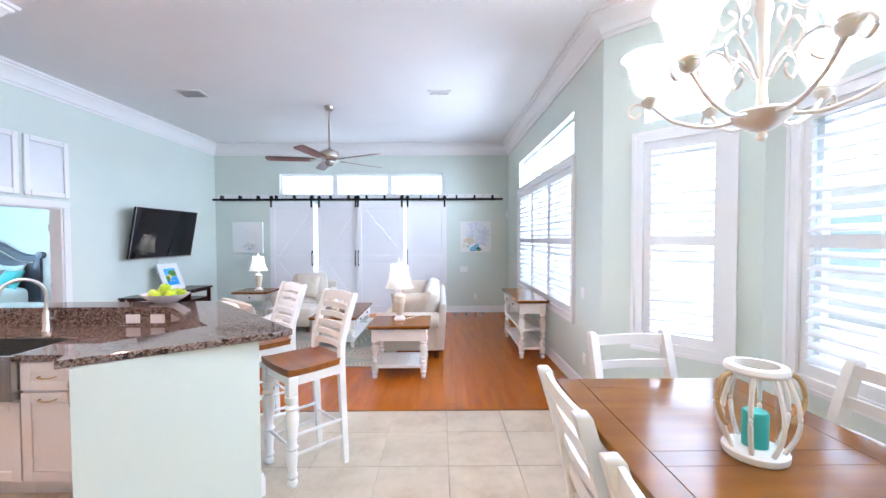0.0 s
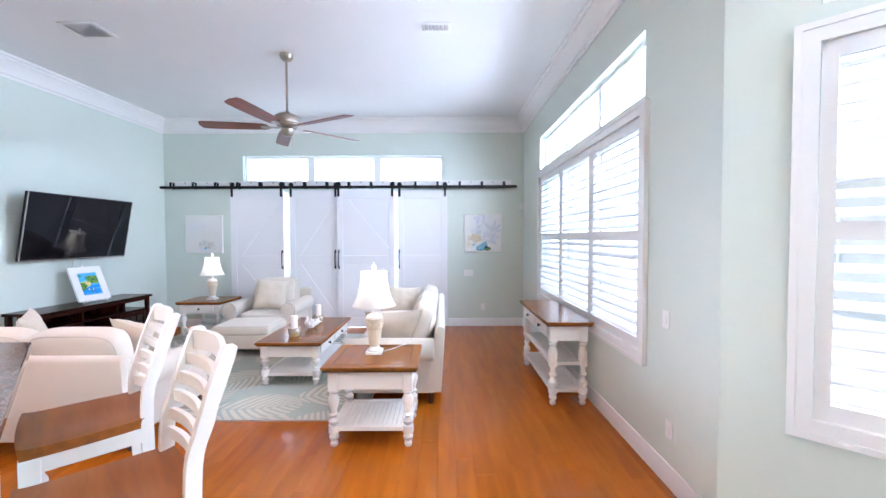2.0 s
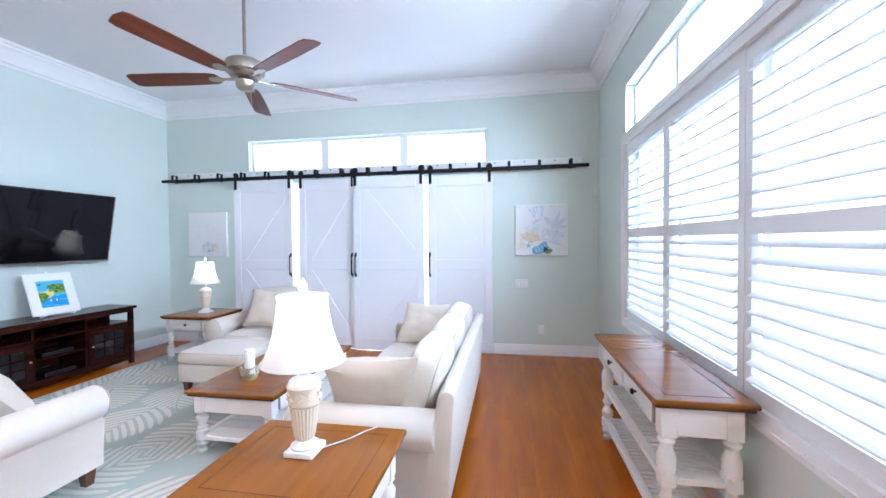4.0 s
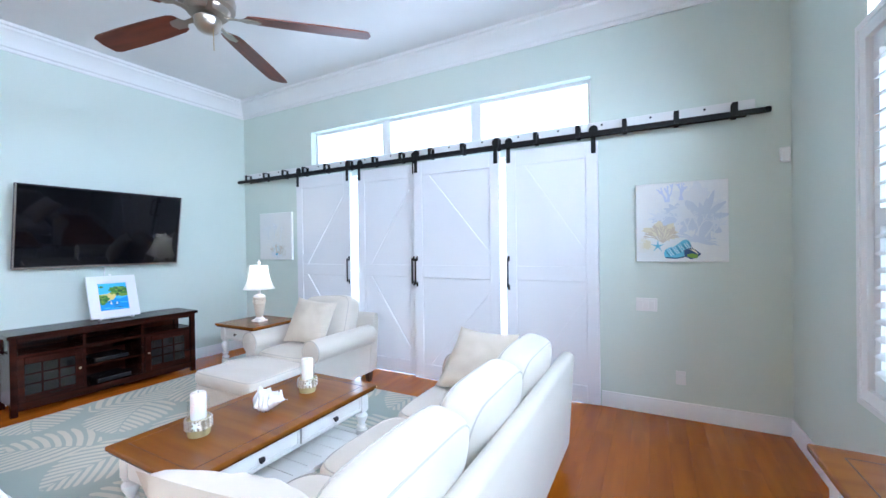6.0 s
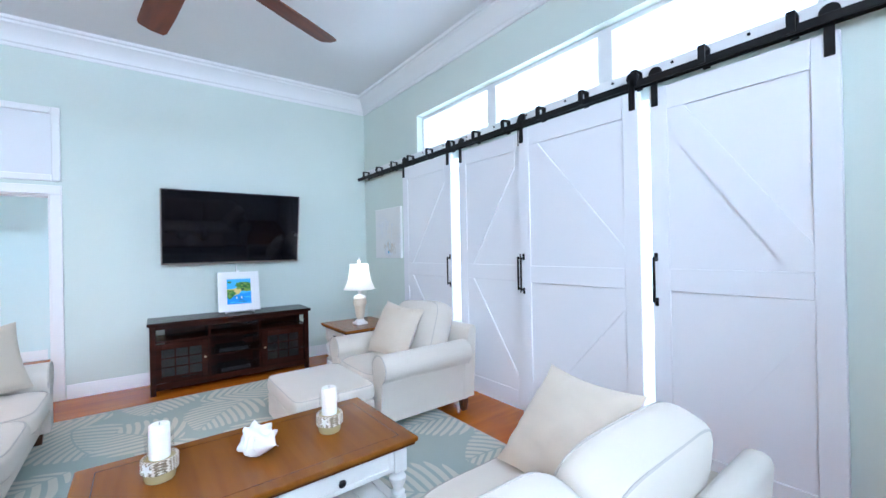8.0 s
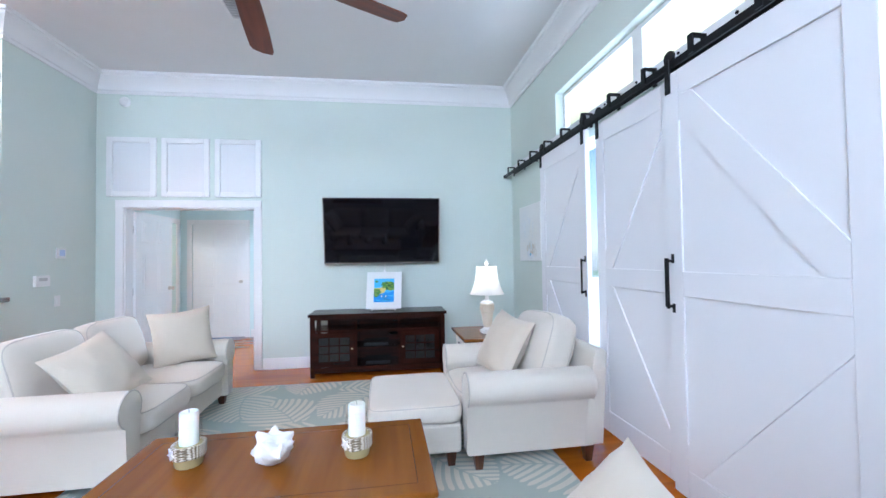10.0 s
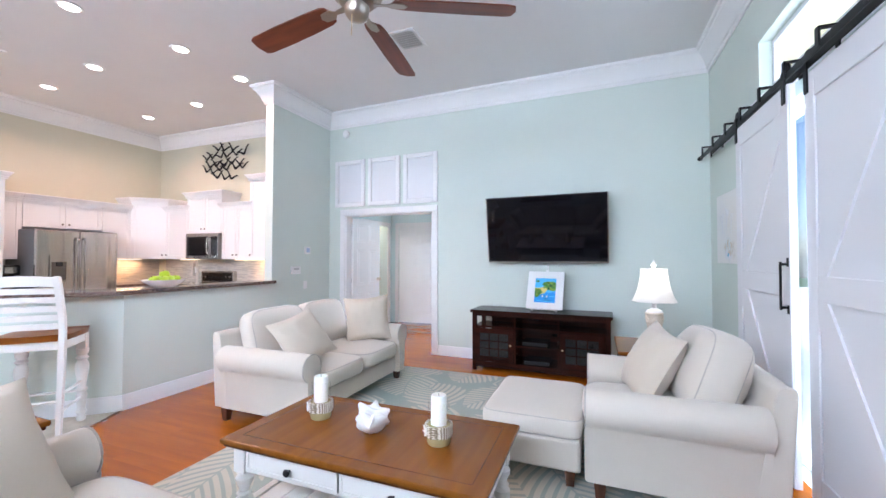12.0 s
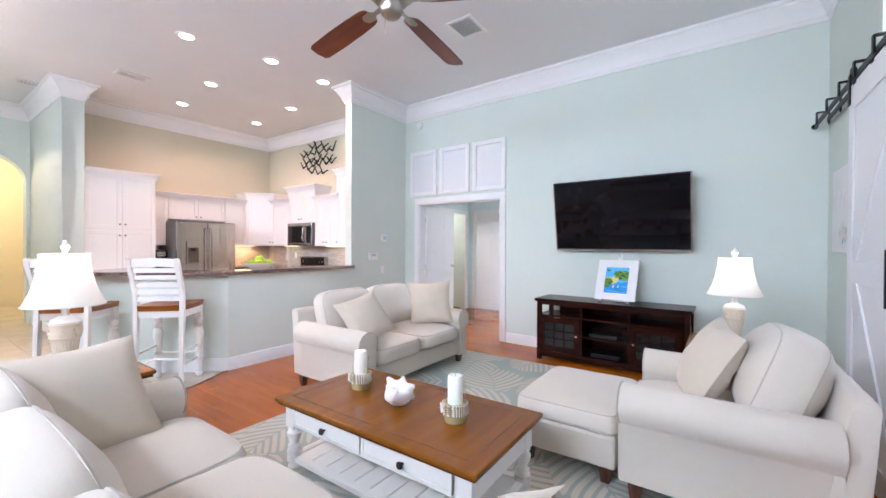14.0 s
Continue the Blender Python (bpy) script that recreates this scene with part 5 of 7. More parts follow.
def scatter(m, s, t, seed, label):
    ob = thing("throw_pillow", label, "pillow", m, "throw pillows")
    part("cover", pillow(s, t, seed=seed), M_PILLOW, ob, "", True)
    return ob


scatter(pose(-0.24, 5.715, 0.655, 33, 0, 10), 0.55, 0.22, 1, "square beige linen throw pillow against the sofa arm")
scatter(pose(-0.355, 7.54, 0.665, -43, 0, -9), 0.50, 0.17, 2, "square beige linen throw pillow leaning on the sofa arm")
scatter(pose(-2.37, 5.27, 0.67, 36, 0, -18) @ pose(0, 0, 0, 0, 16, 0), 0.47, 0.20, 3, "rumpled beige linen throw pillow on the loveseat")
scatter(pose(-3.36, 5.30, 0.70, 14, 0, -53) @ pose(0, 0, 0, 0, 4, 0), 0.49, 0.17, 4, "square beige linen throw pillow against the loveseat arm")
scatter(pose(-2.44, 7.97, 0.70, -27, 0, 14) @ pose(0, 0, 0, 0, 6, 0), 0.49, 0.22, 5, "square beige linen throw pillow in the armchair")

# ---- painted tables with turned legs ----
TURN_LEG = [(0.018, 0.0), (0.026, 0.012), (0.028, 0.03), (0.018, 0.045), (0.030, 0.06), (0.034, 0.08), (0.022, 0.098), (0.036, 0.11), (0.036, 0.165)]
TURN_MID = [(0.020, 0.0), (0.034, 0.02), (0.036, 0.045), (0.022, 0.065), (0.020, 0.08), (0.033, 0.10), (0.022, 0.12), (0.026, 0.16), (0.036, 0.22), (0.037, 0.26), (0.024, 0.30), (0.035, 0.32), (0.022, 0.34)]


def turned(z_lo, z_hi):
    a, b = TURN_MID[0][1], TURN_MID[-1][1]
    q = lambda r: 0.043 - (0.037 - r) * 1.4
    return [(q(r), z) for r, z in TURN_LEG] + [(q(r), z_lo + (z - a) / (b - a) * (z_hi - z_lo)) for r, z in TURN_MID]


def table(name, label, category, m, w, d, h, drawers, shelf_z=0.145, knob_faces=(-1,), mid_shelf=None, apron=0.15, group="", pitch=0.048, gap=0.012):
    """A white table with a wooden top, turned legs, a slatted shelf and drawers on the local -y face; the origin at its centre."""
    ob = thing(name, label, category, m, group)
    top = part("tabletop", box(-w / 2, w / 2, -d / 2, d / 2, h - 0.026, h, 0.008), M_BROWN, ob, "brown stained wooden top")
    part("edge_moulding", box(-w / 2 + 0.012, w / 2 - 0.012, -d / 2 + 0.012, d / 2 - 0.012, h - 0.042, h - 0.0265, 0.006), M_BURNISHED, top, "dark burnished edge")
    e = 0.075
    for r in ((-w / 2 + e, w / 2 - e, -d / 2 + e - 0.003, -d / 2 + e), (-w / 2 + e, w / 2 - e, d / 2 - e, d / 2 - e + 0.003), (-w / 2 + e - 0.003, -w / 2 + e, -d / 2 + e, d / 2 - e), (w / 2 - e, w / 2 - e + 0.003, -d / 2 + e, d / 2 - e)):
        part("inlay_line", box(r[0], r[1], r[2], r[3], h - 0.001, h + 0.0006), M_BURNISHED, top)
    iw, idp = w / 2 - 0.045, d / 2 - 0.045
    z1, z0 = h - 0.033, h - 0.033 - apron
    part("apron", box(-iw + 0.006, iw - 0.006, -idp + 0.008, idp - 0.008, z0, z1), M_FURN, ob)
    for x in (-iw + 0.035, iw - 0.035):
        for y in (-idp + 0.035, idp - 0.035):
            bm = lathe(turned(shelf_z + 0.02, z0 - 0.005), 14, Matrix.Translation((x, y, 0)))
            add_box(bm, x - 0.036, x + 0.036, y - 0.036, y + 0.036, z0 - 0.01, z1, 0.003, 1)
            if mid_shelf:
                add_box(bm, x - 0.034, x + 0.034, y - 0.034, y + 0.034, mid_shelf - 0.035, mid_shelf + 0.035, 0.004, 1)
            part("leg", bm, M_FURN, ob, "white turned leg", True)
    for zz in ([shelf_z] + ([mid_shelf] if mid_shelf else [])):
        bm = bmesh.new()
        for r in ((-iw + 0.07, iw - 0.07, -idp + 0.01, -idp + 0.055), (-iw + 0.07, iw - 0.07, idp - 0.055, idp - 0.01), (-iw + 0.01, -iw + 0.055, -idp + 0.07, idp - 0.07), (iw - 0.055, iw - 0.01, -idp + 0.07, idp - 0.07)):
            add_box(bm, *r, zz - 0.02, zz + 0.012, 0.003, 1)
        fr = part("shelf", bm, M_FURN, ob)
        n = max(4, int((w - 0.2) / pitch))
        hw = (2 * iw - 0.11) / n / 2 - gap / 2
        sm = None
        for k in range(n):
            x = -iw + 0.055 + (k + 0.5) * (2 * iw - 0.11) / n
            s = part("slat", box(-hw, hw, -idp + 0.05, idp - 0.05, -0.008, 0.008, 0.002, 1) if sm is None else sm, M_FURN, fr)
            sm = s.data
            s.matrix_basis = pose(x, 0, zz - 0.002)
    for f in knob_faces:
        a, b = -iw + 0.085, iw - 0.085
        for k in range(drawers):
            x0, x1 = a + (b - a) * k / drawers + 0.006, a + (b - a) * (k + 1) / drawers - 0.006
            yy = f * (idp - 0.002)
            bm = box(x0, x1, yy - 0.008, yy + 0.008, z0 + 0.018, z1 - 0.012, 0.003, 1)
            for q in ((x0, x1, z0 + 0.018, z0 + 0.034), (x0, x1, z1 - 0.028, z1 - 0.012), (x0, x0 + 0.016, z0 + 0.034, z1 - 0.028), (x1 - 0.016, x1, z0 + 0.034, z1 - 0.028)):
                add_box(bm, q[0], q[1], yy + f * 0.004 - 0.008, yy + f * 0.004 + 0.008, q[2], q[3])
            dr = part("drawer", bm, M_FURN, ob)
            part("knob", lathe([(0.006, 0), (0.006, 0.012), (0.016, 0.018), (0.018, 0.024), (0.012, 0.031)], 14, Matrix.Translation(((x0 + x1) / 2, yy + f * 0.008, (z0 + z1) / 2)) @ Matrix.Rotation(radians(-90 * f), 4, "X")), M_KNOB, dr, "round black knob", True)
    return ob


table("coffee_table", "white coffee table with a brown wooden top and drawers", "coffee table", pose(-1.38, 6.595, 0, 0, 0, 90), 1.34, 0.70, 0.48, 2, 0.13, (-1, 1), apron=0.13, pitch=0.11, gap=0.004)
table("end_table", "white end table with a brown wooden top and slatted shelf", "end table", pose(-0.295, 5.02, 0), 0.72, 0.63, 0.625, 1, group="end tables", knob_faces=(1,), pitch=0.036, gap=0.005)
table("end_table", "white end table with a brown wooden top and one drawer", "end table", pose(-3.50, 8.13, 0, 0, 0, 0), 0.70, 0.64, 0.60, 1, group="end tables", knob_faces=(-1,), pitch=0.036, gap=0.005)
table("console_table", "white console table with a brown top and two slatted shelves", "console table", pose(1.42, 6.08, 0, 0, 0, -90), 1.30, 0.44, 0.795, 2, 0.145, (-1,), 0.40, pitch=0.042, gap=0.012)

# ---- table lamps ----
def table_lamp(x, y, z, power):
    ob = thing("table_lamp", "lit table lamp with a bell shade and shell-carved base", "lamp", pose(x, y, z), "table lamps")
    part("foot", box(-0.065, 0.065, -0.065, 0.065, 0, 0.025, 0.006), M_PALE, ob)
    part("plinth", lathe([(0.058, 0.025), (0.060, 0.035), (0.045, 0.045), (0.036, 0.06)], 24), M_PALE, ob, "", True)
    bm = bmesh.new()
    n = 48
    rows = [(0.036, 0.06), (0.042, 0.08), (0.050, 0.13), (0.057, 0.19), (0.060, 0.205)]
    rings = [[bm.verts.new((r * (1 + 0.05 * (k % 2)) * math.cos(2 * math.pi * k / n), r * (1 + 0.05 * (k % 2)) * math.sin(2 * math.pi * k / n), zz)) for k in range(n)] for r, zz in rows]
    for a, b in zip(rings, rings[1:]):
        for k in range(n):
            bm.faces.new((a[k], a[(k + 1) % n], b[(k + 1) % n], b[k]))
    part("fluted_body", bm, M_STONE_LAMP, ob, "fluted beige body")
    part("shell_band", lathe([(0.060, 0.205), (0.068, 0.215), (0.066, 0.25), (0.069, 0.285), (0.072, 0.29), (0.066, 0.30)], 24), M_STONE_LAMP, ob, "carved shell band", True)
    for k in range(6):
        a = 2 * math.pi * k / 6
        pts = [((0.026 if j % 2 == 0 else 0.010) * math.cos(math.pi * j / 5), (0.026 if j % 2 == 0 else 0.010) * math.sin(math.pi * j / 5)) for j in range(10)]
        st = part("starfish", prism(pts, 0, 0.008), M_STONE_LAMP, ob)
        st.matrix_basis = Matrix.Rotation(a, 4, "Z") @ Matrix.Translation((0.065, 0, 0.25)) @ Matrix.Rotation(radians(90), 4, "Y")
    part("neck", lathe([(0.066, 0.30), (0.060, 0.315), (0.040, 0.325), (0.020, 0.335), (0.016, 0.36), (0.024, 0.375), (0.012, 0.39), (0.011, 0.44)], 20), M_PALE, ob, "", True)
    bm = bmesh.new()
    prof = [(0.172, 0.395), (0.160, 0.42), (0.142, 0.46), (0.124, 0.52), (0.111, 0.59), (0.104, 0.655), (0.104, 0.672)]
    n = 40
    for off in (0, -0.003):
        rings = [[bm.verts.new(((r + off) * (1 + 0.012 * math.cos(8 * 2 * math.pi * k / n)) * math.cos(2 * math.pi * k / n), (r + off) * (1 + 0.012 * math.cos(8 * 2 * math.pi * k / n)) * math.sin(2 * math.pi * k / n), zz)) for k in range(n)] for r, zz in prof]
        for a, b in zip(rings, rings[1:]):
            for k in range(n):
                bm.faces.new((a[k], a[(k + 1) % n], b[(k + 1) % n], b[k]))
    sh = part("shade", bm, M_SHADE, ob, "cream bell-shaped fabric shade", True)
    part("shade_trim", tube([(0.173 * math.cos(2 * math.pi * k / 40), 0.173 * math.sin(2 * math.pi * k / 40), 0.395) for k in range(40)], 0.004, 5, True), M_SHADE, sh)
    part("shade_trim", tube([(0.105 * math.cos(2 * math.pi * k / 40), 0.105 * math.sin(2 * math.pi * k / 40), 0.672) for k in range(40)], 0.004, 5, True), M_SHADE, sh)
    part("finial", lathe([(0.004, 0.66), (0.006, 0.68), (0.014, 0.695), (0.022, 0.71), (0.018, 0.722), (0.008, 0.73), (0.010, 0.74), (0.002, 0.75)], 14), M_PALE, ob, "", True)
    part("bulb", lathe([(0.012, 0.44), (0.03, 0.49), (0.032, 0.52), (0.02, 0.55), (0.004, 0.56)], 14), M_FROST, ob, "", True)
    bulb("lamp_bulb", (x, y, z + 0.60), power, (1, 0.90, 0.74), 0.03)
    return ob


table_lamp(-0.315, 5.07, 0.626, 7)
table_lamp(-3.446, 8.115, 0.601, 7)
cord = thing("lamp_cord", "white lamp cord over the end table", "cord", pose(0, 0, 0))
part("cord", tube(smooth_path([(-0.25, 5.11, 0.629), (-0.17, 5.19, 0.631), (-0.12, 5.27, 0.631), (-0.08, 5.325, 0.629)], 5), 0.003, 5), M_PLASTIC, cord)

# ---- things on the coffee table ----
for x, y in ((-1.42, 6.22), (-1.38, 6.94)):
    ob = thing("candle_holder", "white pillar candle in a rope-wrapped glass holder", "candle", pose(x, y, 0.4815), "candles on the coffee table")
    part("cup", lathe([(0.052, 0), (0.056, 0.01), (0.060, 0.05), (0.058, 0.085), (0.052, 0.09)], 24), M_OLIVE, ob, "olive glass cup", True)
    for k in range(5):
        zz = 0.045 + k * 0.011
        part("rope_wrap", tube([((0.062) * math.cos(2 * math.pi * j / 24), (0.062) * math.sin(2 * math.pi * j / 24), zz + 0.002 * math.sin(j)) for j in range(24)], 0.0062, 6, True), M_ROPE_PALE, ob)
    part("starfish", prism([((0.026 if j % 2 == 0 else 0.010) * math.cos(math.pi * j / 5), (0.026 if j % 2 == 0 else 0.010) * math.sin(math.pi * j / 5)) for j in range(10)], 0, 0.007, Matrix.Translation((0.050, -0.045, 0.07)) @ Matrix.Rotation(radians(-42), 4, "Z") @ Matrix.Rotation(radians(90), 4, "Y")), M_WAX, ob)
    g = part("glass_sleeve", lathe([(0.051, 0.09), (0.051, 0.20)], 28, cap=False), M_CLEAR, ob)
    g.visible_shadow = False
    part("candle", lathe([(0.038, 0.012), (0.038, 0.222), (0.034, 0.228), (0.012, 0.222)], 24), M_WAX, ob, "white pillar candle", True)
    part("wick", lathe([(0.0015, 0.222), (0.001, 0.236)], 5), M_KNOB, ob)

sh = thing("conch_shell", "large white conch shell on the coffee table", "shell", pose(-1.33, 6.60, 0.4815, 0, 0, 115) @ Matrix.Scale(0.86, 4))
bm = bmesh.new()
nu, nv = 30, 40
rings = []
for i in range(nu + 1):
    u = i / nu                                  # from the spire to the siphon tip
    body = max(0.02, math.sin(math.pi * min(1, u * 1.06) ** 0.72)) * (1.0 if u < 0.45 else 1.0 - 0.55 * (u - 0.45))
    whorl = 1 + 0.07 * math.sin(2 * math.pi * 9 * u)
    ring = []
    for k in range(nv):
        b = 2 * math.pi * k / nv
        r = 0.078 * body * whorl * (1 + 0.06 * noise.noise(Vector((u * 9, 3 * math.cos(b), 3 * math.sin(b)))))
        mouth = max(0, math.cos(b - 1.35)) ** 4 * max(0, 1 - abs(u - 0.50) / 0.34)
        r *= 1 - 0.62 * mouth
        for uu, bb, hh in ((0.30, 0.45, 0.75), (0.33, 2.25, 0.85), (0.55, 0.35, 0.55), (0.62, 2.35, 0.75), (0.18, 1.4, 0.6), (0.78, 1.3, 0.9), (0.24, 3.3, 0.5), (0.42, 3.6, 0.45), (0.28, 5.9, 0.5)):
            q = ((u - uu) / 0.055) ** 2 + (math.sin((b - bb) / 2) / 0.13) ** 2
            r += 0.055 * hh * math.exp(-q)
        ring.append(bm.verts.new((r * math.cos(b) * 1.05, 0.125 - 0.25 * u, r * math.sin(b))))
    rings.append(ring)
for a, b in zip(rings, rings[1:]):
    for k in range(nv):
        bm.faces.new((a[k], a[(k + 1) % nv], b[(k + 1) % nv], b[k]))
bm.faces.new(rings[0])
bm.faces.new(rings[-1][::-1])
lo = min(v.co.z for v in bm.verts)
bmesh.ops.translate(bm, verts=bm.verts, vec=(0, 0, -lo))
part("shell", bm, M_SHELL, sh, "", True)

# ---- rug ----
rug = thing("area_rug", "grey-green area rug with cream palm leaves", "rug", pose(-2.2, 6.72, 0))
part("rug_body", box(-1.85, 1.75, -1.53, 1.50, 0.0005, 0.012, 0.004, 1), M_RUG, rug)
part("binding", boxes([(-1.856, -1.846, -1.536, 1.506, 0.0005, 0.0125), (1.746, 1.756, -1.536, 1.506, 0.0005, 0.0125), (-1.846, 1.746, -1.536, -1.526, 0.0005, 0.0125), (-1.846, 1.746, 1.496, 1.506, 0.0005, 0.0125)]), M_WELT, rug, "sewn edge")

# ---- bar stools ----
STOOL_LEG = [(0.0234, 0.0), (0.0312, 0.01), (0.0338, 0.03), (0.0234, 0.05), (0.0364, 0.075), (0.026, 0.1), (0.0312, 0.16), (0.0377, 0.21), (0.0286, 0.24), (0.0416, 0.26), (0.0286, 0.28), (0.0351, 0.36), (0.0455, 0.43), (0.0442, 0.47), (0.0286, 0.505), (0.0442, 0.525), (0.0286, 0.545), (0.039, 0.56), (0.0429, 0.6)]


def ladder_back(ob, half, y0, z_seat, z_top, slats, rake, post, material, crown=0.022, curve=0.028):
    """Raked back posts with curved slats; the posts stand at y0, the back leans to +y."""
    mesh = None
    for s in (-1, 1):
        bm = bmesh.new()
        pts = [(0, 0.0 + 0.03, 0), (0, 0, z_seat), (0, rake * 0.35, z_seat + (z_top - z_seat) * 0.5), (0, rake, z_top)]
        pts = smooth_path(pts, 5)
        rings = []
        for p in pts:
            tw = post * (0.8 + 0.2 * min(1, p.z / z_seat))
            rings.append([bm.verts.new((s * half + a * tw, y0 + p.y + b * tw * 1.25, p.z)) for a, b in ((-1, -1), (1, -1), (1, 1), (-1, 1))])
        for rise, f in ((0.010, 0.86), (0.017, 0.5)):
            p = pts[-1]
            rings.append([bm.verts.new((s * half + a * post * f, y0 + p.y + 0.004 + b * post * 1.25 * f, p.z + rise)) for a, b in ((-1, -1), (1, -1), (1, 1), (-1, 1))])
        for a, b in zip(rings, rings[1:]):
            for k in range(4):
                bm.faces.new((a[k], a[(k + 1) % 4], b[(k + 1) % 4], b[k]))
        bm.faces.new(rings[0][::-1])
        bm.faces.new(rings[-1])
        bmesh.ops.bevel(bm, geom=[e for e in bm.edges if abs(e.verts[0].co.z - e.verts[1].co.z) > 0.02], offset=0.005, segments=2, affect="EDGES", profile=0.5)
        part("back_post", bm, material, ob, "", True)
    for k in range(slats):
        f = (k + 0.55) / slats
        top = k == slats - 1
        zc = z_seat + 0.07 + (z_top - z_seat - 0.10) * (k / (slats - 1)) if slats > 1 else z_top - 0.05
        hgt = (0.075 if crown > 0.01 else 0.055) if top else 0.042
        yy = y0 + rake * (0.25 * ((zc - z_seat) / (z_top - z_seat)) + 0.75 * ((zc - z_seat) / (z_top - z_seat)) ** 2)
        bm = bmesh.new()
        n = 8
        cols = []
        for i in range(n + 1):
            u = -1 + 2 * i / n
            bow = curve * (1 - u * u)
            arch = (crown if top else crown * 0.36) * (1 - u * u)
            cols.append([bm.verts.new((u * (half - post * 0.5), yy + bow + dy, zc + dz + arch)) for dy, dz in ((-0.009, -hgt / 2), (0.009, -hgt / 2), (0.009, hgt / 2), (-0.009, hgt / 2))])
        for a, b in zip(cols, cols[1:]):
            for j in range(4):
                bm.faces.new((a[j], a[(j + 1) % 4], b[(j + 1) % 4], b[j]))
        part("back_slat", bm, material, ob)


def saddle_seat(w, d, z, t=0.04):
    bm = bmesh.new()
    n = 12
    top, bot = {}, {}
    for i in range(n + 1):
        for j in range(n + 1):
            u, v = 2 * i / n - 1, 2 * j / n - 1
            ww = w / 2 * (1 - 0.06 * (v + 1) / 2)
            rr = 1 - 0.05 * (u * u * v * v)
            dip = 0.014 * math.cos(u * math.pi * 0.5) ** 2 * math.cos(v * 1.2) - 0.010 * abs(v) ** 6
            x, y = u * ww * rr, v * d / 2 * rr
            top[i, j] = bm.verts.new((x, y, z - dip))
            bot[i, j] = bm.verts.new((x * 0.97, y * 0.97, z - t))
    for i in range(n):
        for j in range(n):
            bm.faces.new((top[i, j], top[i + 1, j], top[i + 1, j + 1], top[i, j + 1]))
            bm.faces.new((bot[i, j], bot[i, j + 1], bot[i + 1, j + 1], bot[i + 1, j]))
    for k in range(n):
        for a, b in (((k, 0), (k + 1, 0)), ((n, k), (n, k + 1)), ((k + 1, n), (k, n)), ((0, k + 1), (0, k))):
            bm.faces.new((top[a], bot[a], bot[b], top[b]))
    return bm


def bar_stool(m):
    """Facing local -y."""
    ob = thing("bar_stool", "white ladder-back bar stool with a brown wooden seat", "bar stool", m, "bar stools")
    part("seat", saddle_seat(0.47, 0.44, 0.775, 0.042), M_SEAT, ob, "brown saddle-shaped wooden seat", True)
    part("seat_frame", boxes([(-0.20, 0.20, -0.195, -0.172, 0.67, 0.732), (-0.20, 0.20, 0.172, 0.195, 0.67, 0.732), (-0.215, -0.192, -0.172, 0.172, 0.67, 0.732), (0.192, 0.215, -0.172, 0.172, 0.67, 0.732)]), M_FURN, ob)
    for s in (-1, 1):
        bm = lathe(STOOL_LEG, 16, Matrix.Translation((s * 0.19, -0.175, 0)))
        add_box(bm, s * 0.19 - 0.032, s * 0.19 + 0.032, -0.207, -0.143, 0.60, 0.733, 0.004, 1)
        part("leg", bm, M_FURN, ob, "white turned front leg", True)
    ladder_back(ob, 0.195, 0.19, 0.775, 1.21, 6, 0.11, 0.019, M_FURN, 0.011)
    for y, z in ((-0.175, 0.25),):
        part("stretcher", tube([(-0.19, y, z), (0.19, y, z)], 0.012, 8), M_FURN, ob)
    for s in (-1, 1):
        part("stretcher", tube([(s * 0.19, -0.175, 0.33), (s * 0.193, 0.205, 0.33)], 0.011, 8), M_FURN, ob)
        part("stretcher", tube([(s * 0.19, -0.175, 0.20), (s * 0.193, 0.21, 0.20)], 0.011, 8), M_FURN, ob)
    part("stretcher", tube([(-0.193, 0.205, 0.28), (0.193, 0.205, 0.28)], 0.011, 8), M_FURN, ob)
    return ob


st = bar_stool(pose(-0.80, 3.06, 0, 0, 0, -45))
copy_thing(st, pose(-1.355, 3.605, 0, 0, 0, -45))

# ---- dining nook ----
dt = thing("dining_table", "tall brown stained wooden dining table with plank top", "dining table", pose(1.27, 1.45, 0.135))
TX, TY = 0.48, 0.85
for a, b in ((-TX, -TX + 0.12), (TX - 0.12, TX)):
    part("top_border", box(a, b, -TY, TY, 0.715, 0.75, 0.003, 1), M_TABLE, dt)
for a, b in ((-TY, -TY + 0.12), (TY - 0.12, TY)):
    part("top_border", box(-TX + 0.1205, TX - 0.1205, a, b, 0.715, 0.7499, 0.0008, 1), M_TABLE, dt)
for a, b in ((-TY + 0.121, -0.35), (-0.35, 0.06), (0.06, 0.15), (0.15, TY - 0.121)):
    part("plank", box(-TX + 0.121, TX - 0.121, a + 0.0005, b - 0.0005, 0.716, 0.7497, 0.001, 1), M_TABLE, dt)
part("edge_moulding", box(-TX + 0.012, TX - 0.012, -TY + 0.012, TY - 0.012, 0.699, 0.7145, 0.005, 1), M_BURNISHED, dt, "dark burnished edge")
part("apron", box(-TX + 0.09, TX - 0.09, -TY + 0.09, TY - 0.09, 0.61, 0.6985), M_FURN, dt, "white apron")
for x in (-TX + 0.12, TX - 0.12):
    for y in (-TY + 0.12, TY - 0.12):
        part("leg", lathe([(0.03, -0.135), (0.045, -0.06), (0.03, 0.0), (0.05, 0.06), (0.035, 0.14), (0.05, 0.34), (0.055, 0.44), (0.035, 0.52), (0.05, 0.55), (0.05, 0.695)], 16, Matrix.Translation((x, y, 0))), M_FURN, dt, "", True)


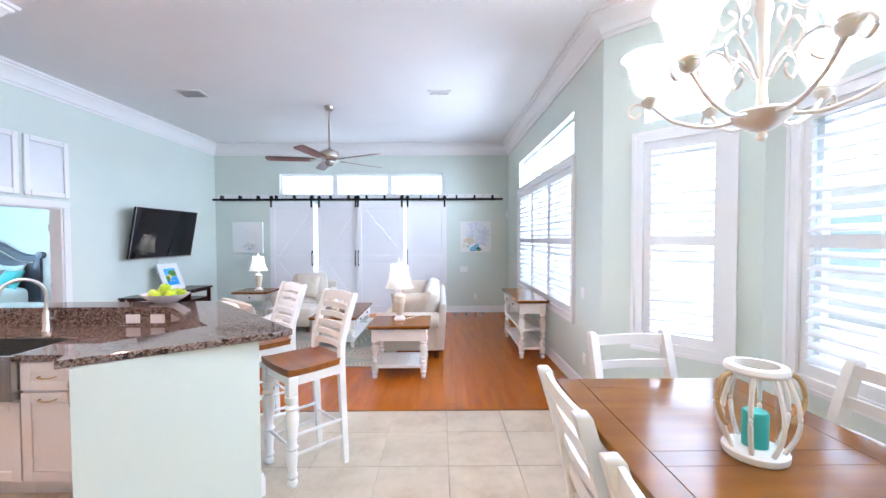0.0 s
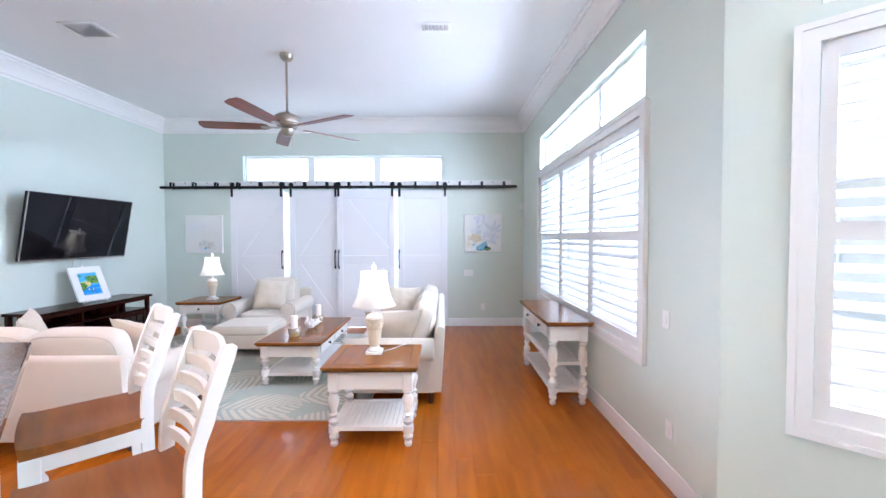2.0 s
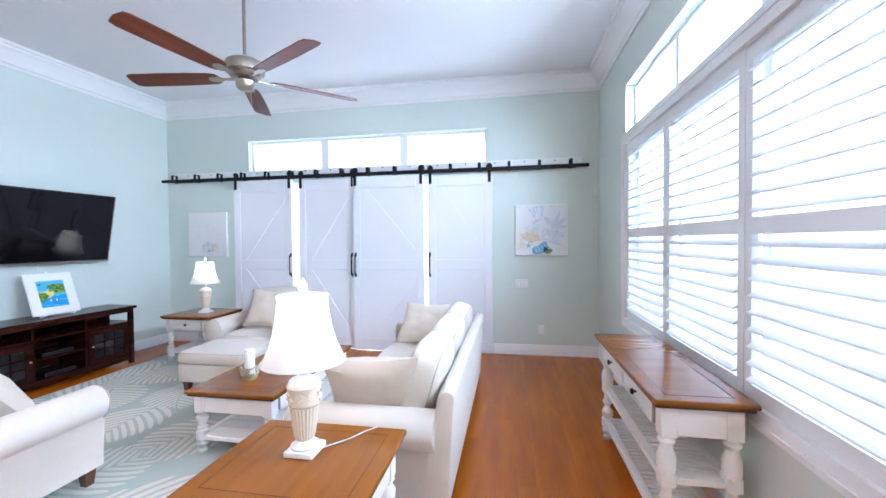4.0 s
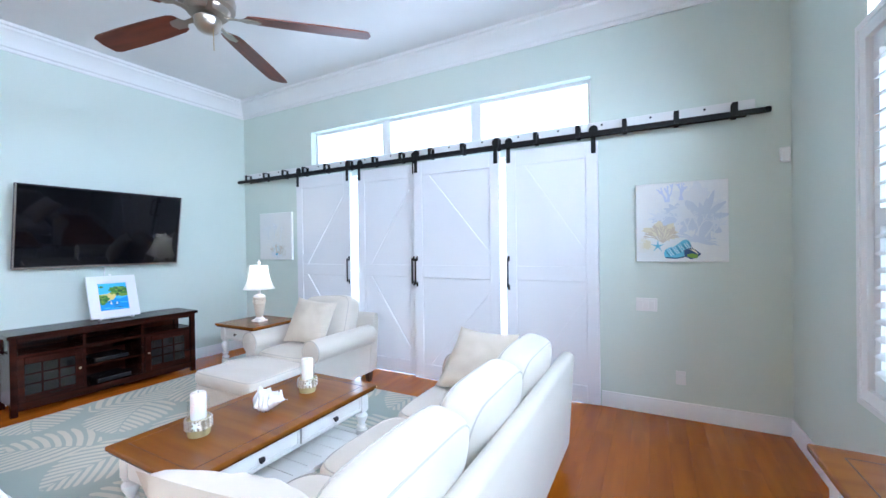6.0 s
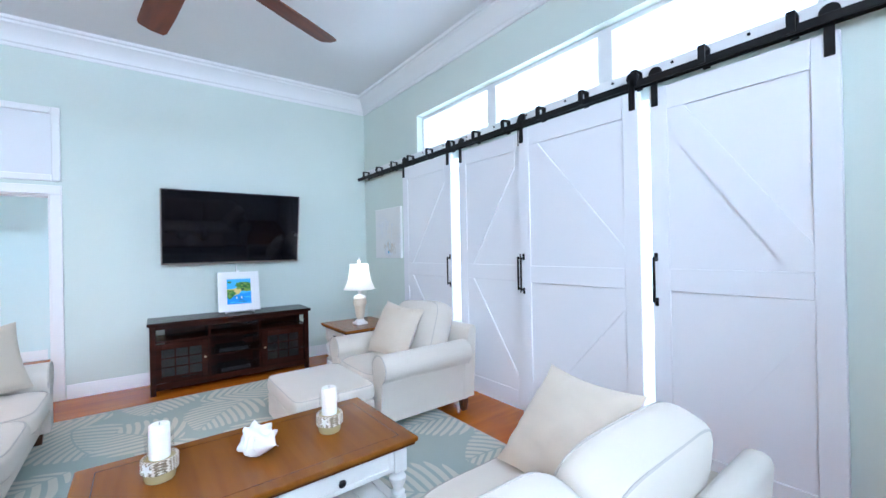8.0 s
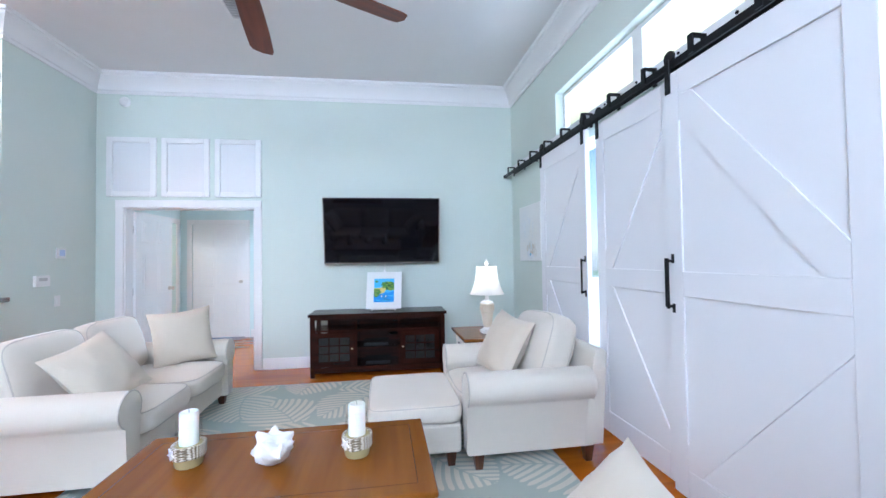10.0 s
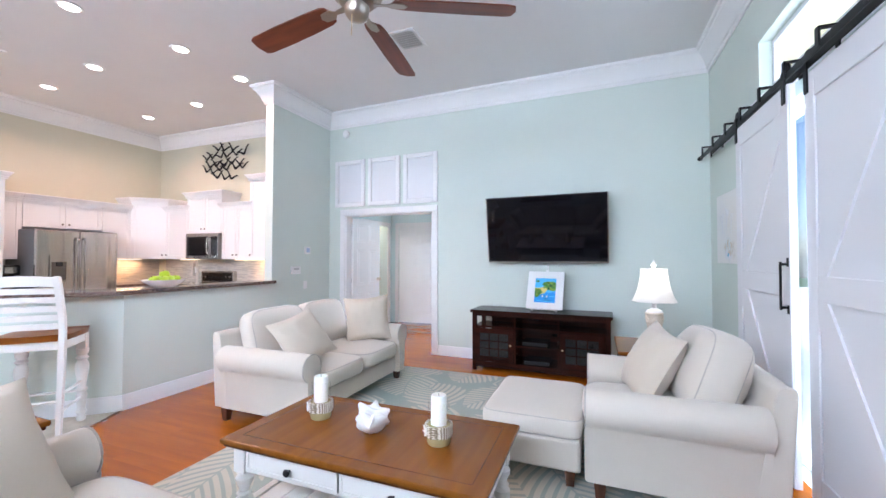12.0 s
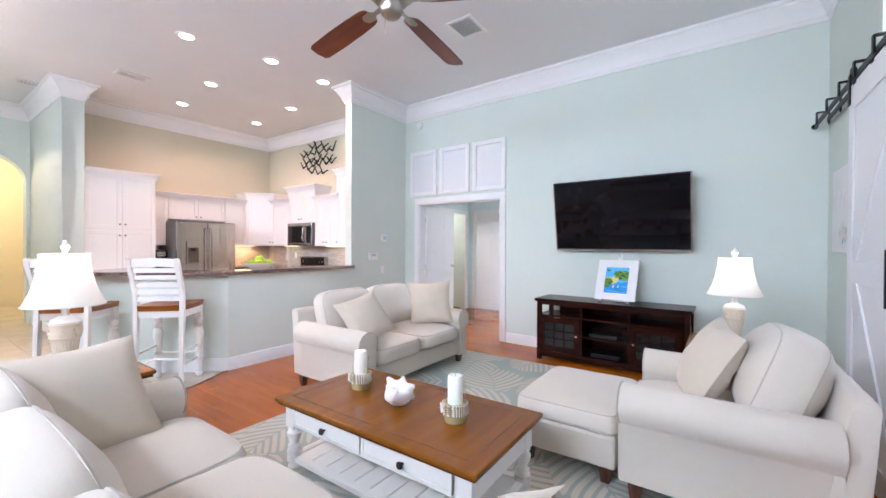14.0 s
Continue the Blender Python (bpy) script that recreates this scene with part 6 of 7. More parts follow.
def dining_chair(m):
    ob = thing("dining_chair", "white ladder-back dining chair with a brown seat", "chair", m, "dining chairs")
    part("seat", saddle_seat(0.48, 0.44, 0.475, 0.035), M_SEAT, ob, "brown wooden seat", True)
    part("seat_frame", boxes([(-0.20, 0.20, -0.195, -0.172, 0.38, 0.44), (-0.20, 0.20, 0.172, 0.195, 0.38, 0.44), (-0.215, -0.192, -0.172, 0.172, 0.38, 0.44), (0.192, 0.215, -0.172, 0.172, 0.38, 0.44)]), M_FURN, ob)
    for s in (-1, 1):
        part("leg", lathe([(0.018, 0), (0.026, 0.03), (0.018, 0.06), (0.028, 0.10), (0.022, 0.14), (0.033, 0.26), (0.022, 0.33), (0.032, 0.35), (0.032, 0.44)], 14, Matrix.Translation((s * 0.19, -0.175, 0))), M_FURN, ob, "", True)
    ladder_back(ob, 0.215, 0.19, 0.475, 1.075, 5, 0.13, 0.022, M_FURN, 0.004, 0.016)
    for s in (-1, 1):
        part("stretcher", tube([(s * 0.19, -0.175, 0.2), (s * 0.21, 0.205, 0.2)], 0.011, 8), M_FURN, ob)
    return ob


dc = dining_chair(pose(1.285, 2.16, 0, 0, 0, 5))
copy_thing(dc, pose(0.94, 1.67, 0, 0, 0, 90))
copy_thing(dc, pose(0.93, 1.0, 0, 0, 0, 90))
copy_thing(dc, pose(1.66, 1.72, 0, 0, 0, -90))
copy_thing(dc, pose(1.66, 1.06, 0, 0, 0, -90))

# lantern
ln = thing("lantern", "white wooden lantern with rope handles and a teal candle", "lantern", pose(1.255, 1.575, 0.8865) @ Matrix.Scale(0.76, 4))
part("base", lathe([(0.12, 0), (0.125, 0.012), (0.125, 0.03), (0.10, 0.04)], 28), M_FURN, ln, "", True)
part("ring", lathe([(0.085, 0.37), (0.115, 0.372), (0.122, 0.385), (0.115, 0.405), (0.085, 0.407), (0.085, 0.37)], 28, cap=False), M_FURN, ln, "", True)
for k in range(8):
    a = 2 * math.pi * k / 8
    c, s = math.cos(a), math.sin(a)
    pts = smooth_path([(0.10 * c, 0.10 * s, 0.035), (0.138 * c, 0.138 * s, 0.12), (0.150 * c, 0.150 * s, 0.20), (0.135 * c, 0.135 * s, 0.29), (0.10 * c, 0.10 * s, 0.375)], 4)
    part("stave", tube(pts, 0.010, 6), M_FURN, ln)
g = part("glass_jar", lathe([(0.075, 0.042), (0.08, 0.06), (0.08, 0.33), (0.07, 0.36)], 24, cap=False), M_CLEAR, ln)
g.visible_shadow = False
part("candle", lathe([(0.05, 0.042), (0.05, 0.19), (0.044, 0.198), (0.01, 0.19)], 22), M_TEAL_WAX, ln, "teal pillar candle", True)
for s in (-1, 1):
    part("rope_handle", tube(smooth_path([(s * 0.11, 0.0, 0.37), (s * 0.17, -0.02, 0.35), (s * 0.195, -0.03, 0.27), (s * 0.175, -0.03, 0.19), (s * 0.145, -0.02, 0.15)], 5), 0.011, 8), M_ROPE, ln, "jute rope handle")

# chandelier
CH = (1.36, 1.70)
ch = thing("chandelier", "brushed nickel scroll chandelier with frosted glass shades", "chandelier", pose(CH[0], CH[1], 0))
part("canopy", lathe([(0.02, H - 0.05), (0.05, H - 0.04), (0.065, H - 0.001)], 20), M_CHAMPAGNE, ch, "", True)
part("stem", lathe([(0.008, 2.62), (0.008, H - 0.05)], 10), M_CHAMPAGNE, ch)
part("column", lathe([(0.012, 2.06), (0.02, 2.10), (0.014, 2.16), (0.018, 2.40), (0.03, 2.45), (0.014, 2.52), (0.02, 2.60), (0.008, 2.64)], 16), M_CHAMPAGNE, ch, "", True)
part("bowl", lathe([(0.004, 1.975), (0.016, 1.985), (0.018, 2.0), (0.010, 2.01), (0.04, 2.02), (0.082, 2.05), (0.095, 2.075), (0.088, 2.085), (0.03, 2.09)], 24), M_CHAMPAGNE, ch, "", True)
cone = [(0.028, 0.0), (0.045, 0.02), (0.068, 0.06), (0.080, 0.11), (0.092, 0.145), (0.112, 0.165)]
am = sm = cm = fm = None
for k in range(6):
    rz = pose(0, 0, 0, 0, 0, 60 * k + 20)
    arm_pts = smooth_path([(0.06, 0, 2.07), (0.16, 0, 2.055), (0.28, 0, 2.10), (0.37, 0, 2.18), (0.43, 0, 2.20), (0.455, 0, 2.165), (0.43, 0, 2.14), (0.405, 0, 2.16)], 6)
    if am is None:
        bm = tube(arm_pts, 0.0085, 8, taper=[1 - 0.35 * i / len(arm_pts) for i in range(len(arm_pts))])
        add_tube(bm, smooth_path([(0.03, 0, 2.50), (0.09, 0, 2.56), (0.15, 0, 2.50), (0.12, 0, 2.42), (0.08, 0, 2.45), (0.10, 0, 2.48)], 6), 0.0065, 6)
        add_tube(bm, smooth_path([(0.02, 0, 2.20), (0.07, 0, 2.28), (0.15, 0, 2.34), (0.20, 0, 2.29), (0.17, 0, 2.23), (0.13, 0, 2.25), (0.14, 0, 2.28)], 6), 0.0065, 6)
        a = part("arm", bm, M_CHAMPAGNE, ch, "", True)
        am = a.data
        c = part("cup", lathe([(0.012, 2.17), (0.028, 2.185), (0.034, 2.205), (0.020, 2.215), (0.030, 2.225)], 16, Matrix.Translation((0.37, 0, 0))), M_CHAMPAGNE, a, "", True)
        cm = c.data
        s = part("glass_shade", lathe([(r, 2.225 + z) for r, z in cone], 24, Matrix.Translation((0.37, 0, 0)), cap=False), M_FROST, a, "frosted bell glass", True)
        sm = s.data
    else:
        a = part("arm", am, None, ch)
        part("cup", cm, None, a)
        part("glass_shade", sm, None, a)
    a.matrix_basis = rz
    q = rz @ Vector((0.37, 0, 2.30))
    bulb("chandelier_bulb", (CH[0] + q.x, CH[1] + q.y, q.z), 40.0, (1, 0.72, 0.43), 0.02)

# ---- bar and kitchen ----
ct = structure(part("bar_top", prism([(-3.635, 3.48), (-2.02, 3.48), (-1.30, 2.78), (-1.70, 2.28), (-1.58, 2.05), (-0.80, 2.58), (-0.73, 2.68), (-1.77, 3.77), (-3.60, 3.77), (-3.635, 3.73), (-3.635, 3.655)], 1.031, 1.07, bevel=0.006), M_GRANITE), "polished brown granite bar top", "bar top")
tagged(ct, kind="structure")
structure(part("sink_counter", prism([(-4.03, 3.478), (-2.03, 3.478), (-1.34, 2.80), (-1.67, 2.26), (-2.06, 2.66), (-2.42, 2.66), (-2.42, 3.12), (-3.22, 3.12), (-3.22, 2.66), (-4.03, 2.66)], 0.88, 0.92), M_GRANITE), "polished brown granite sink counter", "counter")
structure(part("backsplash_bar", prism([(-3.44, 3.499), (-2.034, 3.499), (-1.33, 2.80), (-1.345, 2.775), (-2.045, 3.478), (-3.44, 3.478)], 0.9205, 1.0305), M_GRANITE), "granite upstand under the bar top", "backsplash")
for x in (-2.33, -2.13):
    plate(on_wall(x, 3.477, 0.975, "s") @ pose(0, 0, 0, 0, 90, 0), 0.072, 0.115, 1, "wall_outlet", "white wall outlet plate lying sideways")


def shaker(x0, x1, y, z0, z1, parent, face=-1, axis="x", knob=None, bar=False):
    """A cabinet door with a recessed panel, on the face y, towards face."""
    bm = bmesh.new()
    f = 0.06
    def ab(a, b, c, d, o0, o1, bev=0.002):
        lo, hi = sorted((y + face * o0, y + face * o1))
        if axis == "x":
            add_box(bm, a, b, lo, hi, c, d, bev, 1)
        else:
            add_box(bm, lo, hi, a, b, c, d, bev, 1)
    g = 0.003
    x0, x1, z0, z1 = x0 + g, x1 - g, z0 + g, z1 - g
    ab(x0 + f - 0.004, x1 - f + 0.004, z0 + f - 0.004, z1 - f + 0.004, 0.002, 0.010)
    for a, b, c, d in ((x0, x0 + f, z0, z1), (x1 - f, x1, z0, z1), (x0 + f, x1 - f, z0, z0 + f), (x0 + f, x1 - f, z1 - f, z1)):
        ab(a, b, c, d, 0.001, 0.02)
    dr = part("door", bm, M_WHITE, parent)
    if knob:
        bm = lathe([(0.005, 0), (0.005, 0.014), (0.013, 0.02), (0.014, 0.026), (0.008, 0.032)], 12)
        yy = y + face * 0.02
        rot = Matrix.Rotation(radians(-90 * face), 4, "X") if axis == "x" else Matrix.Rotation(radians(90 * face), 4, "Y")
        loc = (knob[0], yy, knob[1]) if axis == "x" else (yy, knob[0], knob[1])
        bmesh.ops.transform(bm, matrix=Matrix.Translation(loc) @ rot, verts=bm.verts)
        part("knob", bm, M_PEWTER, dr, "small pewter knob", True)
    return dr


def cab(label, name="wall_cabinet", group=""):
    return thing(name, label, "cabinet", pose(0, 0, 0), group)


def cornice(parent, poly, z, closed=False, h=0.07):
    prof = [(-0.001, z - 0.03), (-0.001, z + h), (0.058, z + h), (0.058, z + h - 0.014), (0.050, z + h - 0.022), (0.034, z + 0.022), (0.024, z + 0.010), (0.024, z - 0.004), (0.016, z - 0.010), (0.016, z - 0.03)]
    part("cornice", sweep(poly[::-1], prof, closed), M_WHITE, parent, "white crown cornice")


KY = -0.199
# pantry
pc = cab("tall white pantry cabinet with four doors", "pantry_cabinet")
part("carcass", box(-2.31, -1.423, KY, 0.42, 0.1, 2.42), M_WHITE, pc)
part("plinth", box(-2.31, -1.423, KY, 0.36, 0, 0.1), M_WHITE, pc)
for a, b, kx in ((-2.31, -1.867, -1.90), (-1.867, -1.423, -1.834)):
    shaker(a, b, 0.42, 1.58, 2.42, pc, 1, "x", (kx, 1.66))
    shaker(a, b, 0.42, 0.12, 1.57, pc, 1, "x", (kx, 1.49))
cornice(pc, [(-1.423, 0.442), (-2.31, 0.442), (-2.31, KY)], 2.42)
# uppers along the south wall
u1 = cab("white wall cabinet beside the pantry", group="kitchen wall cabinets")
part("carcass", box(-2.60, -2.311, KY, 0.12, 1.34, 2.20), M_WHITE, u1)
shaker(-2.60, -2.311, 0.12, 1.34, 2.20, u1, 1, "x", (-2.56, 1.41))
u2 = cab("white wall cabinet over the refrigerator", group="kitchen wall cabinets")
part("carcass", box(-3.56, -2.601, KY, 0.12, 1.80, 2.20), M_WHITE, u2)
shaker(-3.08, -2.601, 0.12, 1.80, 2.20, u2, 1, "x", (-3.04, 1.86))
shaker(-3.56, -3.08, 0.12, 1.80, 2.20, u2, 1, "x", (-3.12, 1.86))
u3 = cab("white wall cabinet beside the refrigerator", group="kitchen wall cabinets")
part("carcass", box(-3.99, -3.561, KY, 0.12, 1.34, 2.20), M_WHITE, u3)
shaker(-3.99, -3.561, 0.12, 1.34, 2.20, u3, 1, "x", (-3.60, 1.41))
for u, a, b in ((u1, -2.60, -2.311), (u2, -3.56, -2.601), (u3, -3.99, -3.561)):
    cornice(u, [(b - 0.001, 0.142), (a + 0.001, 0.142)], 2.20)
# corner cabinet, set diagonally
u4 = cab("taller white corner wall cabinet", group="kitchen wall cabinets")
X0 = W + 0.001
part("carcass", prism([(X0, KY), (-3.991, KY), (-3.991, 0.13), (-4.36, 0.50), (X0, 0.50)], 1.34, 2.34), M_WHITE, u4)
L45 = math.hypot(0.369, 0.37)
door = shaker(0, L45, 0, 1.34, 2.34, u4, 1, "x", (0.06, 1.41))
door.matrix_basis = Matrix.Translation((-4.36, 0.50, 0)) @ Matrix.Rotation(radians(-45), 4, "Z")
cornice(u4, [(-3.981, KY), (-3.981, 0.15), (-4.35, 0.52), (X0, 0.52)], 2.34)
# along the west wall
def west(y0, y1, z0, z1, label, doors, xf=-4.36):
    u = cab(label, group="kitchen wall cabinets")
    part("carcass", box(X0, xf, y0 + 0.001, y1 - 0.001, z0, z1), M_WHITE, u)
    for k in range(doors):
        a, b = y0 + (y1 - y0) * k / doors, y0 + (y1 - y0) * (k + 1) / doors
        shaker(a, b, xf, z0, z1, u, 1, "y", ((b - 0.04) if k == 0 and doors == 2 else (a + 0.04), z0 + 0.07))
    cornice(u, [(X0, y0 + 0.001), (xf + 0.022, y0 + 0.001), (xf + 0.022, y1 - 0.001), (X0, y1 - 0.001)], z1)


west(0.502, 1.03, 1.34, 2.20, "white wall cabinet beside the corner", 1)
west(1.03, 1.87, 1.78, 2.42, "raised white wall cabinet over the microwave", 2)
west(1.87, 2.50, 1.34, 2.20, "white wall cabinet with two doors", 2)
west(2.50, 3.02, 1.34, 2.62, "tall white wall cabinet at the end of the run", 1, -4.34)
# microwave
mw = thing("microwave", "stainless steel over-the-range microwave", "microwave", pose(0, 0, 0))
part("case", box(X0, -4.30, 1.07, 1.83, 1.345, 1.775, 0.004, 1), M_STEEL, mw)
part("window", box(-4.2995, -4.294, 1.11, 1.60, 1.40, 1.72), M_DARK, mw, "black glass window")
part("control_panel", box(-4.2995, -4.295, 1.68, 1.81, 1.40, 1.72), M_DARK, mw)
part("handle", tube(smooth_path([(-4.30, 1.645, 1.42), (-4.255, 1.645, 1.44), (-4.245, 1.645, 1.56), (-4.255, 1.645, 1.68), (-4.30, 1.645, 1.70)], 4), 0.011, 8), M_STEEL, mw)
# range
rg = thing("range", "stainless steel range with a black glass cooktop", "range", pose(0, 0, 0))
part("body", box(X0, -4.05, 1.065, 1.835, 0.08, 0.905, 0.004, 1), M_STEEL, rg)
part("cooktop", box(X0 + 0.06, -4.05, 1.065, 1.835, 0.906, 0.93), M_DARK, rg, "black glass cooktop")
part("backguard", box(X0, -4.60, 1.065, 1.835, 0.906, 1.13, 0.01), M_STEEL, rg)
part("display", box(-4.5995, -4.597, 1.10, 1.80, 0.955, 1.10), M_DARK, rg, "black control strip")
for y in (1.12, 1.20, 1.70, 1.78):
    part("knob", lathe([(0.022, 0), (0.02, 0.025)], 12, Matrix.Translation((-4.597, y, 1.03)) @ Matrix.Rotation(radians(90), 4, "Y")), M_STEEL, rg)
part("oven_handle", tube([(-4.02, 1.12, 0.80), (-4.02, 1.78, 0.80)], 0.012, 8), M_STEEL, rg)
part("oven_window", box(-4.0495, -4.045, 1.18, 1.72, 0.35, 0.70), M_DARK, rg)
# base units and worktops
for y0, y1, lab in ((0.60, 1.06, "white base cabinet beside the range"), (1.84, 2.62, "white base cabinet between range and sink")):
    u = cab(lab, "base_cabinet", "kitchen base cabinets")
    part("carcass", box(X0, -4.08, y0, y1, 0.1, 0.878), M_WHITE, u)
    part("plinth", box(X0, -4.14, y0, y1, 0, 0.1), M_WHITE, u)
    shaker(y0, y1, -4.08, 0.12, 0.70, u, 1, "y", (y0 + 0.05, 0.64))
    shaker(y0, y1, -4.08, 0.71, 0.875, u, 1, "y", ((y0 + y1) / 2, 0.79))
structure(part("worktop", boxes([(X0, -4.035, 0.44, 1.063, 0.88, 0.92), (X0, -4.035, 1.837, 2.658, 0.88, 0.92), (X0, -4.032, 2.66, 3.515, 0.88, 0.92), (-4.03, -3.56, KY, 0.44, 0.88, 0.92), (X0, -4.03, KY, 0.438, 0.88, 0.92), (-2.54, -2.315, KY, 0.42, 0.88, 0.92)]), M_GRANITE), "polished brown granite worktop", "worktop")
structure(part("tile_backsplash", boxes([(X0, X0 + 0.008, 0.0, 3.515, 0.921, 1.339), (-4.68, -2.315, KY, KY + 0.008, 0.921, 1.339)]), M_MOSAIC), "striped glass mosaic backsplash", "backsplash")
for m in (on_wall(-3.78, KY + 0.008, 1.14, "n"), on_wall(X0 + 0.008, 0.80, 1.14, "e"), on_wall(X0 + 0.008, 2.72, 1.14, "e")):
    plate(m, 0.072, 0.115, 1, "wall_outlet", "white wall outlet plate on the mosaic")
cb = cab("white corner base cabinet", "base_cabinet", "kitchen base cabinets")
part("carcass", box(X0, -3.57, KY + 0.001, 0.38, 0.1, 0.878), M_WHITE, cb)
cb = cab("narrow white base cabinet beside the pantry", "base_cabinet", "kitchen base cabinets")
part("carcass", box(-2.535, -2.318, KY + 0.001, 0.38, 0.1, 0.878), M_WHITE, cb)
# under-cabinet strips
for y0, y1 in ((0.55, 1.0), (1.9, 3.0)):
    ob = thing("under_cabinet_light", "slim lit strip under the wall cabinets", "light strip", pose(0, 0, 0), "under-cabinet lights")
    part("strip", box(-4.62, -4.58, y0, y1, 1.325, 1.338), M_STRIP, ob)
ob = thing("under_cabinet_light", "slim lit strip under the wall cabinets", "light strip", pose(0, 0, 0), "under-cabinet lights")
part("strip", box(-4.3, -3.62, -0.13, -0.09, 1.325, 1.338), M_STRIP, ob)
area("strip_lamp_west", (-4.52, 2.45, 1.32), (-4.56, 2.45, 0), 0.05, 1.1, 6.5, WARM).matrix_world = look((-4.52, 2.45, 1.32), (-4.58, 2.4501, 0)) @ pose(0, 0, 0, 0, 0, 0)
area("strip_lamp_corner", (-4.0, -0.05, 1.32), (-4.0, -0.0501, 0), 0.6, 0.05, 4.5, WARM)

# refrigerator
fr = thing("refrigerator", "stainless steel french-door refrigerator with dispenser", "refrigerator", pose(0, 0, 0))
fx0, fx1, fy, fz = -3.53, -2.56, 0.60, 1.755
part("case", box(fx0, fx1, KY + 0.02, fy - 0.06, 0.02, fz, 0.006, 1), mat("fridge_case", (0.12, 0.12, 0.12), 0.5), fr, "dark grey case")
part("door", box(fx0, -3.048, fy - 0.058, fy, 0.72, fz - 0.01, 0.012), M_STEEL, fr)
dl = part("door", box(-3.042, fx1, fy - 0.058, fy, 0.72, fz - 0.01, 0.012), M_STEEL, fr)
part("freezer_drawer", box(fx0, fx1, fy - 0.058, fy, 0.05, 0.712, 0.012), M_STEEL, fr)
for x in (-3.085, -3.005):
    part("handle", tube(smooth_path([(x, fy, 0.82), (x, fy + 0.05, 0.86), (x, fy + 0.055, 1.2), (x, fy + 0.05, 1.60), (x, fy, 1.64)], 4), 0.012, 8), M_STEEL, fr)
part("handle", tube(smooth_path([(fx0 + 0.1, fy, 0.64), (fx0 + 0.14, fy + 0.05, 0.64), (fx1 - 0.14, fy + 0.05, 0.64), (fx1 - 0.1, fy, 0.64)], 4), 0.012, 8), M_STEEL, fr)
part("dispenser", wall_bm((-2.70, fy + 0.012), (-2.90, fy + 0.012), 1.02, 1.40, 0.0115, [(0.018, 0.182, 1.045, 1.30)]), M_STEEL, dl, "steel dispenser surround")
part("dispenser_recess", box(-2.884, -2.716, fy + 0.0005, fy + 0.002, 1.043, 1.302), M_PEWTER, dl, "grey dispenser recess")
part("dispenser_panel", box(-2.885, -2.715, fy + 0.0125, fy + 0.016, 1.312, 1.388), M_DARK, dl, "black control display")
part("dispenser_spout", box(-2.83, -2.77, fy + 0.0025, fy + 0.05, 1.24, 1.30, 0.006, 1), M_DARK, dl)
part("drip_tray", box(-2.88, -2.72, fy + 0.0125, fy + 0.045, 1.022, 1.042, 0.003, 1), M_STEEL, dl)
# coffee machine
cf = thing("coffee_maker", "black coffee maker on the narrow counter", "coffee maker", pose(-2.43, 0.12, 0.9205))
part("body", box(-0.10, 0.10, -0.18, 0.05, 0.0, 0.34, 0.02), M_DARK, cf)
part("head", box(-0.10, 0.10, 0.05, 0.20, 0.20, 0.34, 0.02), M_DARK, cf)
part("drip_tray", box(-0.09, 0.09, 0.05, 0.20, 0.0, 0.03, 0.006), M_DARK, cf)
part("brew_panel", box(-0.06, 0.06, 0.201, 0.206, 0.23, 0.31), M_STEEL, cf)

# sink side of the bar, facing the kitchen
sk = thing("farmhouse_sink", "stainless steel apron-front sink", "sink", pose(0, 0, 0))
part("basin", boxes([(-3.219, -3.19, 2.64, 3.119, 0.64, 0.915), (-2.45, -2.421, 2.64, 3.119, 0.64, 0.915), (-3.19, -2.45, 2.64, 2.665, 0.64, 0.915), (-3.19, -2.45, 3.095, 3.119, 0.64, 0.915), (-3.19, -2.45, 2.665, 3.095, 0.64, 0.66)]), M_STEEL, sk)
fa = thing("faucet", "brushed nickel gooseneck kitchen faucet", "faucet", pose(-2.86, 3.30, 0.9205))
part("base", lathe([(0.03, 0), (0.03, 0.01), (0.024, 0.02), (0.022, 0.14), (0.015, 0.16)], 16), M_NICKEL, fa, "", True)
part("spout", tube(smooth_path([(0, 0, 0.15), (0, 0, 0.30), (-0.02, -0.04, 0.38), (-0.06, -0.12, 0.41), (-0.10, -0.20, 0.37), (-0.115, -0.23, 0.30)], 6), 0.013, 10), M_NICKEL, fa, "", True)
part("spray_head", lathe([(0.020, 0.22), (0.018, 0.28), (0.014, 0.31)], 12, Matrix.Translation((-0.117, -0.232, 0))), M_NICKEL, fa, "", True)
part("lever", tube([(0.02, 0, 0.09), (0.06, 0.0, 0.10), (0.075, 0, 0.16)], 0.007, 8), M_NICKEL, fa)
for x0, x1, lab in ((-4.02, -3.225, "white base cabinet beside the sink"), (-2.415, -2.06, "white base cabinet with drawer and door")):
    u = cab(lab, "base_cabinet", "kitchen base cabinets")
    part("carcass", box(x0, x1, 2.70, 3.47, 0.1, 0.878), M_WHITE, u)
    part("plinth", box(x0, x1, 2.76, 3.47, 0, 0.1), M_WHITE, u)
    shaker(x0, x1, 2.70, 0.12, 0.68, u, -1, "x", None)
    shaker(x0, x1, 2.70, 0.69, 0.875, u, -1, "x", None)
    xm = (x0 + x1) / 2
    for z in (0.78, 0.64):
        part("pull", tube(smooth_path([(xm - 0.05, 2.68, z), (xm - 0.045, 2.655, z), (xm, 2.65, z - 0.004), (xm + 0.045, 2.655, z), (xm + 0.05, 2.68, z)], 3), 0.005, 6), M_BRASS, u, "curved brass pull")
u = cab("white sink base cabinet", "base_cabinet", "kitchen base cabinets")
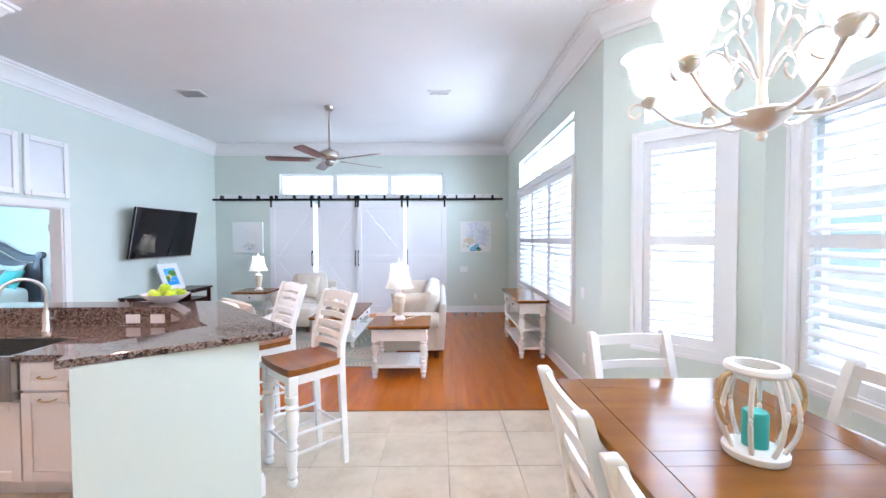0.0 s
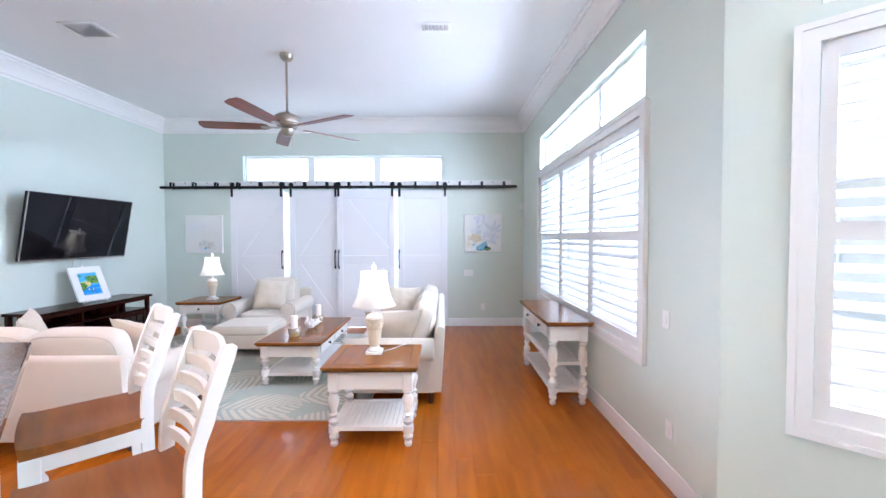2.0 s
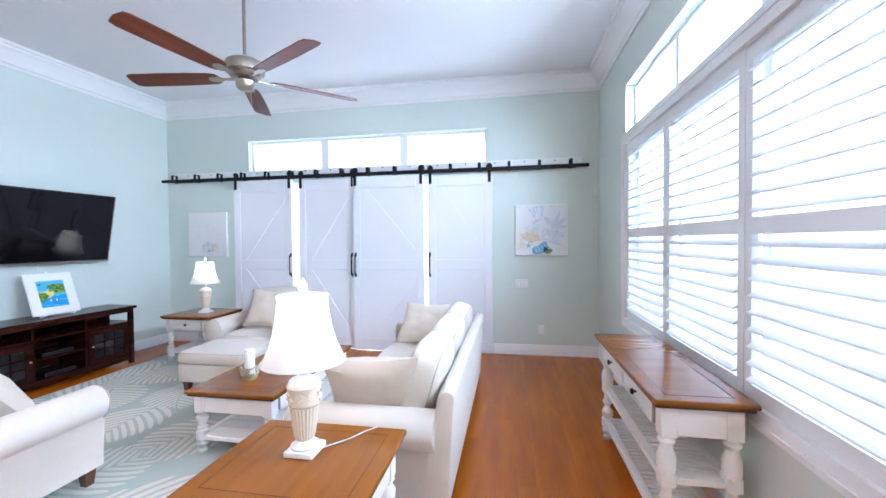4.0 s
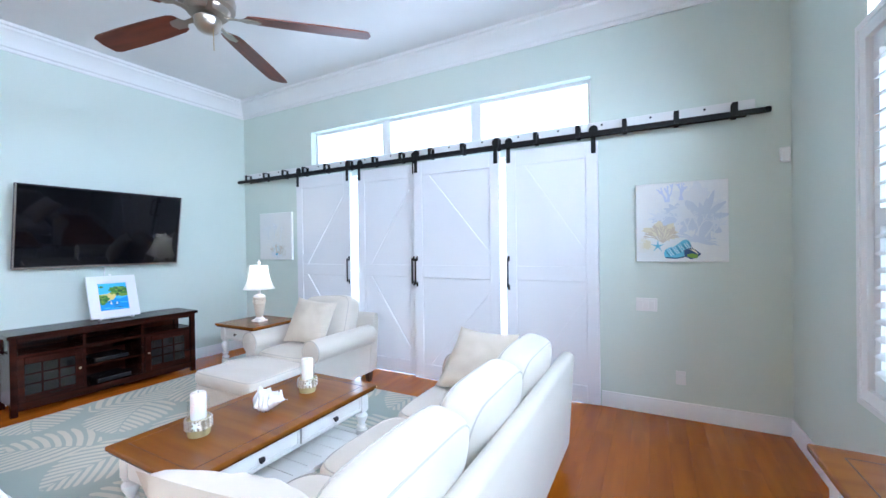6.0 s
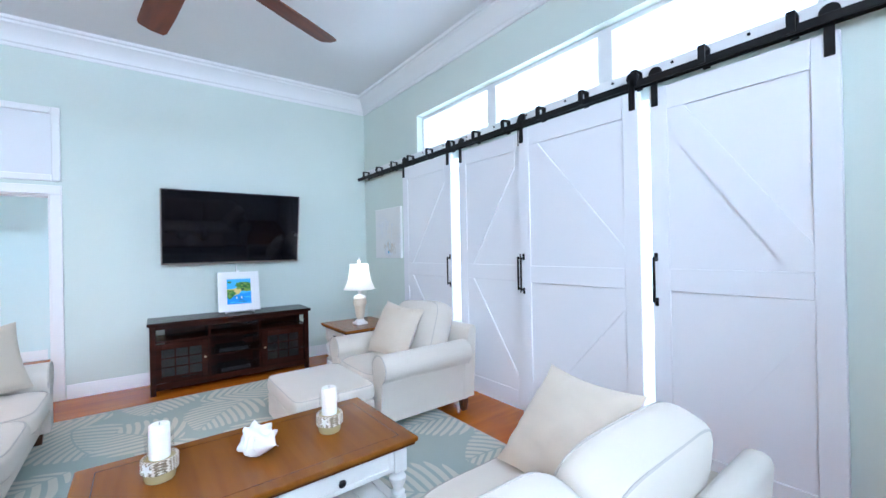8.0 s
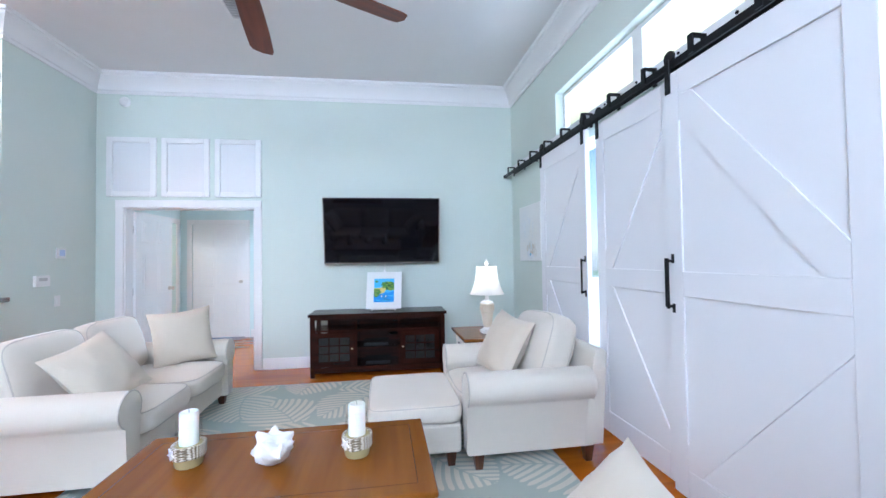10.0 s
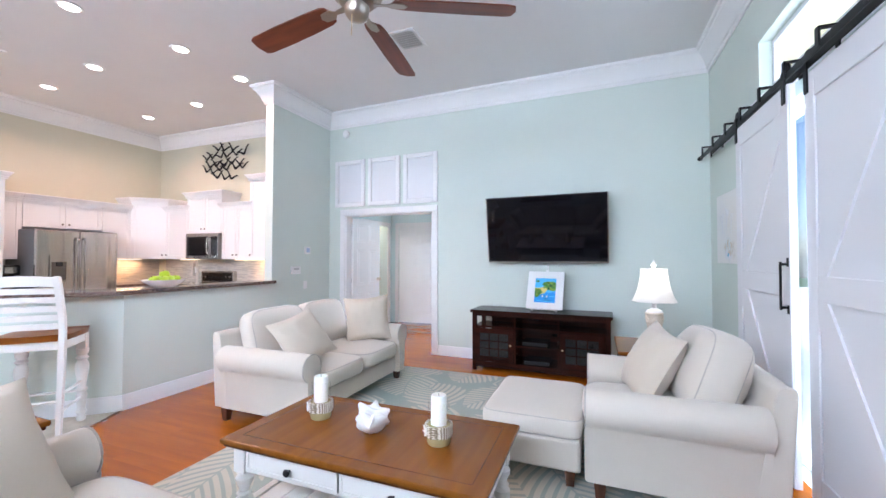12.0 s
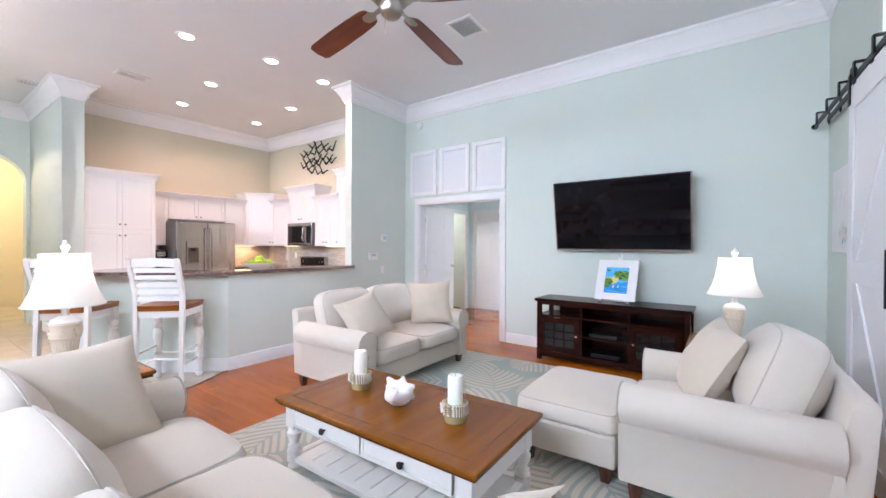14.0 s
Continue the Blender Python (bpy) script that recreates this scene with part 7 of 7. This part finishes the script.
part("carcass", box(-3.222, -2.418, 2.70, 3.46, 0.1, 0.63), M_WHITE, u)
part("plinth", box(-3.222, -2.418, 2.76, 3.46, 0, 0.1), M_WHITE, u)
shaker(-3.222, -2.82, 2.70, 0.12, 0.62, u, -1, "x", None)
shaker(-2.82, -2.418, 2.70, 0.12, 0.62, u, -1, "x", None)
tw = thing("towel_ring", "brass towel ring on the cabinet side", "towel ring", pose(-1.93, 2.50, 0.74, 0, 0, -40))
part("ring", tube([(0.075 * math.cos(2 * math.pi * k / 20), 0, 0.075 * math.sin(2 * math.pi * k / 20)) for k in range(20)], 0.007, 6, True), M_BRASS, tw)
part("post", tube([(0, 0.0, 0.075), (0, 0.06, 0.075)], 0.008, 6), M_BRASS, tw)
ep = cab("white angled end cabinet under the bar", "base_cabinet", "kitchen base cabinets")
part("carcass", prism([(-2.058, 2.70), (-1.70, 2.34), (-1.42, 2.80), (-2.058, 3.44)], 0.1, 0.878), M_WHITE, ep)

# fruit bowl
fb = thing("fruit_bowl", "white oval bowl on the bar", "bowl", pose(-2.22, 3.70, 1.0705))
bm = lathe([(0.07, 0.0), (0.09, 0.006), (0.15, 0.04), (0.195, 0.075), (0.20, 0.08), (0.19, 0.078), (0.14, 0.045), (0.06, 0.014)], 32)
bmesh.ops.scale(bm, verts=bm.verts, vec=(1, 0.8, 1))
part("bowl", bm, M_CERAMIC, fb, "", True)
for x, y, z, s in ((-0.10, 0.0, 0.075, 1), (-0.02, 0.05, 0.08, 1), (0.06, -0.02, 0.075, 1), (-0.04, -0.06, 0.075, 0.95), (0.12, 0.03, 0.082, 0.9), (0.0, 0.0, 0.125, 1.05), (-0.08, 0.06, 0.08, 0.9), (0.05, 0.07, 0.08, 0.9)):
    fruit = thing("green_apple", "bright green apple in the white bowl", "apple", pose(-2.22 + x, 3.70 + y, 1.0705 + z, 20 * x * 10, 15, 40 * x * 10), "fruit in the bowl")
    part("flesh", lathe([(0.006, -0.034 * s), (0.022 * s, -0.038 * s), (0.038 * s, -0.02 * s), (0.043 * s, 0.005 * s), (0.036 * s, 0.028 * s), (0.018 * s, 0.036 * s), (0.004, 0.028 * s)], 18), M_LIME, fruit, "", True)
    part("stalk", tube([(0, 0, 0.026 * s), (0.004, 0, 0.046 * s)], 0.002, 5), M_LEG, fruit)

# metal flock of birds over the cabinets
bd = thing("wall_sculpture", "black metal wall sculpture of many flying birds", "wall sculpture", pose(W, 1.52, 3.05))
rng = random.Random(5)
for row in range(5):
    for k in range(6 if row % 2 else 5):
        y = -0.47 + (k + (0 if row % 2 else 0.5)) * 0.18 + rng.uniform(-0.03, 0.03)
        z = -0.26 + row * 0.13 + rng.uniform(-0.03, 0.03)
        if abs(y) / 0.56 + abs(z) / 0.40 > 1.25:
            continue
        s = rng.uniform(0.85, 1.15)
        f = rng.choice((-1, 1))
        pts = [(-0.15, 0.07), (-0.10, 0.075), (-0.04, 0.03), (0.0, 0.0), (0.05, 0.05), (0.11, 0.10), (0.16, 0.10), (0.10, 0.065), (0.05, 0.0), (0.02, -0.035), (-0.02, -0.03), (-0.07, 0.02), (-0.11, 0.045)]
        bm = prism([(a * f * s, b * s) for a, b in pts], 0, 0.004)
        b = part("bird", bm, M_BLACK, bd)
        b.matrix_basis = Matrix.Translation((0.012 + 0.01 * (row % 2), y, z)) @ Matrix(((0, 0, 1, 0), (1, 0, 0, 0), (0, 1, 0, 0), (0, 0, 0, 1))) @ Matrix.Rotation(rng.uniform(-0.3, 0.3), 4, "Z")

# ---- bedroom ----
M_HEAD = mat("painted_headboard", (0.10, 0.12, 0.15), 0.25, 0.2, coat=0.4)
M_TEAL = fabric("teal_bedding", (0.10, 0.42, 0.42))
M_AQUA = fabric("aqua_bedding", (0.62, 0.76, 0.75))
M_GREYP = fabric("grey_pillow", (0.34, 0.33, 0.30))
bed = thing("bed", "made bed with a scrolled dark headboard and teal bedding", "bed", pose(-9.25, 8.615, 0))
pts = []
for k in range(25):
    u = -1 + k / 12
    pts.append((u * 1.02, 1.28 + 0.30 * math.cos(u * 1.9) ** 2 * (1 if abs(u) < 0.85 else 0.2)))
poly = [(-1.02, 0.1)] + [(1.02, 0.1)] + pts[::-1]
part("headboard", prism([(x, z) for x, z in poly], 0.0, 0.06, Matrix(((1, 0, 0, 0), (0, 0, -1, 0), (0, 1, 0, 0), (0, 0, 0, 1)))), M_HEAD, bed, "dark scrolled headboard")
part("headboard_rim", tube([(x, -0.045, z) for x, z in pts], 0.035, 8), M_HEAD, bed, "", True)
part("headboard_moulding", tube([(x * 0.9, -0.07, z - 0.13) for x, z in pts], 0.018, 6), M_STEEL, bed, "silver moulding", True)
for s in (-1, 1):
    part("post_scroll", lathe([(0.02, -0.06), (0.075, -0.05), (0.075, 0.05), (0.02, 0.06)], 18, Matrix.Translation((s * 1.02, -0.03, 1.30)) @ Matrix.Rotation(radians(90), 4, "X")), M_HEAD, bed, "", True)
c = part("mattress", cushion(1.95, 2.0, 0.5, 0.02, 0.15), M_AQUA, bed, "", True)
c.matrix_basis = pose(0, -1.1, 0.42)
c = part("blanket", cushion(2.02, 1.3, 0.46, 0.02, 0.15), M_TEAL, bed, "teal blanket", True)
c.matrix_basis = pose(0, -1.5, 0.47)
for x, y, z, mt_, s in ((-0.5, -0.22, 0.86, M_AQUA, 0.55), (0.5, -0.22, 0.86, M_AQUA, 0.55), (-0.25, -0.40, 0.82, M_GREYP, 0.46), (0.35, -0.42, 0.82, M_GREYP, 0.46), (0.72, -0.36, 0.82, M_TEAL, 0.42), (0.0, -0.55, 0.78, M_AQUA, 0.34)):
    ob = thing("bed_pillow", "plump pillow on the bed", "pillow", pose(-9.25 + x, 8.615 + y, z, -28, 0, 0), "bed pillows")
    part("cover", pillow(s, 0.2, seed=x), mt_, ob, "", True)
# unseen window frame, added round the bedroom lamp
structure(part("window_bedroom", boxes([(-11.09, -11.06, 5.4, 7.6, 0.8, 0.85), (-11.09, -11.06, 5.4, 7.6, 2.35, 2.4), (-11.09, -11.06, 5.4, 5.45, 0.85, 2.35), (-11.09, -11.06, 7.55, 7.6, 0.85, 2.35), (-11.09, -11.06, 6.47, 6.53, 0.85, 2.35)]), M_WHITE), "unseen white window frame added for the bedroom lamp", "window")

# unseen hall light, added to brighten what shows through the arch
hl = thing("ceiling_light", "unseen round ceiling light added to brighten the hall", "ceiling light", pose(-0.4, -3.2, 3.2))
part("dome", lathe([(0.14, -0.002), (0.13, -0.05), (0.08, -0.09), (0.01, -0.10)], 24), M_GLOW, hl, "glowing dome", True)
bulb("hall_fill_lamp", (-0.4, -3.2, 2.95), 110, (1, 0.78, 0.42), 0.08)
# bulb without a fixture, added to light the room past the vestibule
bulb("bath_fill_lamp", (-6.2, 2.8, 2.5), 34, (1, 0.86, 0.66), 0.08)

# ---- outdoors ----
nh = thing("neighbour_house", "neighbouring stucco house with a grey roof", "house", pose(0, 0, 0))
part("wall", box(8.5, 14, -2, 12, -0.2, 2.7), M_STUCCO, nh)
part("roof", prism([(8.0, 2.65), (14.5, 2.65), (11.2, 4.6)], -2.5, 12.5, Matrix(((1, 0, 0, 0), (0, 0, 1, 0), (0, 1, 0, 0), (0, 0, 0, 1)))), M_ROOF_HAZED, nh)
for y in (1.0, 4.5, 7.5, 10):
    wn = part("window", box(8.46, 8.5, y, y + 1.2, 0.9, 2.1), M_WHITE, nh)
    part("pane", box(8.45, 8.46, y + 0.06, y + 1.14, 0.96, 2.04), M_FAR_PANE, wn)

# ---- floor pieces: planks, then tiles ----
rng = random.Random(3)
pw, pl = 0.127, 1.22
plank_floor = structure(new("floor_wood"), "glossy red-brown wooden plank floor", "floor")
meshes = {}
def edge_y(x):
    """Where wood meets tile."""
    if x > -1.42: return 3.93
    if x > -1.87: return 3.93 - (-1.42 - x) / 0.45 * 0.23
    return 3.70 if x > -3.64 else 3.65
x = W - 0.18 + pw / 2
while x < R:
    y = edge_y(x) - rng.uniform(0.1, 1.1)
    while y < B:
        a, b = max(y, edge_y(x)), min(y + pl, B)
        if b - a > 0.03:
            w1 = min(pw, (R - x) + pw / 2)
            key = (round(b - a, 2), round(w1, 3))
            L = key[0]
            if key not in meshes:
                o = part("plank", box(-pw / 2 + 0.0004, -pw / 2 + w1 - 0.0004, -L / 2 + 0.0004, L / 2 - 0.0004, -0.011, 0), M_PLANK, plank_floor)
                meshes[key] = o.data
            else:
                o = part("plank", meshes[key], None, plank_floor)
            o.location = (x, (a + b) / 2, 0)
        y += pl
    x += pw
structure(part("floor_underlay", prism([(W - 0.15, 3.66), (-1.87, 3.70), (-1.42, 3.93), (R, 3.93), (R, B), (W, B)], -0.0122, -0.0112), M_ESPRESSO), "dark underlay beneath the planks", "floor")
tile_floor = structure(new("floor_tile"), "beige travertine-look tile floor with grout lines", "floor")
ts = 0.495
meshes = {}
for i in range(-8, 6):
    for j in range(-4, 9):
        x0, x1, y0, y1 = 0.24 + i * ts, 0.24 + (i + 1) * ts, 3.02 + (j - 6) * ts, 3.02 + (j - 5) * ts
        x0, x1 = max(x0, W), min(x1, 2.5)
        lim = 3.925 if x1 > -1.4 else 3.69
        y0, y1 = max(y0, -1.6), min(y1, lim)
        if x1 - x0 < 0.02 or y1 - y0 < 0.02 or (x0 < -1.42 and y1 < -0.2):
            continue
        y0 = max(y0, -0.2) if x1 < -1.42 else y0
        key = (round(x1 - x0, 3), round(y1 - y0, 3))
        if key not in meshes:
            o = part("tile", box(-key[0] / 2 + 0.002, key[0] / 2 - 0.002, -key[1] / 2 + 0.002, key[1] / 2 - 0.002, -0.0115, -0.0005, 0.0015, 1), M_TILE, tile_floor)
            meshes[key] = o.data
        else:
            o = part("tile", meshes[key], None, tile_floor)
        o.location = ((x0 + x1) / 2, (y0 + y1) / 2, 0)
structure(part("floor_hall", box(-2.6, 2.0, -4.55, -1.6, -0.011, -0.001), M_TILE), "beige tiled hall floor", "floor")
structure(part("trim_threshold", sweep([(R, 3.928), (-1.42, 3.928), (-1.865, 3.70)], [(-0.012, -0.002), (-0.012, 0.004), (0.012, 0.004), (0.012, -0.002)]), M_BROWN), "brown strip between tile and planks", "threshold")
